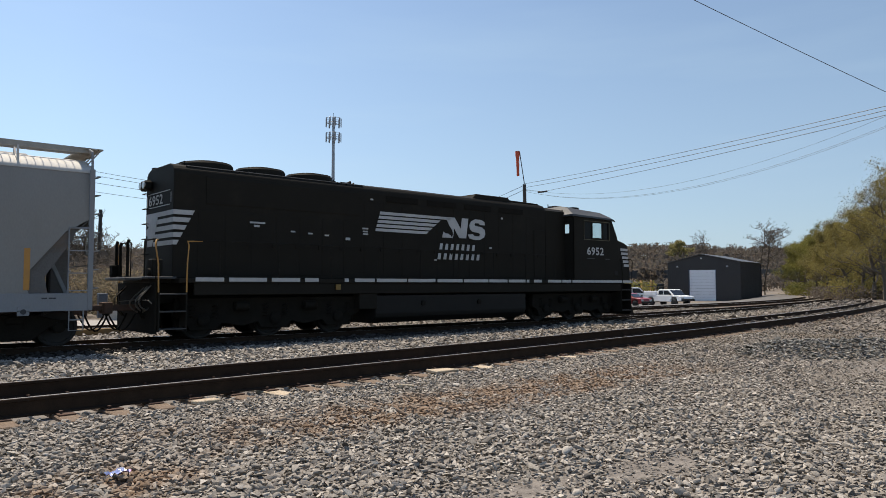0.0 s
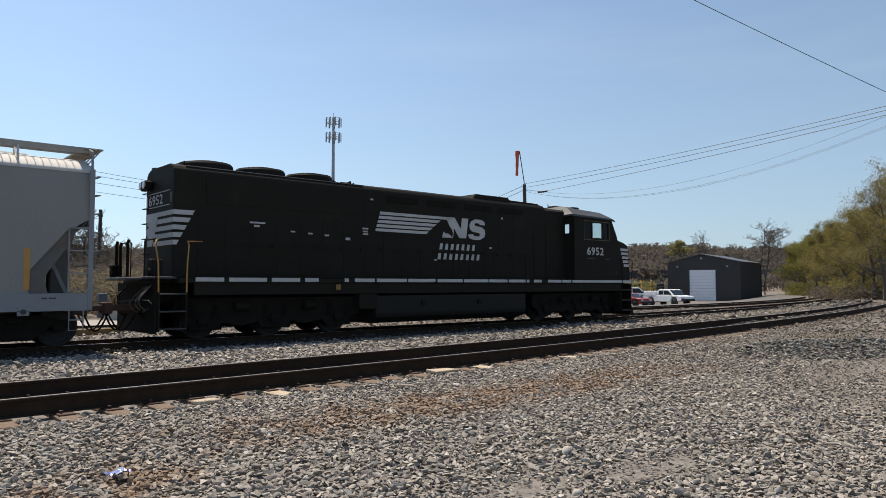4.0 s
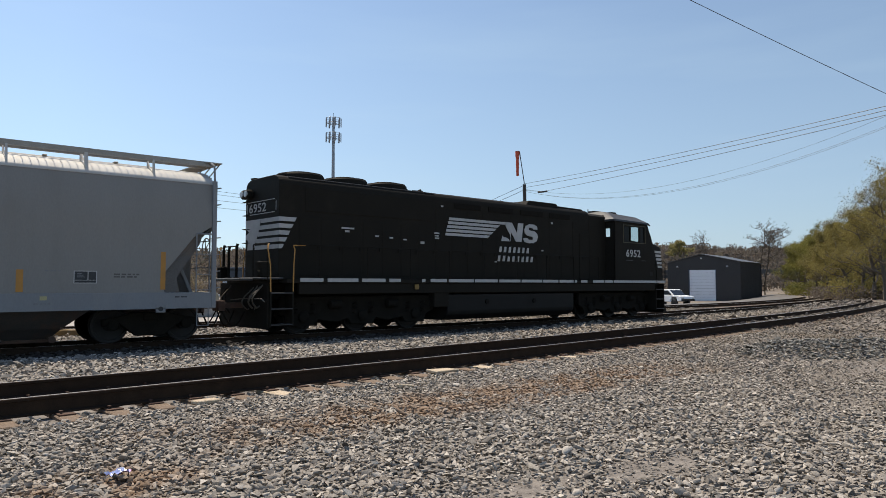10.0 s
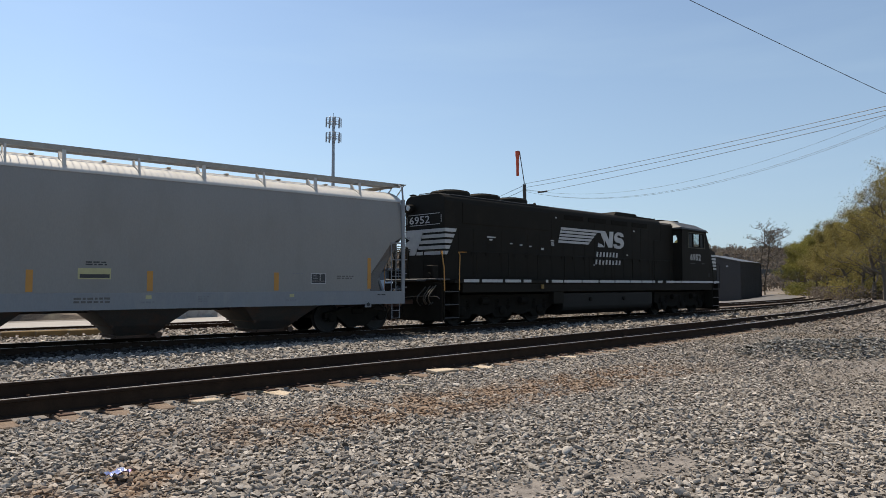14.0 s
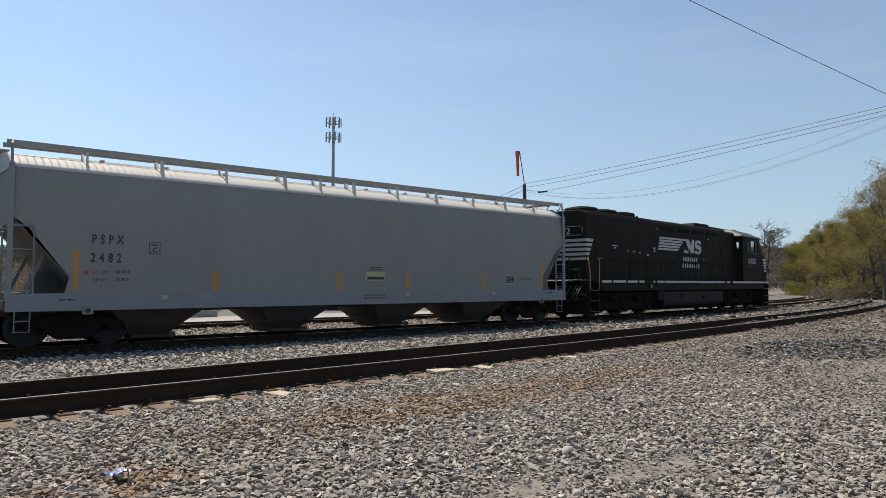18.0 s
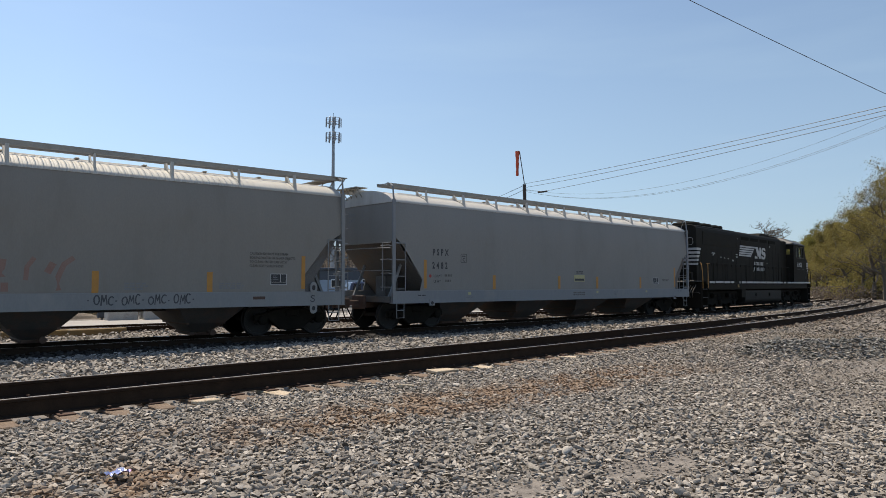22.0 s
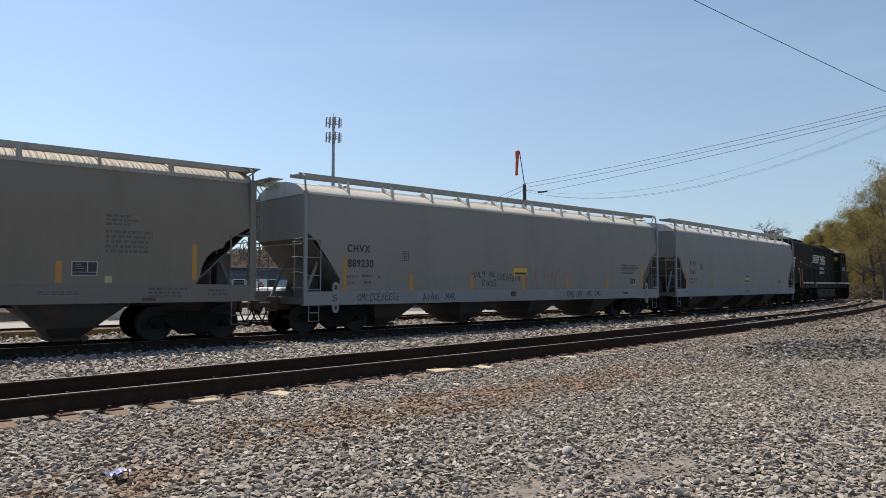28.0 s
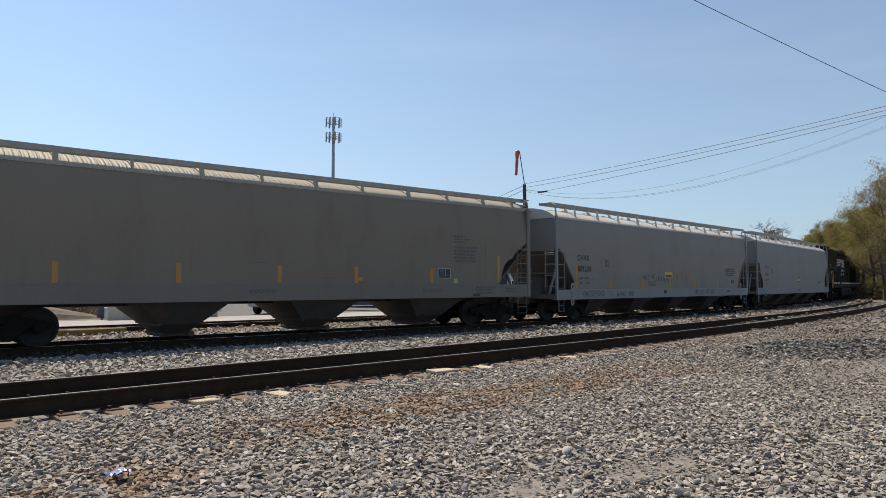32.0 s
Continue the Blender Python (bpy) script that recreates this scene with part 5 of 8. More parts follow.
def hopper_car(label, paint, sill, roof, sill_z, top_z, board_z, bays, ladder_w, wide_post, ribs, HL=9.475):
    car = thing("hopper_car", label, "freight car", group="covered hopper cars of the train")
    s0, s1 = sill_z
    W = 1.56

    def lean(z):
        """How far the curved side has drawn in at a height."""
        return 0.13 * (max(0.0, z - 2.9) / (top_z - 2.9)) ** 2
    # tank body: side sheets, end sheets and slopes
    prof = [(-HL + 0.06, top_z), (-HL + 0.06, 3.0), (-HL + 0.42, 2.72), (-HL + 1.26, 1.62), (-HL + 1.16, s1), (HL - 1.30, s1), (HL - 1.42, 1.62), (HL - 0.58, 2.68), (HL - 0.06, 3.0), (HL - 0.06, top_z)]
    if wide_post:
        prof = prof[:5] + [(HL - 1.62, s1), (HL - 1.53, 1.62), (HL - 1.46, 1.93), (HL - 1.35, 2.16), (HL - 1.17, 2.33), (HL - 0.90, 2.43), (HL - 0.83, 2.58), (HL - 0.26, 2.95), (HL - 0.06, 3.0), (HL - 0.06, top_z)]
    for s in (1, -1):
        bm = bmesh.new()
        prism(bm, prof, "y", *sorted((s * (W - 0.02), s * W)))
        for zc in np.linspace(3.06, top_z - 0.06, 7):
            bmesh.ops.bisect_plane(bm, geom=bm.verts[:] + bm.edges[:] + bm.faces[:], plane_co=(0, 0, zc), plane_no=(0, 0, 1))
        for v in bm.verts:
            v.co.y -= s * lean(v.co.z)
        body = part("side_sheet", bm, paint, car, sharp=30)
    for k in (-1, 1):
        e = k * (HL - 0.08)
        bm = bmesh.new()
        half = [(W - 0.022 - lean(z), z) for z in np.linspace(3.0, top_z + 0.02, 8)] + [(1.30, top_z + 0.13), (1.05, top_z + 0.25), (0.7, top_z + 0.35)]
        prism(bm, [(-1.30, 2.80), (-1.46, 2.86)] + [(-y, z) for y, z in half] + list(reversed(half)) + [(1.46, 2.86), (1.30, 2.80)], "x", min(e, e - k * 0.03), max(e, e - k * 0.03))
        part("end_sheet", bm, paint, car)
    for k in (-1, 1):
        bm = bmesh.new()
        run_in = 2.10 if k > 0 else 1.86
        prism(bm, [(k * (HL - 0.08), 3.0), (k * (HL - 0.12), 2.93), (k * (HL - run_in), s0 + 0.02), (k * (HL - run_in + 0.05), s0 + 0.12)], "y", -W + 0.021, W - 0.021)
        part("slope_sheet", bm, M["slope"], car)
    # weld seams and panel joints standing a little proud
    for i, x in enumerate((-HL + 2.3, HL - 2.3) if wide_post else ()):
        for s in (-1, 1):
            bm = boxm(x - 0.012, x + 0.012, *sorted((s * W, s * (W + 0.004))), s1 + 0.01, 2.92)
            part("weld_seam", bm, paint, body)
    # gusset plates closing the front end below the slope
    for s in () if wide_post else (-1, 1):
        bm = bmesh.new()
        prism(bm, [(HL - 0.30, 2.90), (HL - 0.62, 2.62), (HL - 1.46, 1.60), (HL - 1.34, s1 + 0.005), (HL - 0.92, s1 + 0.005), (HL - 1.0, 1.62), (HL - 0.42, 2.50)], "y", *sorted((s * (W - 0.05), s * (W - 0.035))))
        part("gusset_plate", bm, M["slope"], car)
    # roof
    arc = [(-1.455, top_z - 0.03), (-1.455, top_z + 0.02), (-1.40, top_z + 0.07), (-1.32, top_z + 0.135), (-1.22, top_z + 0.195), (-1.05, top_z + 0.27), (-0.8, top_z + 0.35), (-0.4, top_z + 0.42), (0, top_z + 0.44)]
    arc = arc + [(-a, b) for a, b in reversed(arc[:-1])]
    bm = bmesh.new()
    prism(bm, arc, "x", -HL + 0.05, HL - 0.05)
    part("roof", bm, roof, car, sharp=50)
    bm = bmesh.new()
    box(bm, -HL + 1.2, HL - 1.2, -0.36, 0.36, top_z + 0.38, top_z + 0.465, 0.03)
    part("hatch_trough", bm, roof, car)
    for x in np.linspace(-HL + 2.2, HL - 2.2, 10):
        bm = bmesh.new()
        box(bm, x - 0.05, x + 0.05, -0.42, 0.42, top_z + 0.455, top_z + 0.495, 0.012)
        part("hatch_latch", bm, M["grating"], car)
    # running boards on brackets
    for s in (-1, 1):
        bm = bmesh.new()
        ya, yb = sorted((s * 1.30, s * 0.78))
        box(bm, -HL - 0.02, HL + 0.02, *sorted((s * 1.31, s * 1.28)), board_z - 0.125, board_z + 0.004)
        box(bm, -HL - 0.02, HL + 0.02, *sorted((s * 0.80, s * 0.77)), board_z - 0.10, board_z + 0.004)
        rb = part("running_board", bm, M["grating"], car)
        nb = int(2 * HL / 0.16)
        gv, gf = [], []
        for q in range(nb):
            gx = -HL + (q + 0.5) * 2 * HL / nb
            o_ = len(gv)
            for z_ in (board_z - 0.03, board_z):
                gv += [(gx - 0.008, ya, z_), (gx + 0.008, ya, z_), (gx + 0.008, yb, z_), (gx - 0.008, yb, z_)]
            gf += [(o_, o_ + 1, o_ + 2, o_ + 3), (o_ + 4, o_ + 5, o_ + 6, o_ + 7), (o_, o_ + 1, o_ + 5, o_ + 4), (o_ + 1, o_ + 2, o_ + 6, o_ + 5), (o_ + 2, o_ + 3, o_ + 7, o_ + 6), (o_ + 3, o_, o_ + 4, o_ + 7)]
        tagged(quads("open_grating", gv, gf, M["grating"], rb), kind="stuff")
        for i, x in enumerate(ribs):
            hw = (0.040 if i % 2 else 0.022) * (1.5 if wide_post else 1)
            bm = bmesh.new()
            # upright post under the board's edge, and a rib curving over the roof sheet
            prism(bm, [(s * 1.40, top_z + 0.075), (s * 1.33, board_z - 0.10), (s * 1.28, board_z - 0.10), (s * 1.30, top_z + 0.15)], "x", x - hw, x + hw)
            up = [(1.465, top_z - 0.02), (1.41, top_z + 0.10), (1.32, top_z + 0.165), (1.20, top_z + 0.235), (1.03, top_z + 0.31), (0.86, board_z - 0.08)]
            dn = [(0.80, board_z - 0.09), (0.82, top_z + 0.34), (1.03, top_z + 0.275), (1.20, top_z + 0.20), (1.32, top_z + 0.13), (1.45, top_z - 0.02)]
            prism(bm, [(s * a, b) for a, b in up + dn], "x", x - hw * 0.8, x + hw * 0.8)
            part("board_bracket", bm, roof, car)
    for k in (-1, 1):
        bm = bmesh.new()
        xa, xb = sorted((k * (HL - 0.25), k * (HL + 0.22)))
        ya = -1.35 if k > 0 else 0.1
        box(bm, xa, xb, ya, 1.35, board_z - 0.03, board_z, 0.0)
        for q in range(5):
            yy = ya + 0.05 + q * (1.25 - ya) / 4
            tube(bm, [(k * (HL - 0.12), yy, top_z + 0.18), (k * (HL + 0.18), yy, board_z - 0.02)], 0.018, 5)
        part("end_board", bm, M["grating"], car)
    # side sills
    for s in (-1, 1):
        bm = bmesh.new()
        y0, y1 = sorted((s * 1.585, s * 1.50))
        box(bm, -HL, HL, y0, y1, s0, s1, 0.008)
        box(bm, -HL, HL, *sorted((s * 1.60, s * 1.42)), s0 - 0.012, s0 + 0.012)
        part("side_sill", bm, sill, car)
    # corner posts, ladders, steps and rails at both ends and both sides
    pw = 0.085 if wide_post else 0.055
    for k in (-1, 1):
        for s in (-1, 1):
            bm = bmesh.new()
            box(bm, *sorted((k * HL, k * (HL - 2 * pw))), *sorted((s * 1.60, s * 1.52)), s0, top_z + 0.05, 0.006)
            tube(bm, [(k * (HL - pw), s * 1.56, top_z), (k * (HL - pw), s * 1.50, board_z - 0.12), (k * (HL - 0.1), s * 1.30, board_z - 0.02)], 0.03, 6)
            part("corner_post", bm, sill, car)
            lad = new("ladder")
            lad.parent = car
            bm = bmesh.new()
            xs = k * (HL - ladder_w)
            tube(bm, [(xs, s * 1.58, s1), (xs, s * 1.58, 2.78), (k * (HL - 0.06), s * 1.58, 2.78)], 0.02, 6)
            part("stile", bm, sill, lad)
            for zz in (s1 + 0.06, 1.72, 2.24, 2.76):
                bm = bmesh.new()
                tube(bm, [(xs, s * 1.59, zz), (k * (HL - 0.05), s * 1.59, zz)], 0.014, 6)
                part("rung", bm, sill, lad)
            bm = bmesh.new()
            tube(bm, [(k * (HL - 0.18), s * 1.56, s0), (k * (HL - 0.18), s * 1.56, 0.40), (k * (HL - ladder_w + 0.04), s * 1.56, 0.40), (k * (HL - ladder_w + 0.04), s * 1.56, s0)], 0.018, 6)
            tube(bm, [(k * (HL - 0.18), s * 1.56, 0.64), (k * (HL - ladder_w + 0.04), s * 1.56, 0.64)], 0.016, 6)
            part("stirrup_step", bm, sill, lad)
            # end ladder with rungs round the corner
            el = new("end_ladder")
            el.parent = car
            bm = bmesh.new()
            full = k * s < 0
            lz = top_z + 0.2 if full else 2.78
            tube(bm, [(k * (HL + 0.02), s * 1.08, s1), (k * (HL + 0.02), s * 1.08, lz), (k * (HL + 0.02), s * (1.08 if full else 1.50), lz + 0.01)], 0.020, 6)
            part("stile", bm, sill, el)
            for zz in np.arange(s1 + 0.1, lz - 0.05, 0.44):
                bm = bmesh.new()
                tube(bm, [(k * (HL - 0.02), s * 1.54, zz), (k * (HL + 0.13), s * 1.53, zz + 0.02), (k * (HL + 0.14), s * 1.49, zz + 0.02), (k * (HL + 0.10), s * 1.08, zz + 0.02), (k * (HL + 0.01), s * 1.07, zz)], 0.014, 6)
                part("rung", bm, sill, el)
        # end platform, stub sill, braces and hand rails
        bm = bmesh.new()
        box(bm, *sorted((k * (HL - 0.9), k * (HL + 0.02))), -1.50, 1.50, s0 + 0.16, s0 + 0.20)
        box(bm, *sorted((k * HL, k * (HL + 0.03))), -1.50, 1.50, s0 + 0.02, s0 + 0.21)
        part("end_platform", bm, M["slope"], car)
        bm = bmesh.new()
        box(bm, *sorted((k * (HL - 2.4), k * (HL + 0.16))), -0.24, 0.24, 0.70, s0 + 0.15, 0.02)
        box(bm, *sorted((k * (HL + 0.10), k * (HL + 0.20))), -0.34, 0.34, 0.66, 1.10, 0.02)
        part("stub_sill", bm, M["gate"], car)
        for s in (-1, 1):
            bm = bmesh.new()
            box(bm, -0.04, 0.04, -0.03, 0.03, 0, 1.95, 0, pose(k * (HL - 0.35), s * 0.98, s0 + 0.2, 0, -k * 24, 0))
            part("end_brace", bm, sill, car)
        for zz in (1.9, 2.62):
            bm = bmesh.new()
            tube(bm, [(k * (HL + 0.04), -1.5, zz), (k * (HL + 0.06), 0, zz + 0.02), (k * (HL + 0.04), 1.5, zz)], 0.016, 6)
            part("end_hand_rail", bm, sill, car)
        bm = bmesh.new()
        box(bm, *sorted((k * (HL - 1.30), k * (HL - 0.75))), -0.26, 0.26, s0 + 0.2, 1.75)
        part("bolster_web", bm, M["slope"], car)
        coupler(car, k * (HL + 0.02), k)
    # brake gear on the leading end
    bm = bmesh.new()
    lathe(bm, [(0, 0.02), (0.02, 0.05), (0.03, 0.05), (0.04, 0.02)], "x", 16, (HL + 0.10, -0.55, 2.45))
    for q in range(5):
        a = q * 2 * math.pi / 5
        tube(bm, [(HL + 0.12, -0.55, 2.45), (HL + 0.13, -0.55 + 0.27 * math.cos(a), 2.45 + 0.27 * math.sin(a))], 0.012, 5)
    ring = [(HL + 0.13, -0.55 + 0.28 * math.cos(q * math.pi / 12), 2.45 + 0.28 * math.sin(q * math.pi / 12)) for q in range(25)]
    tube(bm, ring, 0.015, 5)
    part("brake_wheel", bm, M["grating"], car, sharp=50)
    bm = boxm(HL - 0.75, HL - 0.35, -0.75, -0.35, s0 + 0.2, 2.3, 0.03)
    part("brake_cylinder_box", bm, M["slope"], car)
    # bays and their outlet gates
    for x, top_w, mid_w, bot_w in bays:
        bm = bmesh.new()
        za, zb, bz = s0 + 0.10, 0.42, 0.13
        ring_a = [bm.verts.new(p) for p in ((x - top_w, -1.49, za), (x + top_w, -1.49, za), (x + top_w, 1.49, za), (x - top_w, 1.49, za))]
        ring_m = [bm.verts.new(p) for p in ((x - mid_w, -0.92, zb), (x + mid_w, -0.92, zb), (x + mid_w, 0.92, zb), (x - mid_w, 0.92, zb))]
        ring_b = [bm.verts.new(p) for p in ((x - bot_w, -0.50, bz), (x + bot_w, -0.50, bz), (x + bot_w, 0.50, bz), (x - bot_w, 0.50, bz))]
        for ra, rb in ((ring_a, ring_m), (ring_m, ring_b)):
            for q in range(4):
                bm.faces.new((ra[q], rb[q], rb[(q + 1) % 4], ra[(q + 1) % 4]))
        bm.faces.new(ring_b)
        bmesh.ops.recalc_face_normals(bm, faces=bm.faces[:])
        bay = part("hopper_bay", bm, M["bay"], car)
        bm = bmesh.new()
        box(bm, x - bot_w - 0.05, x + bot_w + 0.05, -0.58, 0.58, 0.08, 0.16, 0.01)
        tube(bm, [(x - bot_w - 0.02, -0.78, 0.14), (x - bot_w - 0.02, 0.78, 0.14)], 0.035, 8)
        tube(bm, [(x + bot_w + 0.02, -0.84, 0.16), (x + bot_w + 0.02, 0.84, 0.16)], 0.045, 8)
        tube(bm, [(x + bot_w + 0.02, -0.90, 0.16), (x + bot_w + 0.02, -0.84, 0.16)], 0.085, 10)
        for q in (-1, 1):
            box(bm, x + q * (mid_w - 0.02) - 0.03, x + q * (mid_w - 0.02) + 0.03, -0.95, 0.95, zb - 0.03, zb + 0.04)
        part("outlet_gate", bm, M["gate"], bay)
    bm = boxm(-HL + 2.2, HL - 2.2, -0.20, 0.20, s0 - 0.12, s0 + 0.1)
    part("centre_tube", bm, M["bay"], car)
    trucks, wheels = [], []
    for x in (-HL + 1.47, HL - 1.47):
        t, w = freight_truck(car, x)
        trucks.append(t)
        wheels += w
    return {"thing": car, "trucks": trucks, "wheels": wheels, "body": body}




def on_side(x, z, y=-1.565):
    return pose(x, y, z, 90, 0, 0)


def stripe_mark(car, x, z, w, h, material, label="", name="reflective_stripe", y=-1.562):
    bm = boxm(x - w / 2, x + w / 2, y - 0.004, y, z - h / 2, z + h / 2)
    return part(name, bm, material, car, label)


def placard(car, x, z, w, h):
    bm = boxm(x, x + w, -1.566, -1.562, z, z + h)
    p = part("placard", bm, M["ink"], car, "black notice panel with a white border")
    bm = bmesh.new()
    t = 0.018
    for a in ((x - t, x + w + t, z - t, z), (x - t, x + w + t, z + h, z + h + t), (x - t, x, z, z + h), (x + w, x + w + t, z, z + h), (x + w * 0.60, x + w * 0.60 + t, z + h * 0.2, z + h), (x, x + w, z + h * 0.2, z + h * 0.2 + 0.01)):
        box(bm, a[0], a[1], -1.569, -1.562, a[2], a[3])
    part("border", bm, M["white"], p)
    bm = bmesh.new()
    for q in range(3):
        box(bm, x + w * 0.12, x + w * (0.35 + 0.06 * q), -1.569, -1.5665, z + h * (0.80 - 0.16 * q), z + h * (0.86 - 0.16 * q))
    part("print", bm, M["ink_soft"], p)


def lift_lug(car, x, z, material):
    bm = boxm(x - 0.12, x + 0.12, -1.60, -1.585, z, z + 0.22, 0.02)
    part("lift_lug", bm, material, car)
    bm = bmesh.new()
    tube(bm, [(x, -1.606, z + 0.09), (x, -1.598, z + 0.09)], 0.06, 12)
    part("lug_hole", bm, M["ink"], car)


def plate_box(car, x, z):
    bm = bmesh.new()
    w, h, t = 0.27, 0.30, 0.014
    for a in ((x, x + w, z, z + t), (x, x + w, z + h - t, z + h), (x, x + t, z, z + h), (x + w - t, x + w, z, z + h)):
        box(bm, a[0], a[1], -1.566, -1.562, a[2], a[3])
    box(bm, x + 0.05, x + 0.22, -1.566, -1.562, z + 0.21, z + 0.24)
    part("plate_outline", bm, M["ink"], car)
    lettering("C", 0.17, M["ink"], car, on_side(x + 0.08, z + 0.045), name="plate_letter", bold=0.004)


BAYS_A = [(x, 1.30, 0.68, 0.46) for x in (-6.1, -2.2, 1.6, 5.35)]
BAYS_B = [(x, 1.0, 0.52, 0.18) for x in (-5.95, -2.2, 1.5, 5.55)]
BAYS_C = [(x, 1.34, 0.55, 0.30) for x in (-3.6, 0.55, 4.85)]
H3 = 9.22
RIBS_A = (-7.85, -6.10, -4.40, -2.65, -1.48, -0.30, 1.38, 3.02, 4.73, 6.36, 7.92)
RIBS_B = (-7.8, -6.1, -4.4, -2.7, -0.95, 0.8, 2.6, 4.43, 6.23, 7.92)
RIBS_C = (-8.4, -6.7, -5.0, -3.25, -1.54, 0.17, 1.82, 3.62, 5.3, 7.0, 8.5)

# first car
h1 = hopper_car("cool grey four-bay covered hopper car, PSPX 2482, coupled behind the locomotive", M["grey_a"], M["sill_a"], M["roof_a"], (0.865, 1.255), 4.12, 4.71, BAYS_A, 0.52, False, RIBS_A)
c = h1["thing"]
lettering("PSPX", 0.30, M["ink"], c, on_side(-HL + 1.71, 2.43), "black block letters", space=1.80, sx=0.70, bold=0.008)
lettering("2482", 0.30, M["ink"], c, on_side(-HL + 1.69, 1.99), "black block numerals", space=1.74, sx=0.74, bold=0.008)
plate_box(c, -HL + 3.02, 2.21)
bm = bmesh.new()
tube(bm, [(-HL + 1.60, -1.567, 1.74), (-HL + 1.60, -1.561, 1.74)], 0.055, 14)
part("red_dot", bm, M["red"], c, "red painted dot")
lettering("LD LMT", 0.125, M["ink"], c, on_side(-HL + 1.75, 1.70), space=1.1, sx=0.8)
lettering("LT WT", 0.125, M["ink"], c, on_side(-HL + 1.75, 1.52), space=1.1, sx=0.8)
text_bars(c, -HL + 2.25, 1.80, 0.42, 0.12, 1, -1.562, M["ink_dim"], 3)
text_bars(c, -HL + 2.28, 1.62, 0.34, 0.12, 1, -1.562, M["ink_dim"], 4)
stripe_mark(c, -HL + 1.38, 1.80, 0.12, 0.94, M["yellow"], "tall amber reflective stripe")
for x in (4.70, 8.5, 11.1, 14.5):
    stripe_mark(c, -HL + x, 1.54, 0.14, 0.50, M["yellow"])
stripe_mark(c, -HL + 17.6, 1.80, 0.12, 0.94, M["yellow"])
p = stripe_mark(c, -HL + 9.84, 1.71, 0.72, 0.26, M["sticker"], "dull yellow emergency notice sticker", "notice_sticker")
bm = boxm(-HL + 9.52, -HL + 10.17, -1.569, -1.5665, 1.61, 1.70)
part("print", bm, M["ink"], p)
text_bars(c, -HL + 9.64, 2.00, 0.5, 0.11, 2, -1.562, M["ink"], 5)
placard(c, -HL + 15.60, 1.50, 0.46, 0.26)
text_bars(c, -HL + 16.45, 1.72, 0.62, 0.12, 2, -1.562, M["ink_dim"], 6)
text_bars(c, -HL + 15.0, 1.78, 0.4, 0.04, 1, -1.562, M["ink_soft"], 7)
text_bars(c, -HL + 9.4, 1.15, 1.0, 0.16, 2, -1.586, M["ink_dim"], 8)
text_bars(c, -HL + 12.3, 1.16, 0.34, 0.18, 3, -1.586, M["ink_soft"], 9)
for x in (3.35, 11.0, 14.9):
    bm = boxm(-HL + x, -HL + x + 0.14, -1.589, -1.585, 1.10, 1.19)
    part("jacking_mark", bm, M["sticker"], c)
    text_bars(c, -HL + x - 0.12, 1.04, 0.38, 0.07, 1, -1.586, M["ink_soft"], 10)
lift_lug(c, -HL + 1.66, 0.76, M["sill_a"])
lift_lug(c, HL - 1.40, 0.76, M["sill_a"])
text_bars(c, HL - 1.05, 1.16, 0.35, 0.05, 1, -1.586, M["ink"], 11)
text_bars(c, -HL + 1.05, 1.12, 0.4, 0.05, 1, -1.586, M["ink"], 12)
for nm, zz in (("PSPX", 3.74), ("2482", 3.56)):
    lettering(nm, 0.16, M["ink_soft"], c, pose(-HL + 0.074, 0.9, zz, 90, 0, -90), space=1.2)

# second car
h2 = hopper_car("pale grey four-bay covered hopper car, CHVX 889230, with graffiti scribbles", M["grey_b"], M["sill_b"], M["roof_b"], (0.865, 1.255), 4.12, 4.71, BAYS_B, 0.56, False, RIBS_B)
c = h2["thing"]
lettering("CHVX", 0.32, M["ink"], c, on_side(-HL + 1.49, 2.44), "black block letters", space=1.22, sx=0.86, bold=0.010)
lettering("889230", 0.32, M["ink"], c, on_side(-HL + 1.52, 1.99), "black block numerals", space=1.12, sx=0.90, bold=0.010)
plate_box(c, -HL + 3.60, 2.22)
lettering("LD LMT", 0.125, M["ink"], c, on_side(-HL + 1.50, 1.66), space=1.1, sx=0.8)
lettering("LT WT", 0.125, M["ink"], c, on_side(-HL + 1.50, 1.46), space=1.1, sx=0.8)
text_bars(c, -HL + 2.05, 1.76, 0.45, 0.12, 1, -1.562, M["ink_dim"], 13)
text_bars(c, -HL + 2.12, 1.56, 0.36, 0.12, 1, -1.562, M["ink_dim"], 14)
bm = bmesh.new()
tube(bm, [(-HL + 2.68, -1.567, 1.70), (-HL + 2.68, -1.561, 1.70)], 0.04, 14)
part("red_dot", bm, M["red"], c, "small dark red painted dot")
stripe_mark(c, -HL + 1.41, 1.76, 0.12, 0.98, M["yellow"], "tall amber reflective stripe")
for x in (3.98, 6.73, 9.45, 12.1, 14.85):
    stripe_mark(c, -HL + x, 1.52, 0.15, 0.52, M["yellow"])
stripe_mark(c, -HL + 17.58, 1.80, 0.12, 0.94, M["yellow"])
p = stripe_mark(c, -HL + 9.29, 1.93, 0.76, 0.28, M["orange_sticker"], "orange-yellow emergency notice sticker", "notice_sticker")
bm = boxm(-HL + 8.98, -HL + 9.6, -1.569, -1.5665, 1.83, 1.91)
part("print", bm, M["ink"], p)
sprayed(c, "OMCCCEEEECE", -7.6, 0.96, 1.65, 0.23, M["scrawl"], 1, -1.586, label="thin dark sprayed letters")
sprayed(c, "AVAAI MAR", -5.0, 0.94, 1.5, 0.22, M["scrawl"], 2, -1.586, label="thin dark sprayed letters")
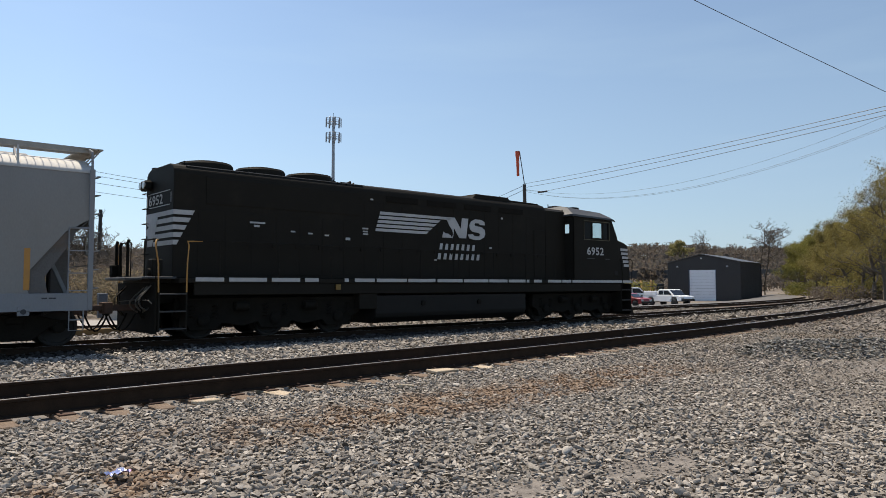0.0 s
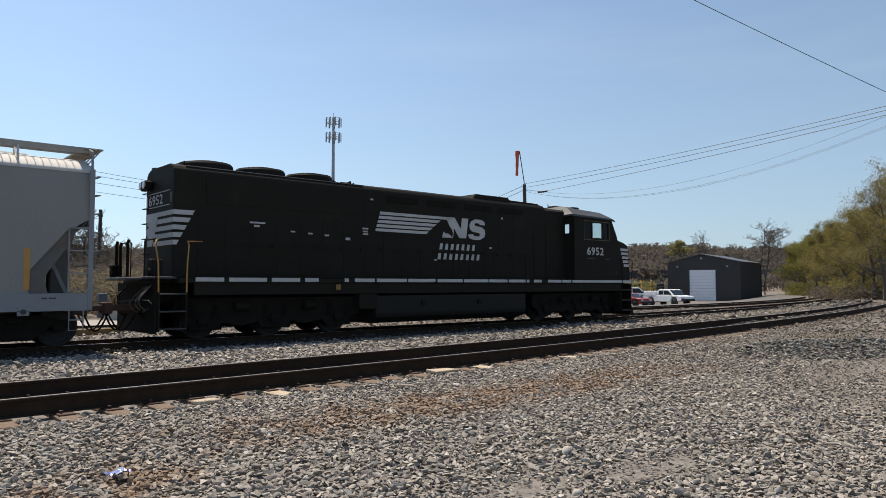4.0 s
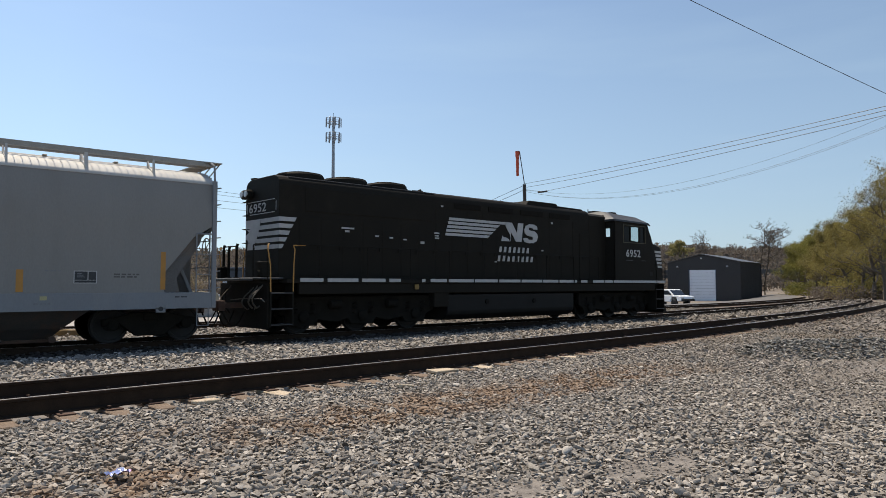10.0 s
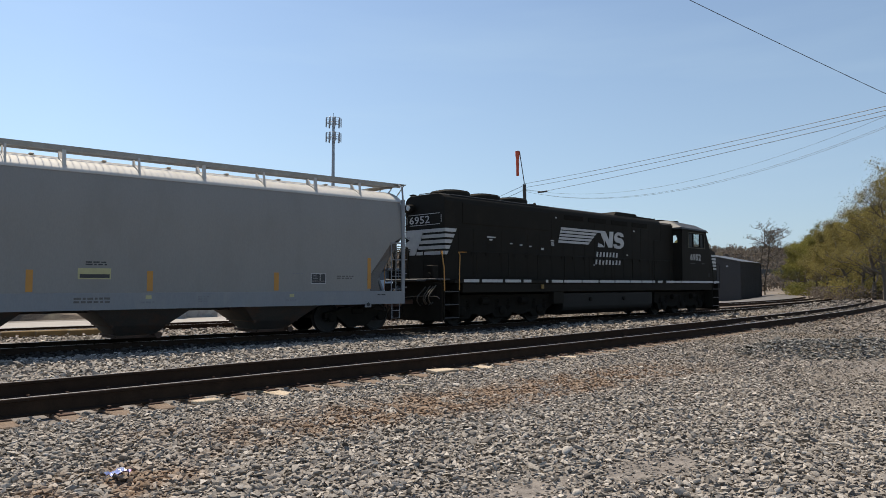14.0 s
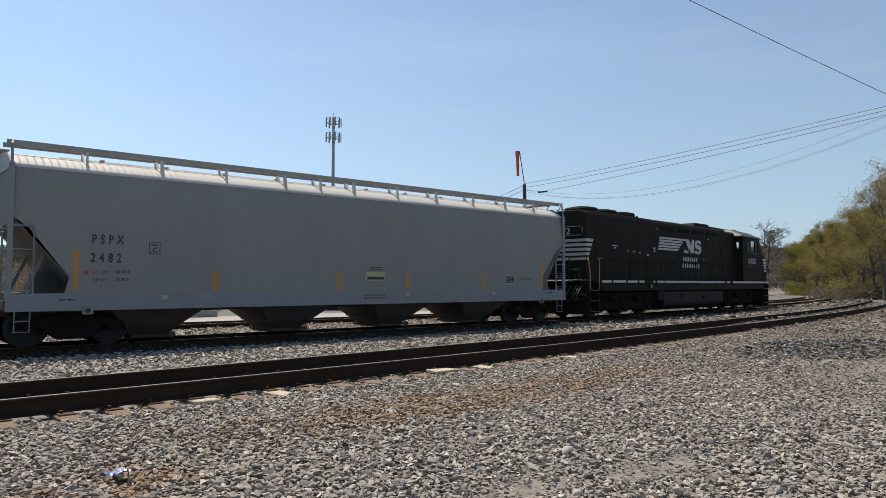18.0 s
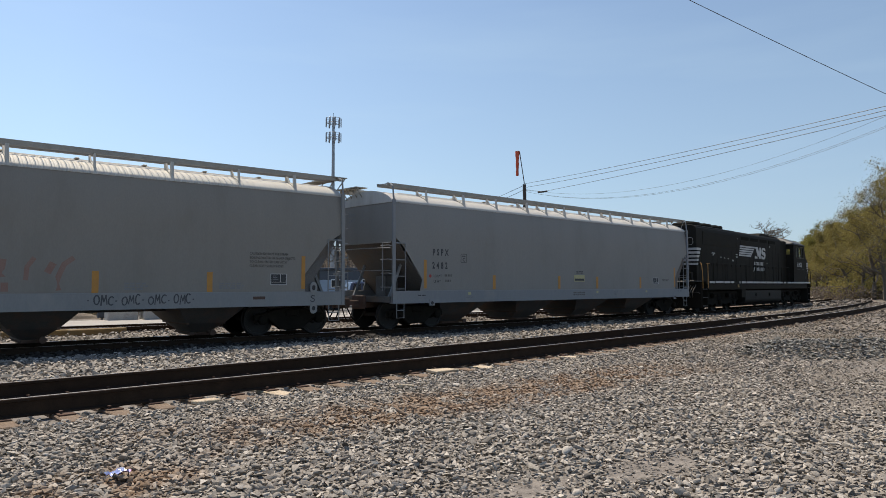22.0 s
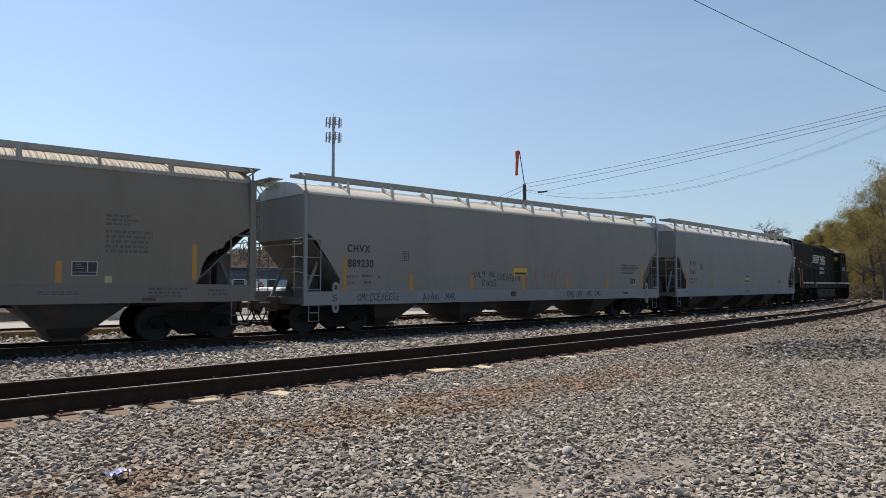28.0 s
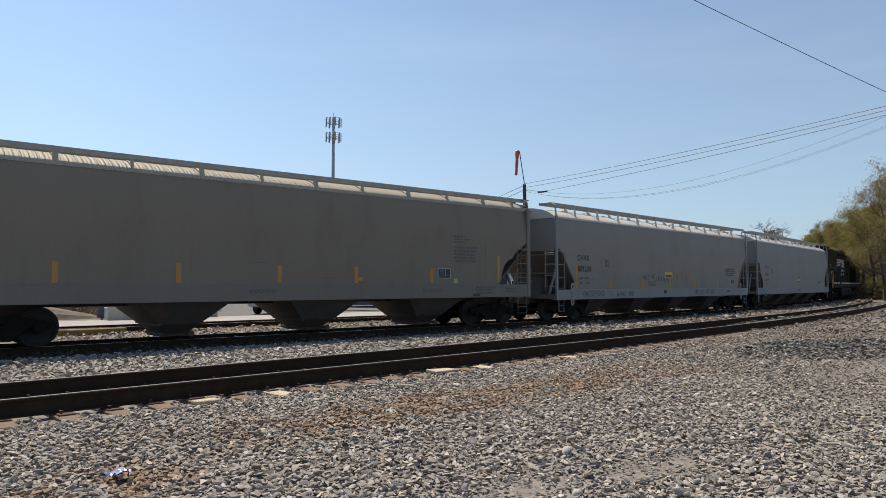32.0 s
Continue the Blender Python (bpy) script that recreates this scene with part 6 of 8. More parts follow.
sprayed(c, "ONLY ME", -2.72, 1.70, 1.2, 0.20, M["scrawl"], 3, -1.562, 0.03, label="thin dark sprayed words")
sprayed(c, "CREATEIN", -1.42, 1.62, 1.25, 0.23, M["scrawl"], 4, -1.562, -0.04, label="thin dark sprayed words")
sprayed(c, "KAOS", -2.22, 1.40, 0.76, 0.22, M["scrawl"], 5, -1.562, label="thin dark sprayed words")
sprayed(c, "-OMC-OMC-OMC-OMC-", 2.45, 0.97, 2.62, 0.23, M["scrawl"], 6, -1.586, label="thin dark sprayed letters")
sprayed(c, "TVSCSO", -4.85, 1.42, 1.9, 0.30, M["ink_soft"], 7, -1.562, 0.02, 0.016, "faded grey-blue sprayed letters")
for q, (u, pts, wd) in enumerate(((0.16, [(0, 1.32), (-0.03, 1.6), (0.02, 1.78)], 0.085), (0.34, [(0, 1.98), (0.06, 2.10)], 0.10), (0.72, [(0, 1.62), (-0.02, 1.80), (0.01, 2.02)], 0.10), (0.80, [(0, 1.30), (0.0, 1.50)], 0.07), (1.20, [(0, 1.55), (0.02, 1.85), (0.16, 2.06)], 0.05), (1.62, [(0, 1.72), (0.12, 1.95)], 0.075), (1.86, [(0, 1.32), (-0.02, 1.62), (0.10, 1.92), (0.30, 2.08)], 0.06))):
    bm = bmesh.new()
    tube(bm, [(u + a, -1.5625, b) for a, b in pts], wd, 8)
    for v in bm.verts:
        v.co.y = -1.5625 + (v.co.y + 1.5625) * 0.03
    part("faded_spray_mark", bm, M["pink"], c, "faded pinkish spray stroke")
bm = boxm(-0.74, -0.46, -1.589, -1.585, 1.02, 1.20)
part("rust_patch", bm, M["gate"], c)
placard(c, -HL + 16.58, 1.46, 0.46, 0.28)
for i, row in enumerate(("CAUTION DO NOT USE STEAM", "BOILING WATER OR SHARP OBJECTS", "TO CLEAN. ENTER CAR WITH", "CLEAN SOFT SOLED SHOES")):
    lettering(row, 0.098, M["ink_dim"], c, on_side(6.47, 2.27 - 0.112 * i), name="stencil_line", space=1.05, sx=0.80, bold=0.002)
text_bars(c, -HL + 12.75, 1.50, 0.6, 0.20, 3, -1.562, M["ink_soft"], 16)
text_bars(c, -HL + 15.1, 1.50, 0.75, 0.18, 3, -1.562, M["ink_soft"], 17)
def pill(cx, z0, z1, r):
    return [(cx + r * math.cos(radians(q)), z1 - r + r * math.sin(radians(q))) for q in range(0, 181, 30)] + [(cx + r * math.cos(radians(q)), z0 + r + r * math.sin(radians(q))) for q in range(180, 361, 30)]


for x in (1.07, HL * 2 - 1.05):
    for z0, z1 in ((0.62, 0.93), (1.20, 1.53)):
        bm = bmesh.new()
        prism(bm, pill(-HL + x, z0, z1, 0.115), "y", -1.604, -1.586)
        pl = part("lug_plate", bm, M["lug"], c, "pale oval lug plate")
        bm = bmesh.new()
        prism(bm, pill(-HL + x, z0 + 0.09, z1 - 0.09, 0.05), "y", -1.609, -1.6045)
        part("lug_hole", bm, M["ink"], pl)
    sprayed(c, "S", -HL + x - 0.09, 0.97, 0.2, 0.2, M["scrawl"], 18, -1.586)
bm = boxm(HL - 2.9, HL - 2.55, -1.589, -1.585, 1.05, 1.13)
part("stencil_patch", bm, M["gate"], c)
for nm, zz in (("CHVX", 3.74), ("889230", 3.54)):
    lettering(nm, 0.20, M["ink_soft"], c, pose(-HL + 0.074, 1.2, zz, 90, 0, -90), space=1.15, bold=0.004)

# third car
h3 = hopper_car("beige-grey three-bay covered hopper car with ribbed roof", M["grey_c"], M["sill_c"], M["roof_c"], (1.02, 1.46), 4.25, 4.68, BAYS_C, 0.70, True, RIBS_C, H3)
c = h3["thing"]
placard(c, H3 - 4.50, 1.68, 0.52, 0.30)
stripe_mark(c, H3 - 1.66, 2.02, 0.12, 0.92, M["yellow"], "tall amber reflective stripe")
for x in (4.78, 7.75, 10.3, 13.1, 15.9):
    stripe_mark(c, H3 - x, 1.75, 0.13, 0.50, M["yellow"])
stripe_mark(c, H3 - 7.60, 1.62, 0.16, 0.12, M["yellow"])
stripe_mark(c, H3 - 3.72, 1.58, 0.16, 0.16, M["sticker"], "", "yellow_square")
text_bars(c, H3 - 3.80, 3.14, 0.75, 0.30, 3, -1.562, M["ink_dim"], 21)
text_bars(c, H3 - 3.80, 2.76, 1.1, 0.58, 5, -1.562, M["ink_dim"], 22)
bm = boxm(-0.85, 1.26, -1.566, -1.562, 1.80, 1.84)
part("faded_red_line", bm, M["faint_orange"], c)
bm = boxm(-0.85, 0.95, -1.566, -1.562, 1.68, 1.73)
part("faded_red_line", bm, M["faint_orange"], c)
bm = boxm(-2.1, -1.45, -1.566, -1.562, 2.06, 2.075)
part("scratch", bm, M["ink_dim"], c)
text_bars(c, H3 - 2.8, 1.38, 1.0, 0.28, 3, -1.586, M["ink_dim"], 23)
text_bars(c, H3 - 5.2, 1.30, 0.9, 0.10, 2, -1.586, M["ink_dim"], 24)
text_bars(c, H3 - 1.3, 1.34, 0.6, 0.20, 2, -1.586, M["ink_dim"], 25)
text_bars(c, H3 - 11.2, 1.30, 0.9, 0.10, 2, -1.586, M["ink_dim"], 26)
bm = boxm(H3 - 2.95, H3 - 2.62, -1.589, -1.585, 1.05, 1.13)
part("stencil_patch", bm, M["gate"], c)

engine = loco()
TRAIN = [(engine, 15.95, 6.82), (h1, 4.25 - HL, HL - 1.47), (h2, 4.25 - 3 * HL - 1.65, HL - 1.47), (h3, 4.25 - 4 * HL - 1.65 - 1.40 - H3, H3 - 1.47)]

# ---- yard beyond the tracks ----
M["road"] = mat("pale_gravel_road", (0.33, 0.305, 0.27), (0.24, 0.22, 0.195), 0.95, 0, 1.2, 25, 0.5, 0.01, dirt=(0.24, 0.22, 0.19), dirt_scale=0.5, dirt_at=0.55)
M["asphalt"] = mat("grey_lot_surface", (0.125, 0.115, 0.104), (0.092, 0.085, 0.078), 0.95, 0, 0.8, 20, 0.4, 0.01)
M["concrete"] = mat("weathered_concrete", (0.42, 0.405, 0.37), (0.30, 0.29, 0.265), 0.9, 0, 3, 40, 0.3, 0.005, dirt=(0.22, 0.20, 0.17), dirt_scale=1.5)
M["shed_wall"] = mat("dark_brown_metal_cladding", (0.036, 0.032, 0.030), (0.028, 0.025, 0.024), 0.7, 0.0, 0.6, 20, 0.03, 0.004)
M["shed_roof"] = mat("dark_metal_roof", (0.09, 0.085, 0.08), (0.06, 0.057, 0.055), 0.45, 0.3, 0.6, 20, 0.03, 0.004)
M["door_white"] = mat("white_roller_door", (0.74, 0.75, 0.77), (0.66, 0.67, 0.69), 0.5, 0, 1, 20, 0.05, 0.004)
M["body_white"] = mat("white_car_paint", (0.78, 0.78, 0.77), (0.72, 0.72, 0.71), 0.3, 0, 1, 20, 0.0)
M["body_red"] = mat("dark_red_car_paint", (0.30, 0.022, 0.022), (0.24, 0.02, 0.02), 0.3, 0, 1, 20, 0.0)
M["body_blue"] = mat("dark_blue_car_paint", (0.035, 0.06, 0.12), (0.03, 0.05, 0.10), 0.3, 0, 1, 20, 0.0)
M["body_tan"] = mat("tan_car_paint", (0.42, 0.37, 0.26), (0.36, 0.31, 0.22), 0.4, 0, 1, 20, 0.0)
M["car_glass"] = mat("dark_car_glass", (0.02, 0.025, 0.03), None, 0.08, 0, 5, 50, 0.0)
M["tyre"] = mat("black_tyre_rubber", (0.02, 0.02, 0.02), None, 0.85, 0, 5, 50, 0.1)
M["rim"] = mat("grey_wheel_rim", (0.40, 0.40, 0.40), None, 0.35, 0.7, 5, 50, 0.0)
M["machine"] = mat("machine_yellow_paint", (0.34, 0.175, 0.04), (0.26, 0.14, 0.04), 0.5, 0, 2, 30, 0.1)
M["timber"] = mat("faded_yellow_timber", (0.24, 0.155, 0.06), (0.15, 0.11, 0.06), 0.9, 0, 3, 40, 0.4, 0.01)
M["pole_wood"] = mat("dark_creosoted_pole", (0.055, 0.045, 0.038), (0.035, 0.03, 0.026), 0.85, 0, 4, 40, 0.3, 0.01, stretch=(3, 3, 0.4))
M["galv"] = mat("grey_galvanised_steel", (0.30, 0.31, 0.32), (0.22, 0.23, 0.24), 0.5, 0.5, 2, 30, 0.05)
M["antenna"] = mat("grey_antenna_panels", (0.26, 0.27, 0.275), (0.20, 0.21, 0.215), 0.5, 0, 2, 30, 0.0)
M["wire"] = mat("black_cable", (0.03, 0.03, 0.032), None, 0.6, 0, 5, 50, 0.0)
M["orange"] = mat("orange_windsock_cloth", (0.55, 0.085, 0.035), (0.44, 0.07, 0.035), 0.8, 0, 3, 50, 0.1)
M["sock_pale"] = mat("faded_windsock_band", (0.75, 0.55, 0.48), None, 0.8, 0, 3, 50, 0.1)
M["blue_wall"] = mat("blue_grey_cladding", (0.30, 0.37, 0.44), (0.25, 0.31, 0.37), 0.6, 0, 1, 20, 0.03)
M["navy_roof"] = mat("dark_blue_grey_roof", (0.06, 0.075, 0.095), (0.05, 0.06, 0.075), 0.5, 0.1, 1, 20, 0.03)
M["pale_wall"] = mat("pale_painted_wall", (0.62, 0.62, 0.60), (0.52, 0.52, 0.50), 0.7, 0, 1, 20, 0.05)
M["sign_white"] = mat("white_sign_board", (0.8, 0.8, 0.78), None, 0.5, 0, 2, 30, 0.0)
M["bank"] = mat("brown_earth_bank", (0.14, 0.11, 0.08), (0.09, 0.07, 0.052), 0.95, 0, 1.5, 18, 0.8, 0.05, dirt=(0.19, 0.16, 0.11), dirt_scale=0.9, dirt_at=0.5)
M["highway"] = mat("grey_highway_wall", (0.075, 0.072, 0.07), (0.055, 0.053, 0.05), 0.9, 0, 0.5, 10, 0.1)
M["hill"] = mat("brown_wooded_slope", (0.085, 0.068, 0.054), (0.062, 0.050, 0.039), 0.95, 0, 0.05, 0.6, 0.6, 0.5)


def strip(name, xs, ya, yb, z, material, label):
    """A flat strip of ground between two lines, as a thin slab following the ground."""
    vs, fs = [], []
    for x, a, b in zip(xs, ya, yb):
        for y in np.linspace(a, b, 16):
            vs.append((float(x), float(y), float(ground_z(np.array(x), np.array(y))) + z))
    for i in range(len(xs) - 1):
        for k in range(15):
            fs.append((i * 16 + k, (i + 1) * 16 + k, (i + 1) * 16 + k + 1, i * 16 + k + 1))
    return tagged(quads(name, vs, fs, material), label, "road", kind="structure")


xs = np.arange(-40, 112, 2.0)
yf = y_at(LINE_F, xs)
k = xs < 44
strip("access_road", xs[k], yf[k] + 1.9, yf[k] + 8.0, 0.035, M["road"], "pale dusty gravel access road beyond the tracks")
k = xs > 41
strip("gravel_apron", xs[k], yf[k] + 1.9, yf[k] + 8.0, 0.035, M["asphalt"], "grey gravel apron along the siding")
strip("parking_lot", np.arange(10, 84, 2.0), y_at(LINE_F, np.arange(10, 84, 2.0)) + 8.0, y_at(LINE_F, np.arange(10, 84, 2.0)) * 0 + 74, 0.02, M["asphalt"], "grey gravelled lot in front of the shed")


def shed():
    ang = math.degrees(math.atan2(-0.98, 0.2))
    sh = thing("shed", "dark brown metal-clad shed with a white roller door", "shed", pose(93.1, 58.0, -0.87, 0, 0, ang))
    W, Dp, E_, P_ = 10.4, 11.3, 5.6, 6.75
    # x along the front, y behind it
    d0, d1, dh = 3.22, 6.98, 4.50
    bm = bmesh.new()
    prism(bm, [(0, 0), (d0, 0), (d0, dh), (d1, dh), (d1, 0), (W, 0), (W, E_), (W * 0.48, P_), (0, E_)], "y", 0, 0.12)
    part("front_wall", bm, M["shed_wall"], sh)
    for x0, x1 in ((0, 0.12), (W - 0.12, W)):
        bm = boxm(x0, x1, 0.125, Dp, 0, E_ - 0.01)
        part("side_wall", bm, M["shed_wall"], sh)
    bm = bmesh.new()
    prism(bm, [(0, 0), (W, 0), (W, E_), (W * 0.48, P_), (0, E_)], "y", Dp, Dp + 0.12)
    part("back_wall", bm, M["shed_wall"], sh)
    for a, b in (((-0.15, E_ - 0.05), (W * 0.48, P_ + 0.03)), ((W * 0.48, P_ + 0.03), (W + 0.15, E_ - 0.05))):
        bm = bmesh.new()
        prism(bm, [a, b, (b[0], b[1] + 0.09), (a[0], a[1] + 0.09)], "y", -0.18, Dp + 0.3)
        part("roof", bm, M["shed_roof"], sh)
    door = new("roller_door")
    door.parent = sh
    for i in range(10):
        bm = boxm(d0 + 0.02, d1 - 0.02, 0.04, 0.09, i * 0.45 + 0.01, (i + 1) * 0.45 - 0.004, 0.01)
        part("door_slat", bm, M["door_white"], door)
    bm = bmesh.new()
    box(bm, d0 - 0.08, d0, -0.03, 0.0, 0, dh + 0.08)
    box(bm, d1, d1 + 0.08, -0.03, 0.0, 0, dh + 0.08)
    part("door_frame", bm, M["body_blue"], door)
    # cladding ribs
    for i in range(1, 36):
        x = i * W / 36
        if d0 - 0.05 < x < d1 + 0.05:
            continue
        bm = boxm(x - 0.025, x + 0.025, -0.012, 0.0, 0.02, E_ - 0.1)
        part("cladding_rib", bm, M["shed_wall"], sh)
    for i in range(1, 30):
        y = 0.1 + i * (Dp - 0.2) / 30
        bm = boxm(W, W + 0.025, y - 0.03, y + 0.03, 0.02, E_ - 0.15)
        part("cladding_rib", bm, M["shed_wall"], sh)
    for x, z in ((1.5, 5.0), (W * 0.48, P_ - 0.55), (W * 0.83, 5.0)):
        lampo = boxm(x - 0.12, x + 0.12, -0.14, -0.03, z - 0.06, z + 0.06, 0.02)
        part("wall_lamp", lampo, M["sign_white"], sh)
    bm = boxm(W + 0.03, W + 0.12, Dp - 0.5, Dp - 0.4, 0, E_ - 0.2)
    part("downpipe", bm, M["shed_wall"], sh)


shed()


def wheel(parent, x, y, r, w):
    wh = new("wheel")
    wh.parent = parent
    wh.matrix_basis = pose(x, y, r)
    bm = bmesh.new()
    lathe(bm, [(-w / 2, r - 0.05), (-w / 2 + 0.03, r), (w / 2 - 0.03, r), (w / 2, r - 0.05), (w / 2, r * 0.62), (-w / 2, r * 0.62)], "y", 20)
    part("tyre", bm, M["tyre"], wh, sharp=40)
    bm = bmesh.new()
    lathe(bm, [(-w / 2 + 0.01, r * 0.62), (-w / 2 + 0.05, r * 0.5), (-w / 2 + 0.02, 0.06), (w / 2 - 0.02, 0.06), (w / 2 - 0.05, r * 0.5), (w / 2 - 0.01, r * 0.62)], "y", 16)
    part("rim", bm, M["rim"], wh, sharp=40)


def vehicle(name, label, category, m, paint, L, W, hood_h, roof_h, cab0, cab1, bed=None, clear=0.38, r=0.37):
    """A parked road vehicle along x, nose at +x, with a cabin from cab0 to cab1 (fractions of the length)."""
    v = thing(name, label, category, m)
    h = L / 2
    a0, a1 = -h + 0.19 * L, h - 0.185 * L
    prof = [(-h, clear + 0.1), (a0 - r - 0.06, clear), (a0 - r - 0.04, clear + 0.2), (a0 - 0.25, clear + 0.45), (a0 + 0.25, clear + 0.45), (a0 + r + 0.04, clear + 0.2), (a0 + r + 0.06, clear - 0.06),
            (a1 - r - 0.06, clear - 0.06), (a1 - r - 0.04, clear + 0.2), (a1 - 0.25, clear + 0.45), (a1 + 0.25, clear + 0.45), (a1 + r + 0.04, clear + 0.2), (a1 + r + 0.06, clear), (h - 0.03, clear + 0.06), (h, hood_h - 0.35), (h - 0.12, hood_h - 0.08), (-h + cab1 * L, hood_h + 0.02), (-h, hood_h)]
    bm = bmesh.new()
    prism(bm, prof, "y", -W / 2, W / 2, 0.03)
    part("body", bm, paint, v)
    x0, x1 = -h + cab0 * L, -h + cab1 * L
    cp = [(x0 - 0.05, hood_h - 0.02), (x0 + 0.12, roof_h - 0.05), (x0 + 0.35, roof_h), (x1 - 0.85, roof_h), (x1 - 0.65, roof_h - 0.05), (x1 + 0.1, hood_h - 0.02)]
    bm = bmesh.new()
    prism(bm, cp, "y", -W / 2 + 0.10, W / 2 - 0.10, 0.04)
    cabin = part("cabin", bm, paint, v)
    for s in (-1, 1):
        mid = (x0 + x1) / 2 - 0.25
        for a, b, c_, d in ((x0 + 0.18, mid - 0.06, x0 + 0.28, mid - 0.06), (mid + 0.04, x1 - 0.22, mid + 0.04, x1 - 0.72)):
            bm = bmesh.new()
            prism(bm, [(a, hood_h + 0.06), (b, hood_h + 0.06), (d, roof_h - 0.12), (c_, roof_h - 0.12)], "y", *sorted((s * (W / 2 - 0.098), s * (W / 2 - 0.085))))
            part("side_window", bm, M["car_glass"], cabin)
        for kx, kw in ((h - 0.04, 0.10), (-h + 0.02, 0.08)):
            bm = boxm(kx - kw / 2, kx + kw / 2 + (0.02 if kx > 0 else -0.02), *sorted((s * (W / 2 - 0.08), s * (W / 2 - 0.42))), hood_h - 0.36, hood_h - 0.18, 0.02)
            part("headlight" if kx > 0 else "tail_light", bm, M["lamp_glass"] if kx > 0 else M["body_red"], v)
        bm = boxm(x1 - 0.35, x1 - 0.2, *sorted((s * (W / 2 - 0.02), s * (W / 2 + 0.18))), hood_h + 0.08, hood_h + 0.26, 0.03)
        part("door_mirror", bm, M["tyre"], v)
        for ax in (a0, a1):
            wheel(v, ax, s * (W / 2 - 0.12), r, 0.24)
    bm = bmesh.new()
    prism(bm, [(x1 + 0.11, hood_h + 0.03), (x1 - 0.62, roof_h - 0.07), (x1 - 0.60, roof_h - 0.06), (x1 + 0.13, hood_h + 0.035)], "y", -W / 2 + 0.2, W / 2 - 0.2)
    part("windscreen", bm, M["car_glass"], cabin)
    for kx in (h + 0.02, -h - 0.02):
        bm = boxm(kx - 0.07, kx + 0.07, -W / 2 + 0.06, W / 2 - 0.06, clear + 0.06, clear + 0.26, 0.03)
        part("bumper", bm, M["tyre"] if kx > 0 else M["rim"], v)
    if bed:
        for s in (-1, 1):
            bm = boxm(-h, x0 - 0.08, *sorted((s * W / 2, s * (W / 2 - 0.45))), hood_h - 0.1, bed, 0.02)
            bx = part("service_box", bm, paint, v)
            for i in range(3):
                q0 = -h + 0.06 + i * (x0 - 0.14 + h) / 3
                bm = boxm(q0, q0 + (x0 - 0.2 + h) / 3 - 0.04, *sorted((s * W / 2, s * (W / 2 + 0.015))), hood_h - 0.05, bed - 0.06, 0.008)
                part("box_door", bm, paint, bx)
        bm = bmesh.new()
        tube(bm, [(-h + 0.2, -0.7, bed), (-h + 0.2, -0.7, bed + 0.5), (-h + 0.2, 0.7, bed + 0.5), (-h + 0.2, 0.7, bed)], 0.03, 6)
        tube(bm, [(x0 - 0.2, -0.7, bed), (x0 - 0.2, -0.7, bed + 0.5), (x0 - 0.2, 0.7, bed + 0.5), (x0 - 0.2, 0.7, bed)], 0.03, 6)
        part("ladder_rack", bm, M["tyre"], v)
    return v


def lot_z(x, y):
    return float(ground_z(np.array(float(x)), np.array(float(y)))) + 0.02


def lot_spot(side, dist):
    a = AIM - math.atan(side)
    return dist * math.cos(a), dist * math.sin(a)


def parked(name, label, category, side, dist, turn, *a, **k):
    """Parked at a place given by its bearing and distance, turned from square-on to the line of sight."""
    x, y = lot_spot(side, dist)
    return vehicle(name, label, category, pose(x, y, lot_z(x, y), 0, 0, math.degrees(AIM - math.atan(side)) - 90 + turn), *a, **k)


parked("pickup_truck", "white crew-cab pickup truck with a utility service bed", "pickup truck", 0.324, 79, -48, M["body_white"], 5.7, 1.9, 1.22, 1.84, 0.36, 0.78, bed=1.66, clear=0.60, r=0.43)
parked("red_car", "dark red sedan parked beside the white truck", "car", 0.268, 77, -40, M["body_red"], 4.5, 1.78, 1.0, 1.47, 0.22, 0.74)
parked("white_van", "white work truck parked behind the red car", "truck", 0.272, 94, 0, M["body_white"], 5.6, 2.0, 1.25, 2.0, 0.3, 0.78)
vehicle("blue_pickup", "dark blue pickup parked by the yard buildings", "pickup truck", pose(25.3, 38.6, lot_z(25.3, 38.6), 0, 0, -20), M["body_blue"], 5.6, 1.95, 1.2, 1.85, 0.36, 0.74, clear=0.42, r=0.40)
vehicle("silver_car", "pale silver hatchback parked beside the road", "car", pose(18.7, 36.4, lot_z(18.7, 36.4), 0, 0, 32), M["pale_wall"], 4.3, 1.76, 0.98, 1.48, 0.10, 0.74)
vehicle("tan_pickup", "tan pickup parked in the brush behind the tracks", "pickup truck", pose(15.2, 44.0, lot_z(15.2, 44.0), 0, 0, -15), M["body_tan"], 5.2, 1.9, 1.2, 1.85, 0.36, 0.74, clear=0.42, r=0.40)
vehicle("grey_car", "grey car parked near the windsock pole", "car", pose(34.0, 33.3, lot_z(34.0, 33.3), 0, 0, -40), M["galv"], 4.4, 1.78, 1.0, 1.46, 0.2, 0.74)


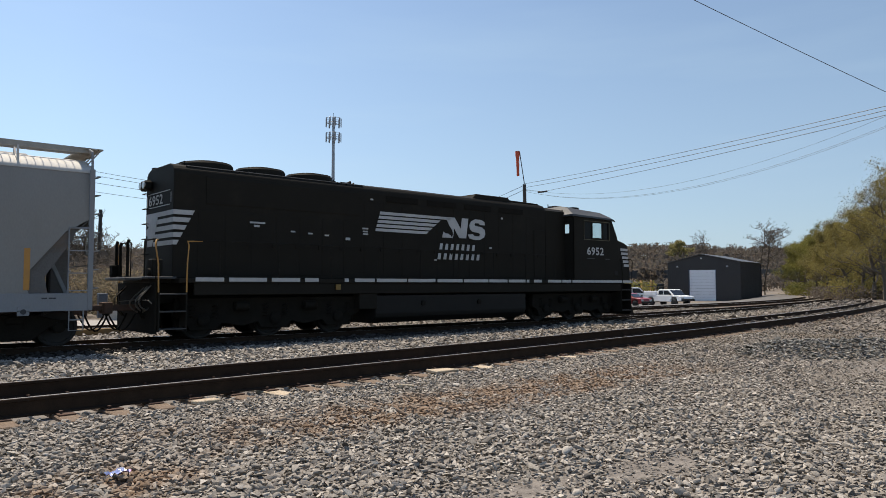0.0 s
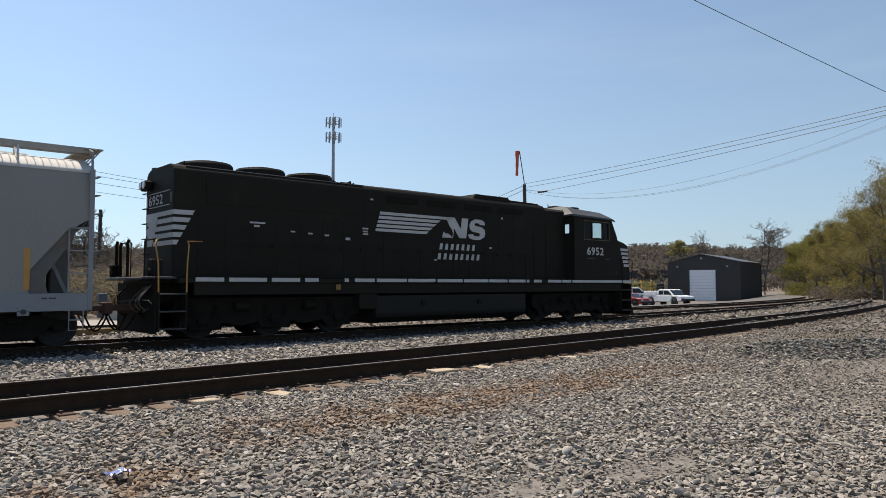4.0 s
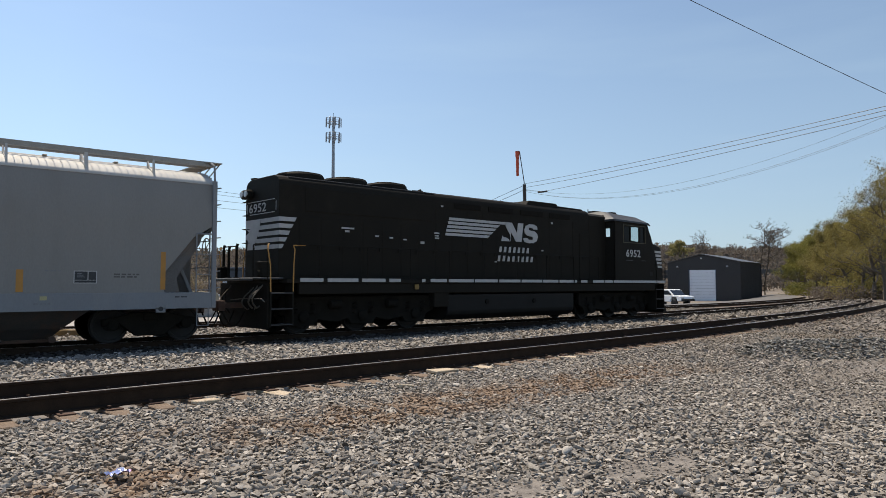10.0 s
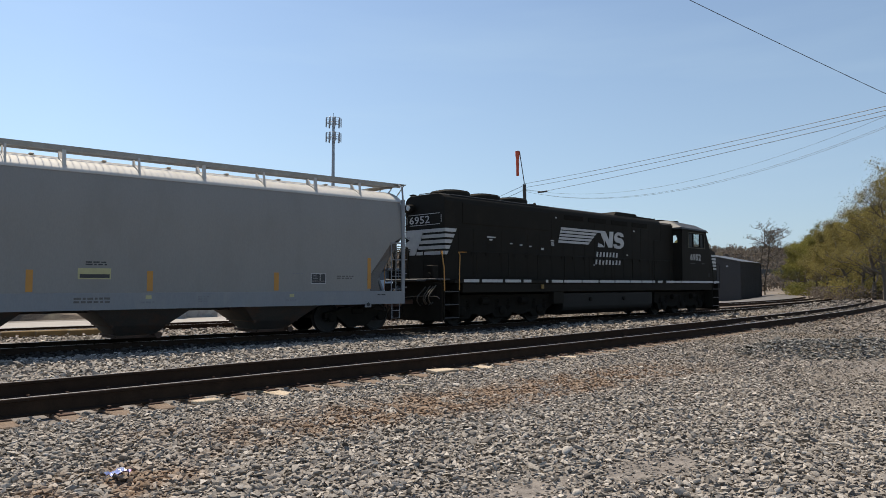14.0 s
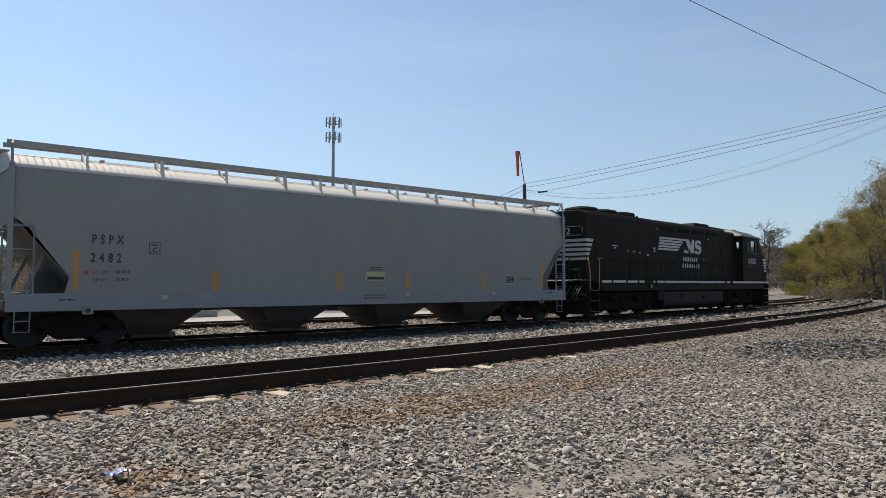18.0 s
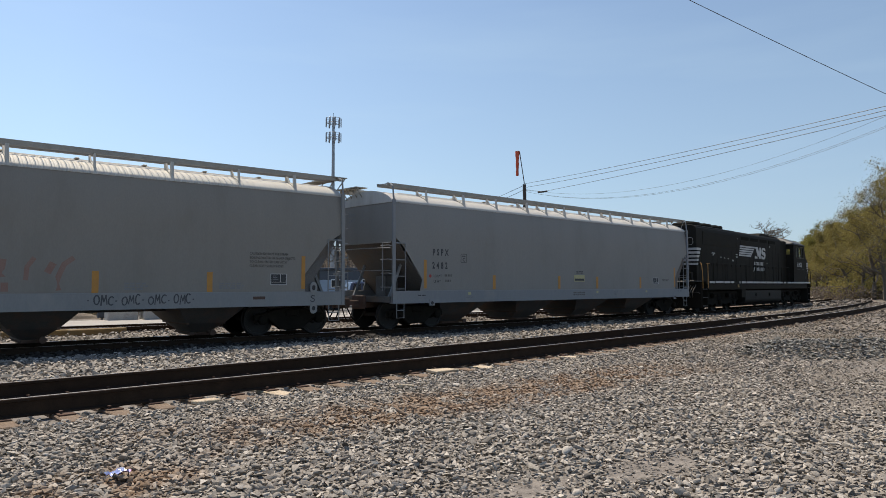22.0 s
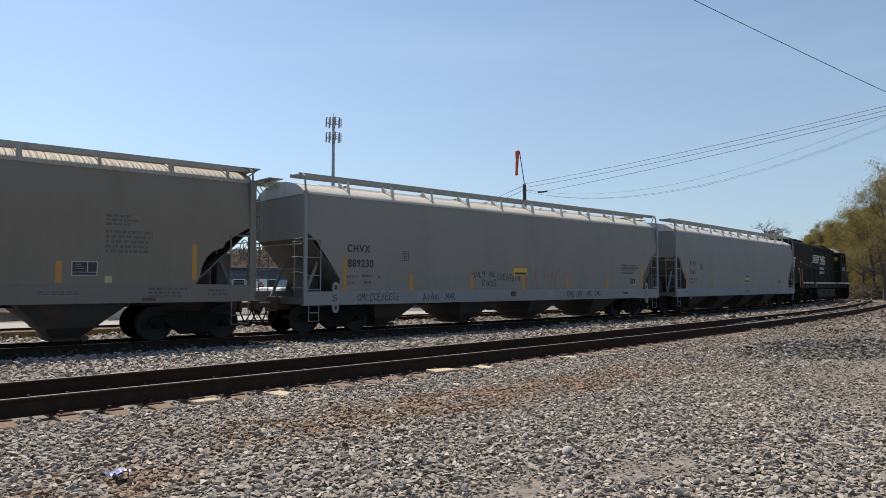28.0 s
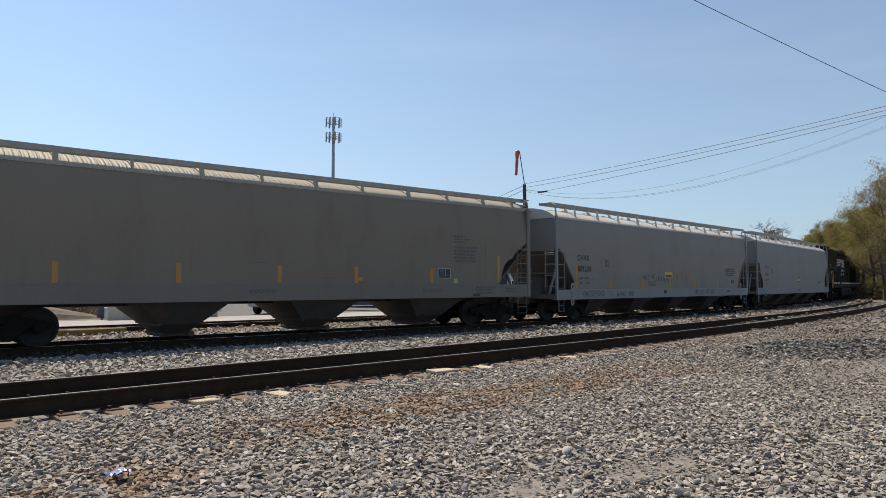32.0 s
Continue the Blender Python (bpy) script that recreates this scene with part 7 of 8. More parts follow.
def excavator(m):
    e = thing("excavator", "yellow track machine with a folded arm, parked in the yard", "excavator", m)
    for s in (-1, 1):
        bm = bmesh.new()
        prism(bm, [(-1.5, 0.2), (-1.3, 0.0), (1.3, 0.0), (1.5, 0.2), (1.5, 0.5), (1.3, 0.7), (-1.3, 0.7), (-1.5, 0.5)], "y", *sorted((s * 0.6, s * 1.1)), 0.04)
        part("crawler", bm, M["tyre"], e)
    bm = boxm(-1.4, 1.0, -1.0, 1.0, 0.8, 1.5, 0.08)
    part("machine_body", bm, M["machine"], e)
    bm = boxm(0.1, 1.1, 0.1, 1.0, 1.5, 2.5, 0.08)
    part("operator_cab", bm, M["car_glass"], e)
    bm = bmesh.new()
    prism(bm, [(0.9, 1.4), (2.4, 2.9), (2.7, 3.0), (2.6, 2.6), (1.2, 1.2)], "y", -0.35, -0.1, 0.02)
    part("boom", bm, M["machine"], e)
    bm = bmesh.new()
    prism(bm, [(2.5, 3.0), (2.8, 2.9), (3.3, 1.4), (3.1, 1.3)], "y", -0.32, -0.12, 0.02)
    part("arm", bm, M["machine"], e)
    bm = bmesh.new()
    prism(bm, [(3.0, 1.4), (3.4, 1.3), (3.5, 0.8), (3.0, 0.7), (2.8, 1.0)], "y", -0.55, 0.1, 0.02)
    part("bucket", bm, M["under"], e)


for side, turn in ((0.285, 40), (0.308, 200)):
    ex, ey = lot_spot(side, 104)
    excavator(pose(ex, ey, lot_z(ex, ey), 0, 0, turn))


# ---- cell tower ----
def cell_tower():
    t = thing("cell_tower", "tall grey cell tower pole with two rings of antennas", "tower", pose(64.6, 107.0, -0.12))
    bm = bmesh.new()
    tube(bm, [(0, 0, 0), (0, 0, 15), (0, 0, 31.6)], 0.42, 12, 0.22)
    part("mast", bm, M["galv"], t, sharp=50)
    for zc, rr in ((30.6, 1.2), (27.9, 1.2)):
        bm = bmesh.new()
        for k in range(3):
            a = k * 2.094 + 0.3
            tube(bm, [(0, 0, zc), (rr * math.cos(a), rr * math.sin(a), zc)], 0.06, 6)
        ring = [(rr * math.cos(k * math.pi / 6), rr * math.sin(k * math.pi / 6), zc) for k in range(13)]
        tube(bm, ring, 0.05, 5)
        tube(bm, [(p[0], p[1], zc + 0.8) for p in ring], 0.035, 5)
        part("antenna_ring", bm, M["galv"], t)
        for k in range(9):
            a = k * 2 * math.pi / 9 + 0.2
            bm = boxm(-0.08, 0.08, -0.13, 0.13, -0.75, 0.85, 0.03)
            o = part("antenna_panel", bm, M["antenna"], t)
            o.matrix_basis = pose((rr + 0.15) * math.cos(a), (rr + 0.15) * math.sin(a), zc, 0, 0, math.degrees(a))
    bm = bmesh.new()
    tube(bm, [(0, 0, 31.6), (0, 0, 32.4)], 0.04, 5)
    part("lightning_rod", bm, M["galv"], t)


cell_tower()


# ---- poles and cables ----
def utility_pole(label, x, y, top, r=0.16, lean=(0, 0), arms=()):
    p = thing("utility_pole", label, "utility pole", pose(x, y, lot_z(x, y) - 0.05))
    bm = bmesh.new()
    tube(bm, [(0, 0, 0), (lean[0], lean[1], top)], r, 10, r * 0.72)
    part("pole_shaft", bm, M["pole_wood"], p, sharp=50)
    for z, w, a in arms:
        bm = boxm(-w / 2, w / 2, -0.06, 0.06, z - 0.06, z + 0.06, 0.01, pose(lean[0] * z / top, lean[1] * z / top, 0, 0, 0, a))
        part("cross_arm", bm, M["pole_wood"], p)
        for q in (-0.45, 0.0, 0.45):
            bm = bmesh.new()
            lathe(bm, [(z + 0.06, 0.03), (z + 0.12, 0.05), (z + 0.16, 0.03), (z + 0.20, 0.05), (z + 0.22, 0.02)], "z", 8, (lean[0] * z / top + q * w * math.cos(radians(a)), lean[1] * z / top + q * w * math.sin(radians(a)), 0))
            part("insulator", bm, M["antenna"], p, sharp=50)
    return p


utility_pole("dark wooden utility pole carrying the windsock mast", 36.6, 34.05, 9.1, 0.17, (-0.1, 0.12))
utility_pole("dark wooden utility pole in the brush", 14.32, 58.27, 7.5, 0.17, (0.05, 0), ((7.0, 0.5, 40),))
utility_pole("distant wooden utility pole with cross arm", 56.2, 76.6, 12.3, 0.18, (0, 0), ((11.8, 2.2, 30),))
utility_pole("short dark post beside the lot", 47.9, 34.9, 4.0, 0.08, (0, 0), ((3.9, 0.5, 60),))


def cable(label, a, b, sag, r, n=28):
    a, b = Vector(a), Vector(b)
    pts = [a.lerp(b, i / n) - Vector((0, 0, 4 * sag * (i / n) * (1 - i / n))) for i in range(n + 1)]
    bm = bmesh.new()
    tube(bm, pts, r, 5)
    ob = part("power_cable", bm, M["wire"])
    return tagged(ob, label, "cable", group="overhead cables")


P1 = (36.52, 34.15)
for za, bz, sg in ((8.74, 8.54, 0.19), (8.46, 8.41, 0.22)):
    cable("thin black overhead power cable", (P1[0], P1[1], za), (29.56, 5.14, bz), sg, 0.013)
cable("thin black overhead power cable", (37.5, 33.05, 8.18), (29.56, 5.14, 8.25), 0.14, 0.013)
cable("thin black overhead power cable", (P1[0], P1[1], 8.25), (37.5, 33.05, 8.18), 0.02, 0.012)
for za, bz, sg in ((8.34, 9.12, 1.87), (8.18, 8.74, 1.93), (8.19, 8.68, 1.97)):
    cable("thin slack grey cable sagging below the power lines", (P1[0], P1[1], za), (29.56, 5.14, bz), sg, 0.006)
bm = boxm(-0.35, 0.35, -0.05, 0.05, -0.06, 0.06, 0.02)
sp = part("cable_spacer", bm, M["wire"])
sp.matrix_basis = pose(37.35, 33.2, 8.13, 0, -6, -50)
tagged(sp, "black dead-end clamp on the power cable", "cable clamp")
SKY_WIRE = cable("thin black cable crossing the sky", (20.78, 13.9, 12.51), (44.31, 7.84, 8.18), 0.12, 0.013)
for dz in (0.0, -0.55):
    cable("thin black overhead power cable running away", (P1[0], P1[1], 8.65 + dz * 0.6), (56.2, 76.6, 7.9 + dz), 0.25, 0.016)
for k, dz in enumerate((0.0, -0.28, -0.75, -1.35)):
    cable("thin grey overhead cable over the brush", (2.12, 44.95, 9.15 + dz), (56.2, 76.6, 12.3 + dz * 1.1), 1.0, 0.014)

# windsock on its mast
bm = bmesh.new()
tube(bm, [(0, 0, 0), (-0.22, 0.25, 2.35)], 0.035, 6)
ms = part("mast_pole", bm, M["pole_wood"])
ms.matrix_basis = pose(36.5, 34.17, 8.75)
tagged(ms, "thin steel mast on top of a wooden pole", "mast")
WINDSOCK_BASE = pose(36.26, 34.44, 11.08)
WINDSOCK = thing("windsock", "limp orange windsock hanging from a thin mast", "windsock", WINDSOCK_BASE)
bm = bmesh.new()
lathe(bm, [(0.02, 0.14), (-0.02, 0.16), (-0.25, 0.155), (-0.55, 0.11), (-0.62, 0.105)], "z", 14, (-0.10, 0.08, 0))
part("sleeve_mouth", bm, M["orange"], WINDSOCK, sharp=60)
bm = bmesh.new()
lathe(bm, [(-0.62, 0.105), (-0.95, 0.115), (-1.3, 0.095), (-1.74, 0.10), (-1.76, 0.08)], "z", 14, (-0.10, 0.08, 0))
part("sleeve_tail", bm, M["orange"], WINDSOCK, sharp=60)
bm = bmesh.new()
tube(bm, [(-0.10 + 0.15 * math.cos(k * math.pi / 8), 0.08 + 0.15 * math.sin(k * math.pi / 8), 0.02) for k in range(17)], 0.012, 5)
part("hoop", bm, M["galv"], WINDSOCK)


# ---- low buildings and boxes on the left ----
def low_building(label, m, L, Dp, h, roofm, wallm, low, sign=None):
    b = thing("yard_building", label, "building", m)
    bm = boxm(0, L, 0, Dp, 0, h, 0.02)
    part("wall", bm, wallm, b)
    bm = boxm(-0.3, L + 0.3, -0.3, Dp + 0.3, h, h + 0.25, 0.03)
    part("roof", bm, roofm, b)
    if low > 0:
        bm = boxm(-0.01, L + 0.01, -0.03, -0.004, h - low, h - 0.02)
        part("dark_band", bm, roofm, b)
    n = int(L / 3.2)
    for i in range(n):
        x = 0.9 + i * 3.2
        w = new("window")
        w.parent = b
        bm = boxm(x, x + 1.2, -0.05, -0.004, h * 0.42, h * 0.42 + 0.85)
        part("window_frame", bm, M["sign_white"], w)
        bm = boxm(x + 0.08, x + 1.12, -0.06, -0.052, h * 0.42 + 0.08, h * 0.42 + 0.77)
        part("pane", bm, M["car_glass"], w)
    if sign:
        bm = boxm(sign, sign + 1.2, -0.10, -0.064, 0.9, 2.2, 0.01)
        s = part("sign_board", bm, M["sign_white"], b, "white sign board with a red letter")
        lettering("A", 1.1, M["red"], s, pose(sign + 0.26, -0.105, 1.15, 90, 0, 0), "red letter", name="sign_letter", bold=0.02)


low_building("blue-grey clad yard building with a dark roof band", pose(27.5, 66.0, -0.12, 0, 0, -24), 22.0, 7.0, 3.1, M["navy_roof"], M["blue_wall"], 1.0, 3.0)
low_building("pale office trailer beside the lot", pose(49.5, 58.0, -0.12, 0, 0, -30), 12.0, 4.0, 3.0, M["galv"], M["pale_wall"], 0.0)

for x, y, w, d, h in ((9.4, 34.1, 1.3, 0.8, 0.62), (11.2, 33.9, 1.9, 0.9, 0.95), (12.9, 34.6, 2.2, 0.9, 0.80)):
    bm = boxm(-w / 2, w / 2, -d / 2, d / 2, 0, h, 0.03)
    for v in bm.verts:
        v.co += Vector((noise.noise(v.co * 3), noise.noise(v.co * 3 + Vector((5, 0, 0))), 0)) * 0.03
    o = part("concrete_block", bm, M["concrete"])
    o.matrix_basis = pose(x, y, lot_z(x, y) - 0.03, 0, 0, -4)
    tagged(o, "weathered pale concrete barrier block beside the road", "concrete block", "roadside concrete blocks")
    bm = boxm(-w / 2 - 0.02, w / 2 + 0.02, -d / 2 - 0.02, d / 2 + 0.02, h - 0.1, h, 0.02)
    part("block_cap", bm, M["concrete"], o)
bx = thing("utility_cabinet", "small dark blue-grey utility cabinet on a post", "cabinet", pose(8.9, 35.4, lot_z(8.9, 35.4) - 0.03))
bm = boxm(-0.2, 0.2, -0.15, 0.15, 0.1, 1.25, 0.02)
part("cabinet_box", bm, M["navy_roof"], bx)
bm = boxm(-0.17, 0.17, -0.165, -0.15, 0.2, 1.15, 0.01)
part("cabinet_door", bm, M["navy_roof"], bx)
bm = boxm(-0.05, 0.05, -0.05, 0.05, 0, 0.12)
part("foot", bm, M["galv"], bx)
for i in range(3):
    bm = boxm(-0.9, 0.9, -0.14, 0.14, 0, 0.2, 0.02)
    o = part("timber_baulk", bm, M["timber"])
    o.matrix_basis = pose(4.35 + i * 0.9, 25.15 - 0.1 * i, -0.15, 0, 0, 4 * i)
    tagged(o, "weathered yellow-painted timber lying by the siding", "timber", "timbers by the siding")


# ---- earth bank behind the road ----
def bank():
    xs = np.arange(-30, 22, 1.0)
    vs, fs = [], []
    prof = [(0, -0.2), (0.25, 0.55), (0.7, 0.95), (2.2, 1.25), (6, 1.35), (14, 1.2), (20, -0.4)]
    for x in xs:
        fade = min(1.0, max(0.0, (10.0 - x) / 6.0)) if x > 4 else 1.0
        for i, (dy, h) in enumerate(prof):
            q = noise.noise(Vector((x * 0.5, dy, 1.0)))
            vs.append((x, 36.3 + dy + 0.35 * q, -0.15 + (h + 0.25 * q) * fade - (0.3 if fade == 0 else 0)))
    n = len(prof)
    for i in range(len(xs) - 1):
        for k in range(n - 1):
            fs.append((i * n + k, (i + 1) * n + k, (i + 1) * n + k + 1, i * n + k + 1))
    return tagged(quads("earth_bank", vs, fs, M["bank"]), "brown earth bank with dead brush behind the road", "bank", kind="structure")


bank()

# ---- litter ----
bm = bmesh.new()
bmesh.ops.create_grid(bm, x_segments=7, y_segments=5, size=0.5)
rr = random.Random(5)
for v in bm.verts:
    v.co = Vector((v.co.x * 0.16, v.co.y * 0.12, 0.012 + rr.uniform(0, 0.035)))
M["foil"] = mat("crumpled_silver_wrapper", (0.75, 0.76, 0.80), (0.30, 0.32, 0.75), 0.25, 0.6, 14, 40, 0.2, 0.003, dirt=(0.55, 0.08, 0.10), dirt_scale=16, dirt_at=0.55)
o = part("litter_wrapper", bm, M["foil"])
o.matrix_basis = pose(1.575, 5.71, 0.045, 0, 0, 35)
tagged(o, "crumpled shiny white and blue wrapper on the gravel", "litter")
for x, y, l, a, w in ((7.6, 9.02, 0.62, 12, 0.24), (22.6, 10.95, 0.75, 14, 0.26), (24.9, 11.4, 0.6, 8, 0.2), (3.35, 8.5, 0.4, 30, 0.12), (6.0, 7.9, 0.3, -20, 0.05)):
    bm = boxm(-l / 2, l / 2, -w / 2, w / 2, 0, 0.05, 0.01)
    for v in bm.verts:
        v.co.z += 0.02 * noise.noise(v.co * 9)
        v.co.y += 0.03 * noise.noise(v.co * 7)
    o = part("wood_splinter", bm, M["tie_pale"])
    o.matrix_basis = pose(x, y, float(ground_z(np.array(x), np.array(y))) + 0.03, 0, 3, a)
    tagged(o, "pale split slab of wood lying beside the track", "wood scrap", "wood scraps by the track")

# ---- trees and brush ----
def leaf_mat(name, cols):
    m = island_mat(name, cols, 0.75)
    b = m.node_tree.nodes["Principled BSDF"]
    b.inputs["Subsurface Weight"].default_value = 0.0
    tr = m.node_tree.nodes.new("ShaderNodeBsdfTranslucent")
    mx = m.node_tree.nodes.new("ShaderNodeMixShader")
    mx.inputs["Fac"].default_value = 0.5
    l = m.node_tree.links
    l.new(b.inputs["Base Color"].links[0].from_socket, tr.inputs["Color"])
    l.new(b.outputs["BSDF"], mx.inputs[1])
    l.new(tr.outputs["BSDF"], mx.inputs[2])
    l.new(mx.outputs["Shader"], m.node_tree.nodes["Material Output"].inputs["Surface"])
    return m


M["leaf_green"] = leaf_mat("fresh_spring_leaves", [(0.145, 0.140, 0.036), (0.172, 0.162, 0.042), (0.20, 0.182, 0.048), (0.23, 0.20, 0.055)])
M["leaf_pale"] = leaf_mat("pale_olive_spring_leaves", [(0.20, 0.18, 0.07), (0.27, 0.24, 0.10), (0.33, 0.29, 0.13)])
M["leaf_bud"] = leaf_mat("budding_rust_green_twigs", [(0.19, 0.15, 0.052), (0.225, 0.182, 0.062), (0.25, 0.206, 0.068), (0.215, 0.19, 0.057)])
M["twig"] = leaf_mat("bare_grey_brown_twigs", [(0.085, 0.067, 0.053), (0.13, 0.105, 0.083), (0.18, 0.145, 0.115)])
M["far_twig"] = leaf_mat("far_bare_woods", [(0.118, 0.097, 0.080), (0.124, 0.102, 0.084), (0.132, 0.108, 0.089), (0.120, 0.106, 0.076)])
M["bark"] = mat("grey_brown_bark", (0.125, 0.10, 0.075), (0.08, 0.064, 0.050), 0.95, 0, 3, 30, 0.6, 0.02, stretch=(3, 3, 0.5))
M["dead_brush"] = leaf_mat("dry_tan_brush", [(0.12, 0.095, 0.06), (0.19, 0.15, 0.095), (0.27, 0.22, 0.145), (0.12, 0.11, 0.06)])


def leaf_cloud(name, pts, size, material, parent, seed, long=1.0):
    """Many small leaves or twig sprays as one mesh."""
    rng = np.random.default_rng(seed)
    n = len(pts)
    u = rng.normal(size=(n, 3))
    u /= np.linalg.norm(u, axis=1, keepdims=True)
    w = np.cross(u, rng.normal(size=(n, 3)))
    w /= np.linalg.norm(w, axis=1, keepdims=True)
    s = (size * rng.lognormal(0, 0.35, n))[:, None]
    a, b = u * s * long, w * s * 0.5
    v = np.stack([pts - a, pts + b, pts + a, pts - b], 1).reshape(-1, 3)
    me = bpy.data.meshes.new(name)
    me.vertices.add(len(v))
    me.vertices.foreach_set("co", v.astype(np.float32).ravel())
    me.loops.add(len(v))
    me.loops.foreach_set("vertex_index", np.arange(len(v), dtype=np.int32))
    me.polygons.add(n)
    me.polygons.foreach_set("loop_start", np.arange(0, 4 * n, 4, dtype=np.int32))
    me.update(calc_edges=True)
    me.materials.append(material)
    ob = new(name, me)
    ob.parent = parent
    return ob


def spot(side, dist):
    """A plan point by its bearing (metres to the side per metre ahead) and its distance."""
    a = AIM - math.atan(side)
    return dist * math.cos(a), dist * math.sin(a)


def fine_tree(label, x, y, h, seed, crown_from=0.45, spread=0.75, forks=2, lean=Vector((0, 0, 0)), bends=3):
    """A leafless tree drawn limb by limb, down to its fine twigs."""
    rng = random.Random(seed)
    t = thing("tree", label, "tree", pose(x, y, float(ground_z(np.array(float(x)), np.array(float(y)))) - 0.05), group="trees round the yard")
    thick, thin = bmesh.new(), bmesh.new()

    def limb(p, d, length, r, lev):
        pts, q, dd = [p.copy()], p.copy(), d.copy()
        n = 5 if lev < 3 else bends
        for _ in range(n):
            dd = (dd + Vector((rng.gauss(0, 0.20), rng.gauss(0, 0.20), rng.gauss(0.03, 0.10)))).normalized()
            q = q + dd * length / n
            pts.append(q.copy())
        tube(thick if lev == 0 else thin, pts, r, 6 if lev == 0 else (4 if lev < 3 else 3), r * 0.5, caps=False)
        if lev >= 5:
            return
        k = (9, 4, 3, 3, 2)[lev]
        for j in range(k):
            f = crown_from + (1 - crown_from) * (j + rng.random() * 0.8) / k if lev == 0 else 0.25 + 0.75 * (j + rng.random()) / k
            f = min(f, 0.999)
            i = int(f * n)
            az = rng.uniform(0, 2 * math.pi)
            side = Vector((math.cos(az), math.sin(az), 0.0))
            nd = (dd * 0.55 + side * spread * rng.uniform(0.7, 1.3) + Vector((0, 0, 0.12))).normalized()
            limb(pts[i].lerp(pts[i + 1], f * n - i), nd, length * rng.uniform(0.46, 0.62) * (0.62 if lev == 0 else 1), max(r * 0.5, 0.018), lev + 1)
    for j in range(forks):
        limb(Vector((0.5 * j, -0.6 * j, 0)), (Vector((rng.uniform(-0.03, 0.03), 0, 1)) + lean).normalized(), h * rng.uniform(0.80, 0.9), 0.014 * h, 0)
    part("trunk", thick, M["bark"], t, sharp=60)
    part("limb", thin, M["bark"], t, kind="stuff")
    return t


def wood_tree(label, x, y, h, seed, leaf, per, size, width, low=0.15):
    """A tree of the wood's edge: crooked limbs and a fine, uneven haze of small leaves from low down to the top."""
    rng = random.Random(seed)
    rn = np.random.default_rng(seed)
    t = thing("tree", label, "tree", pose(x, y, float(ground_z(np.array(float(x)), np.array(float(y)))) - 0.05), group="trees round the yard")
    trunk, limbs, tips = bmesh.new(), bmesh.new(), []
    top = Vector((rng.uniform(-0.08, 0.08) * h, rng.uniform(-0.08, 0.08) * h, h * 0.82))
    line = [Vector((0, 0, 0)).lerp(top, f / 7) + Vector((rng.gauss(0, 0.02), rng.gauss(0, 0.02), 0)) * h * min(f, 3) * 0.4 for f in range(8)]
    tube(trunk, line, 0.016 * h + 0.03, 7, 0.05)

    def limb(p, d, length, r, lev):
        pts, q, dd = [p.copy()], p.copy(), d.copy()
        for _ in range(5):
            dd = (dd + Vector((rng.gauss(0, 0.22), rng.gauss(0, 0.22), rng.gauss(0.06, 0.14)))).normalized()
            q = q + dd * length / 5
            pts.append(q.copy())
        tube(limbs, pts, r * 0.7, 4 if lev < 3 else 3, r * 0.3, caps=False)
        if lev >= 2:
            tips.extend(pts[1:])
        if lev < 3:
            for j in range(4):
                f = 0.3 + 0.69 * (j + rng.random()) / 4
                i = int(f * 5)
                az = rng.uniform(0, 2 * math.pi)
                limb(pts[i].lerp(pts[i + 1], f * 5 - i), (dd * 0.6 + Vector((math.cos(az), math.sin(az), 0.15)) * 0.8).normalized(), length * rng.uniform(0.42, 0.6), r * 0.5, lev + 1)
    n = 11
    for j in range(n):
        f = low + (0.97 - low) * (j + rng.random() * 0.7) / n
        i = min(int(f * 7), 6)
        az = j * 2.4 + rng.uniform(-0.5, 0.5)
        limb(line[i].lerp(line[i + 1], f * 7 - i), Vector((math.cos(az), math.sin(az), rng.uniform(0.2, 0.9))).normalized(), width * h * rng.uniform(0.7, 1.15) * (1.15 - 0.75 * f), 0.012 * h * (1.1 - 0.6 * f), 1)
    part("trunk", trunk, M["bark"], t, sharp=60)
    part("limb", limbs, M["bark"], t, kind="stuff")
    tp = np.array([p[:] for p in tips])
    keep = rn.uniform(0, 1, len(tp)) > 0.25
    pts = np.repeat(tp[keep], per, 0)
    pts = pts + np.clip(rn.normal(0, 1, pts.shape), -1.6, 1.6) * 0.026 * h
    c = leaf_cloud("crown", pts, size, M[leaf], t, seed + 2, 1.0)
    tagged(c, "sparse spring foliage")
    return t


# the bare tree beside the shed
x, y = spot(0.455, 122)
fine_tree("tall bare double-trunked tree beside the shed", x, y, 10.6, 17, 0.60, 0.95, 2, Vector((-0.01, 0.01, 0)), 5)
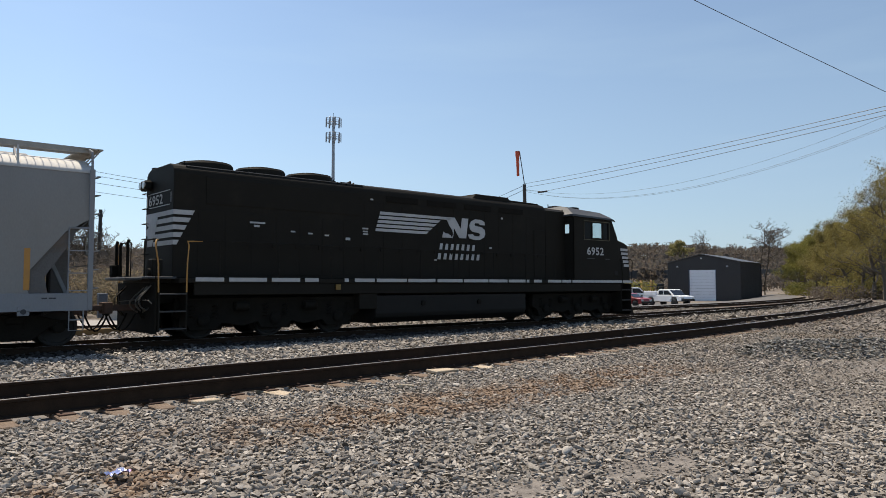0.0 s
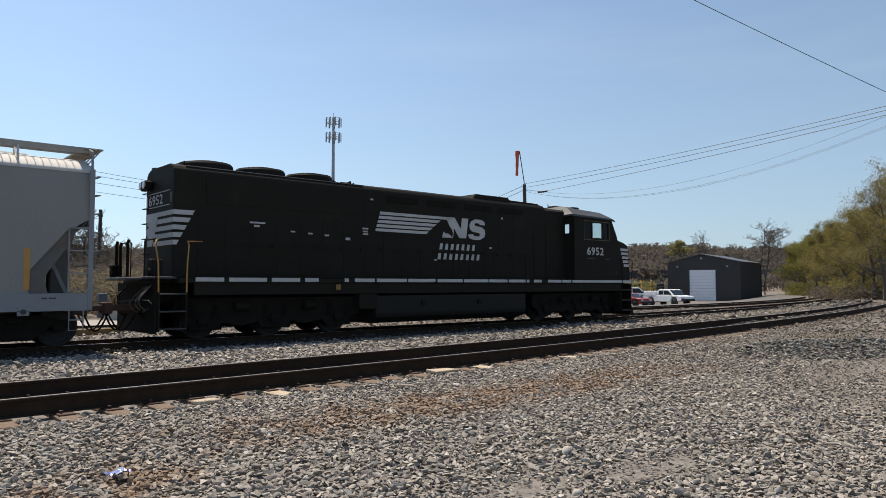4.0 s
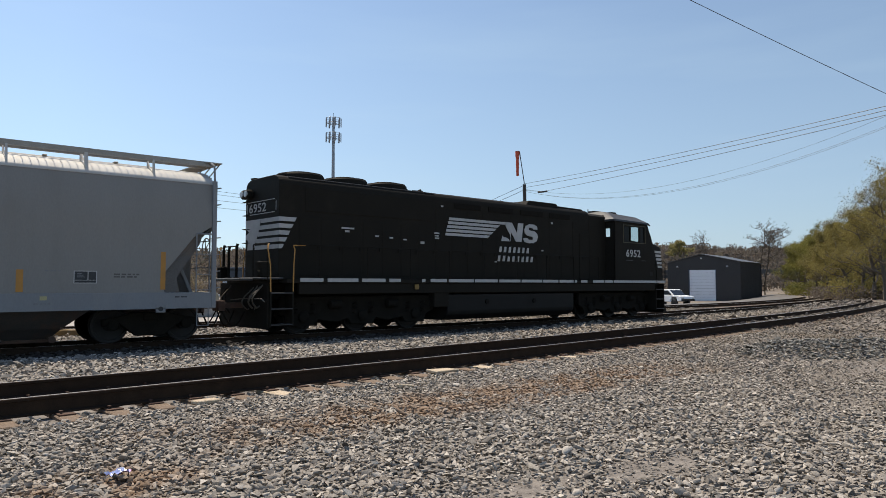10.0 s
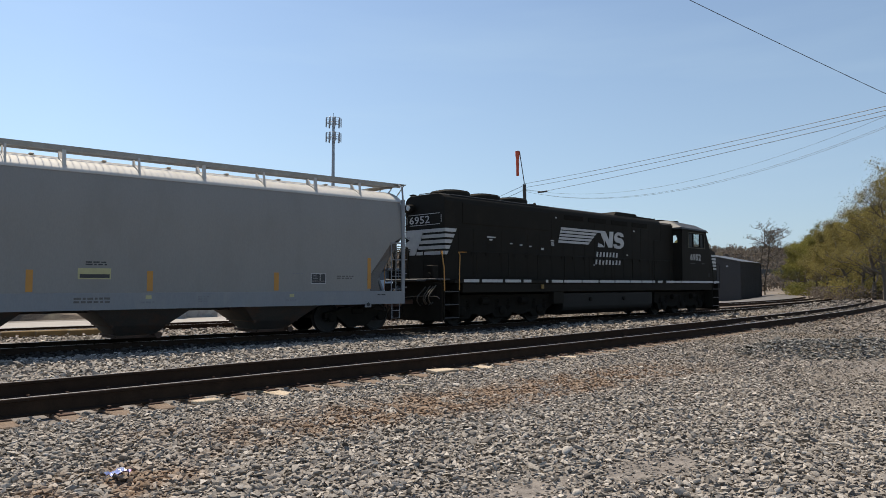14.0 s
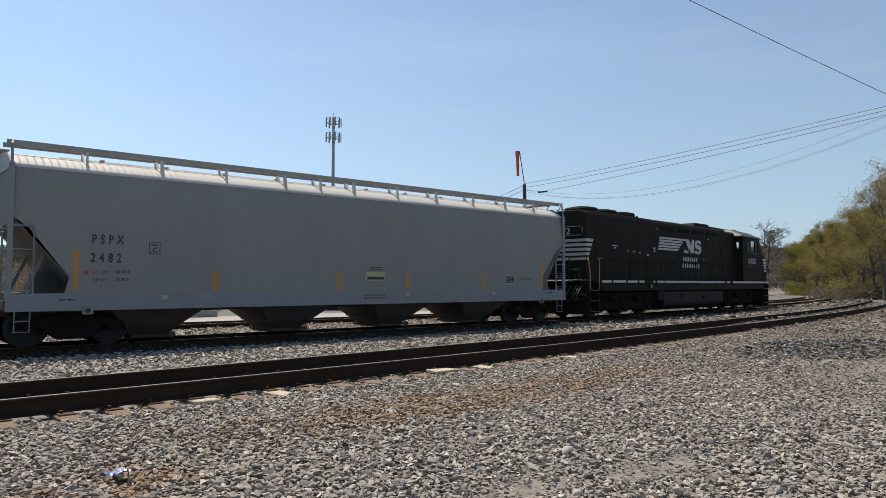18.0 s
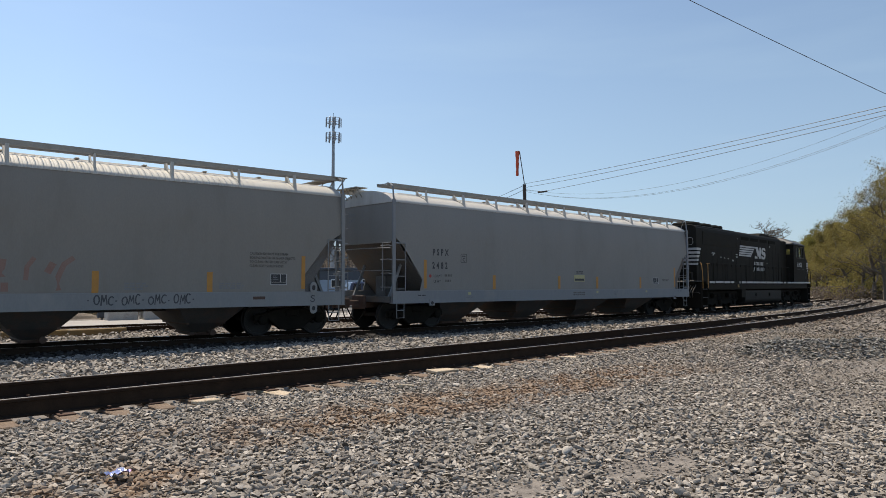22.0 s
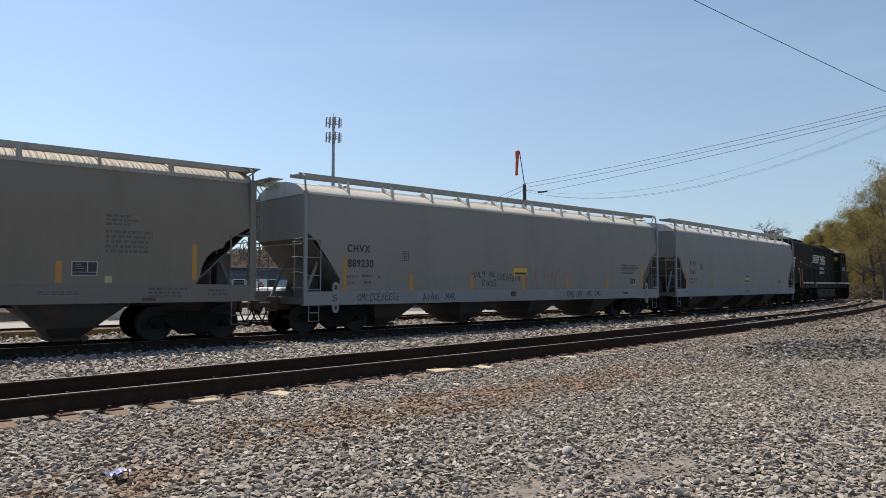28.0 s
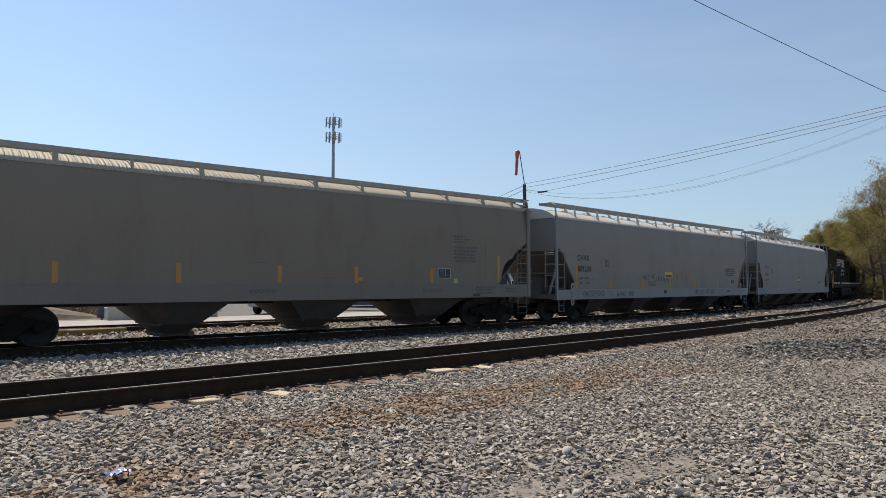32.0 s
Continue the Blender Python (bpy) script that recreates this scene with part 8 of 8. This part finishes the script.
# wood on the right: bearing, distance, height, leaves
for i, (b, d, h, leaf, per, w, lab) in enumerate((
        (0.508, 140, 8.6, "leaf_green", 9, 0.36, "small budding tree at the edge of the wood"), (0.513, 128, 9.4, "leaf_green", 9, 0.36, "small budding tree at the edge of the wood"),
        (0.520, 120, 10.6, "leaf_green", 10, 0.42, "young tree with fresh yellow-green leaves"), (0.536, 112, 10.4, "leaf_green", 10, 0.42, "young tree with fresh yellow-green leaves"),
        (0.552, 104, 10.2, "leaf_bud", 9, 0.40, "tree with fresh green leaves beside the curve"), (0.566, 98, 10.3, "leaf_bud", 8, 0.38, "budding brown-green tree beside the curve"),
        (0.583, 92, 11.6, "leaf_bud", 8, 0.38, "budding brown-green tree beside the curve"), (0.600, 86, 12.0, "leaf_bud", 8, 0.40, "tall budding tree with dark limbs"),
        (0.618, 82, 13.4, "leaf_bud", 7, 0.40, "tall budding tree with dark limbs"), (0.636, 78, 14.0, "leaf_bud", 5, 0.42, "tall half-bare tree with crooked dark limbs"),
        (0.662, 76, 15.0, "leaf_bud", 5, 0.40, "tall half-bare tree with crooked dark limbs"), (0.69, 80, 14.0, "leaf_bud", 5, 0.40, "tall budding tree at the edge of the wood"),
        (0.545, 124, 11.8, "leaf_bud", 8, 0.42, "budding tree deeper in the wood"), (0.577, 114, 12.2, "leaf_bud", 8, 0.42, "budding tree deeper in the wood"), (0.61, 106, 12.8, "leaf_bud", 8, 0.42, "green tree deeper in the wood"))):
    x, y = spot(b, d)
    wood_tree(lab, x, y, h * 0.92, 30 + i, leaf, int(per * 3.6), 0.052, w)
x, y = spot(0.645, 96)
fine_tree("tall bare grey tree above the wood", x, y, 15.5, 58, 0.35, 0.55, 2)
# bare trees behind the road on the left
for i, (b, d, h) in enumerate(((-0.565, 62, 8.5), (-0.53, 66, 9.0), (-0.50, 58, 7.0), (-0.60, 60, 9.0), (-0.46, 72, 7.5), (-0.63, 64, 9.5))):
    x, y = spot(b, d)
    fine_tree("bare grey tree in the brush behind the road", x, y, h * 0.78, 60 + i, 0.25, 0.6, 2)


def brush(label, n, place, h, material, seed, size, stems=7, long=1.3):
    """Low brush: many thin stalks and leaf sprays as one mass."""
    rng = np.random.default_rng(seed)
    pts = []
    for _ in range(n):
        x, y = place(rng)
        z = float(ground_z(np.array(x), np.array(y)))
        k = rng.integers(stems, stems * 2)
        hh = h * rng.uniform(0.35, 1.0)
        q = rng.normal(0, 0.30, (k, 3)) * np.array([hh, hh, 0])
        q[:, 2] = z + rng.uniform(0, 1, k) ** 0.8 * hh
        q[:, 0] += x
        q[:, 1] += y
        pts.append(q)
    ob = leaf_cloud("brush", np.concatenate(pts), size, material, None, seed, long)
    return tagged(ob, label, "brush", kind="stuff")


def by_bearing(b0, b1, d0, d1):
    def f(rng):
        a = AIM - math.atan(rng.uniform(b0, b1))
        d = rng.uniform(d0, d1)
        return d * math.cos(a), d * math.sin(a)
    return f


brush("green undergrowth along the wood's edge", 620, by_bearing(0.495, 0.60, 112, 134), 2.0, M["leaf_green"], 71, 0.09, 16)
brush("budding shrubs along the wood's edge", 900, by_bearing(0.555, 0.72, 84, 112), 2.6, M["leaf_bud"], 77, 0.09, 22)
brush("grey twiggy shrubs along the wood's edge", 420, by_bearing(0.53, 0.72, 80, 108), 1.7, M["twig"], 78, 0.09, 20)
brush("dry tan undergrowth along the wood's edge", 700, by_bearing(0.545, 0.72, 84, 112), 0.8, M["dead_brush"], 72, 0.08, 10)
brush("dead tan brush behind the road", 1150, by_bearing(-0.70, -0.36, 40, 62), 2.7, M["dead_brush"], 73, 0.032, 52, 3.2)
brush("bare grey brush behind the road", 800, by_bearing(-0.70, -0.36, 42, 70), 3.6, M["twig"], 74, 0.05, 26, 4.0)
brush("low scrub beyond the parked cars", 900, by_bearing(-0.40, 0.50, 135, 168), 3.0, M["far_twig"], 75, 0.22, 26)
brush("green bushes below the highway", 150, by_bearing(0.255, 0.30, 100, 112), 3.0, M["leaf_green"], 76, 0.12, 24)


# ---- far hills with bare woods ----
def hill_z(b, d):
    top = 15.0 + 3.0 * noise.noise(Vector((b * 3.0, 0, 2))) + 2.2 * math.exp(-((b - 0.32) / 0.10) ** 2) - 3.0 * max(0, -b - 0.1)
    return np.interp(d, [150, 200, 260, 320, 400, 520], [-0.02, 0.12, 0.42, 0.80, 1.0, 0.9]) * top - 0.3


def far_hill():
    vs, fs = [], []
    bs = np.linspace(-1.6, 1.6, 90)
    ds = [150, 200, 260, 320, 400, 520]
    for i, b in enumerate(bs):
        a = AIM - math.atan(b)
        top = 15.0 + 3.0 * noise.noise(Vector((b * 3.0, 0, 2))) + 2.2 * math.exp(-((b - 0.32) / 0.10) ** 2) - 3.0 * max(0, -b - 0.1)
        for d, f in zip(ds, (-0.02, 0.12, 0.42, 0.80, 1.0, 0.9)):
            vs.append((d * math.cos(a) / math.cos(math.atan(b)) ** 0, d * math.sin(a), f * top - 0.3))
    n = len(ds)
    for i in range(len(bs) - 1):
        for k in range(n - 1):
            fs.append((i * n + k, i * n + k + 1, (i + 1) * n + k + 1, (i + 1) * n + k))
    ob = quads("far_hill", vs, fs, M["hill"], smooth=True)
    tagged(ob, "low brown hillside on the horizon", "hill", kind="structure")
    rng = np.random.default_rng(9)
    pts, tw = [], []
    for _ in range(3000):
        b = rng.uniform(-0.70, 0.70)
        d = rng.uniform(170, 430)
        a = AIM - math.atan(b)
        top = 15.0 + 3.0 * noise.noise(Vector((b * 3.0, 0, 2))) + 2.2 * math.exp(-((b - 0.32) / 0.10) ** 2) - 3.0 * max(0, -b - 0.1)
        z = float(np.interp(d, ds, [-0.02, 0.12, 0.42, 0.80, 1.0, 0.9])) * top - 0.5
        h = rng.uniform(4, 8.0)
        k = 75
        q = np.clip(rng.normal(0, 1, (k, 3)), -1.5, 1.5) * np.array([0.17 * h, 0.17 * h, 0.19 * h]) + np.array([d * math.cos(a), d * math.sin(a), z + 0.60 * h])
        q[:, 2] = np.maximum(q[:, 2], z)
        pts.append(q)
    ob = leaf_cloud("far_woods", np.concatenate(pts), 0.42, M["far_twig"], None, 10, 1.2)
    tagged(ob, "hazy brown leafless woods on the far hillside", "woods", kind="stuff")


far_hill()
x, y = spot(0.338, 230)
t = wood_tree("rounded pale green tree above the hill line", x, y, 10.5, 90, "leaf_pale", 7, 0.16, 0.42, 0.35)
t.location.z += float(hill_z(0.338, 230))
x, y = spot(0.368, 235)
t = fine_tree("bare crown above the hill line", x, y, 12.0, 91, 0.35, 0.6, 1)
t.location.z += float(hill_z(0.368, 235))


# ---- highway wall in the distance ----
def highway():
    w = thing("highway_overpass", "long dark highway overpass wall in the distance", "bridge")
    for b0, b1 in ((0.255, 0.33), (0.33, 0.42), (0.42, 0.52)):
        xa, ya = spot(b0, 175)
        xb, yb = spot(b1, 175)
        d = Vector((xb - xa, yb - ya, 0))
        bm = boxm(0, d.length, -0.4, 0.4, 3.0, 5.0, 0.05)
        o = part("parapet", bm, M["highway"], w)
        o.matrix_basis = pose(xa, ya, 0, 0, 0, math.degrees(math.atan2(d.y, d.x)))
        bm = boxm(0, 1.2, -0.6, 0.6, -0.5, 3.0, 0.05)
        o = part("pier", bm, M["concrete"], w)
        o.matrix_basis = pose(xa, ya, 0, 0, 0, math.degrees(math.atan2(d.y, d.x)))


highway()


# ---- the train's run ----
RUN = [(0, 0), (4.6, 0), (5, 0.04), (5.5, 0.14), (6, 0.29), (6.5, 0.48), (7, 0.7), (7.5, 0.95), (8, 1.22), (8.5, 1.57), (9, 1.97), (9.5, 2.44), (10, 2.95), (10.5, 3.53), (11, 4.17), (11.5, 4.89), (12, 5.65), (12.5, 6.46), (13, 7.31), (13.5, 8.21), (14, 9.15), (14.5, 10.1), (15, 11.05), (15.5, 11.98), (16, 12.9), (16.5, 13.82), (17, 14.82), (17.5, 15.96), (18, 17.19), (18.5, 18.42), (19, 19.7), (19.5, 20.96), (20, 22.18), (20.5, 23.47), (21, 24.78), (21.5, 26.14), (22, 27.5), (22.5, 28.9), (23, 30.3), (23.5, 31.74), (24, 33.2), (24.5, 34.63), (25, 36.06), (25.5, 37.5), (26, 38.97), (26.5, 40.46), (27, 41.97), (27.5, 43.49), (28, 45.02), (28.5, 46.52), (29, 48), (29.5, 49.44), (30, 50.86), (30.5, 52.22), (31, 53.52), (31.5, 54.8), (32, 56.06)]


def run_table():
    """Distance run, smoothed, ten rows a second."""
    t = np.round(np.arange(0, 32.001, 0.1), 3)
    raw = np.interp(np.arange(-2, 34.001, 0.1), [r[0] for r in RUN] + [34], [r[1] for r in RUN] + [61.0])
    ker = np.hanning(15)
    sm = np.convolve(raw, ker / ker.sum(), "same")[20:-20]
    sm[:44] = 0.0
    return t, np.maximum.accumulate(sm)


def motions():
    ts, run = run_table()
    for car, s_mid, half in TRAIN:
        rows, bogie_rows = [], [[], []]
        for t, d in zip(ts, run):
            s = s_mid + d
            xa, ya, aa = (float(v) for v in on_line(LINE_T, s - half))
            xb, yb, ab = (float(v) for v in on_line(LINE_T, s + half))
            yaw = math.atan2(yb - ya, xb - xa)
            rows.append((float(t), pose((xa + xb) / 2, (ya + yb) / 2, RAIL_T, 0, 0, math.degrees(yaw))))
            bogie_rows[0].append((float(t), pose(-half, 0, 0, 0, 0, math.degrees(aa - yaw))))
            bogie_rows[1].append((float(t), pose(half, 0, 0, 0, 0, math.degrees(ab - yaw))))
        step = 3
        walk(car["thing"], [r for i, r in enumerate(rows) if i % step == 0 or i == len(rows) - 1])
        for b, br in zip(car["trucks"], bogie_rows):
            walk(b, [r for i, r in enumerate(br) if i % 10 == 0])
        for w, x, r in car["wheels"]:
            walk(w, [(float(t), pose(x, 0, r) @ Matrix.Rotation(d / r, 4, "Y")) for t, d in zip(ts, run)])
    # the lone cable dips a little in the wind
    walk(SKY_WIRE, [(t, pose(0, 0, dz)) for t, dz in ((0, 0), (6.8, 0), (9.5, -0.07), (13, -0.08), (20, -0.09), (24.8, -0.07), (27.6, 0), (32, 0))])
    swing = [(0, 2, 4), (2.5, 4, -8), (5, 7, 6), (7.5, 3, 10), (9.2, 2, -4), (11, 6, -12), (13, 3, 0), (15.2, 5, 12), (17.5, 3, -3), (19, 2, 2), (21, 6, -8), (23, 3, 3), (25.4, 7, 8), (27.6, 9, 12), (29.8, 5, 0), (32, 10, 10)]
    walk(WINDSOCK, [(t, WINDSOCK_BASE @ pose(0, 0, 0, 0, 0, rz) @ pose(0, 0, 0, 0, tilt - 4, 0)) for t, tilt, rz in swing])


motions()
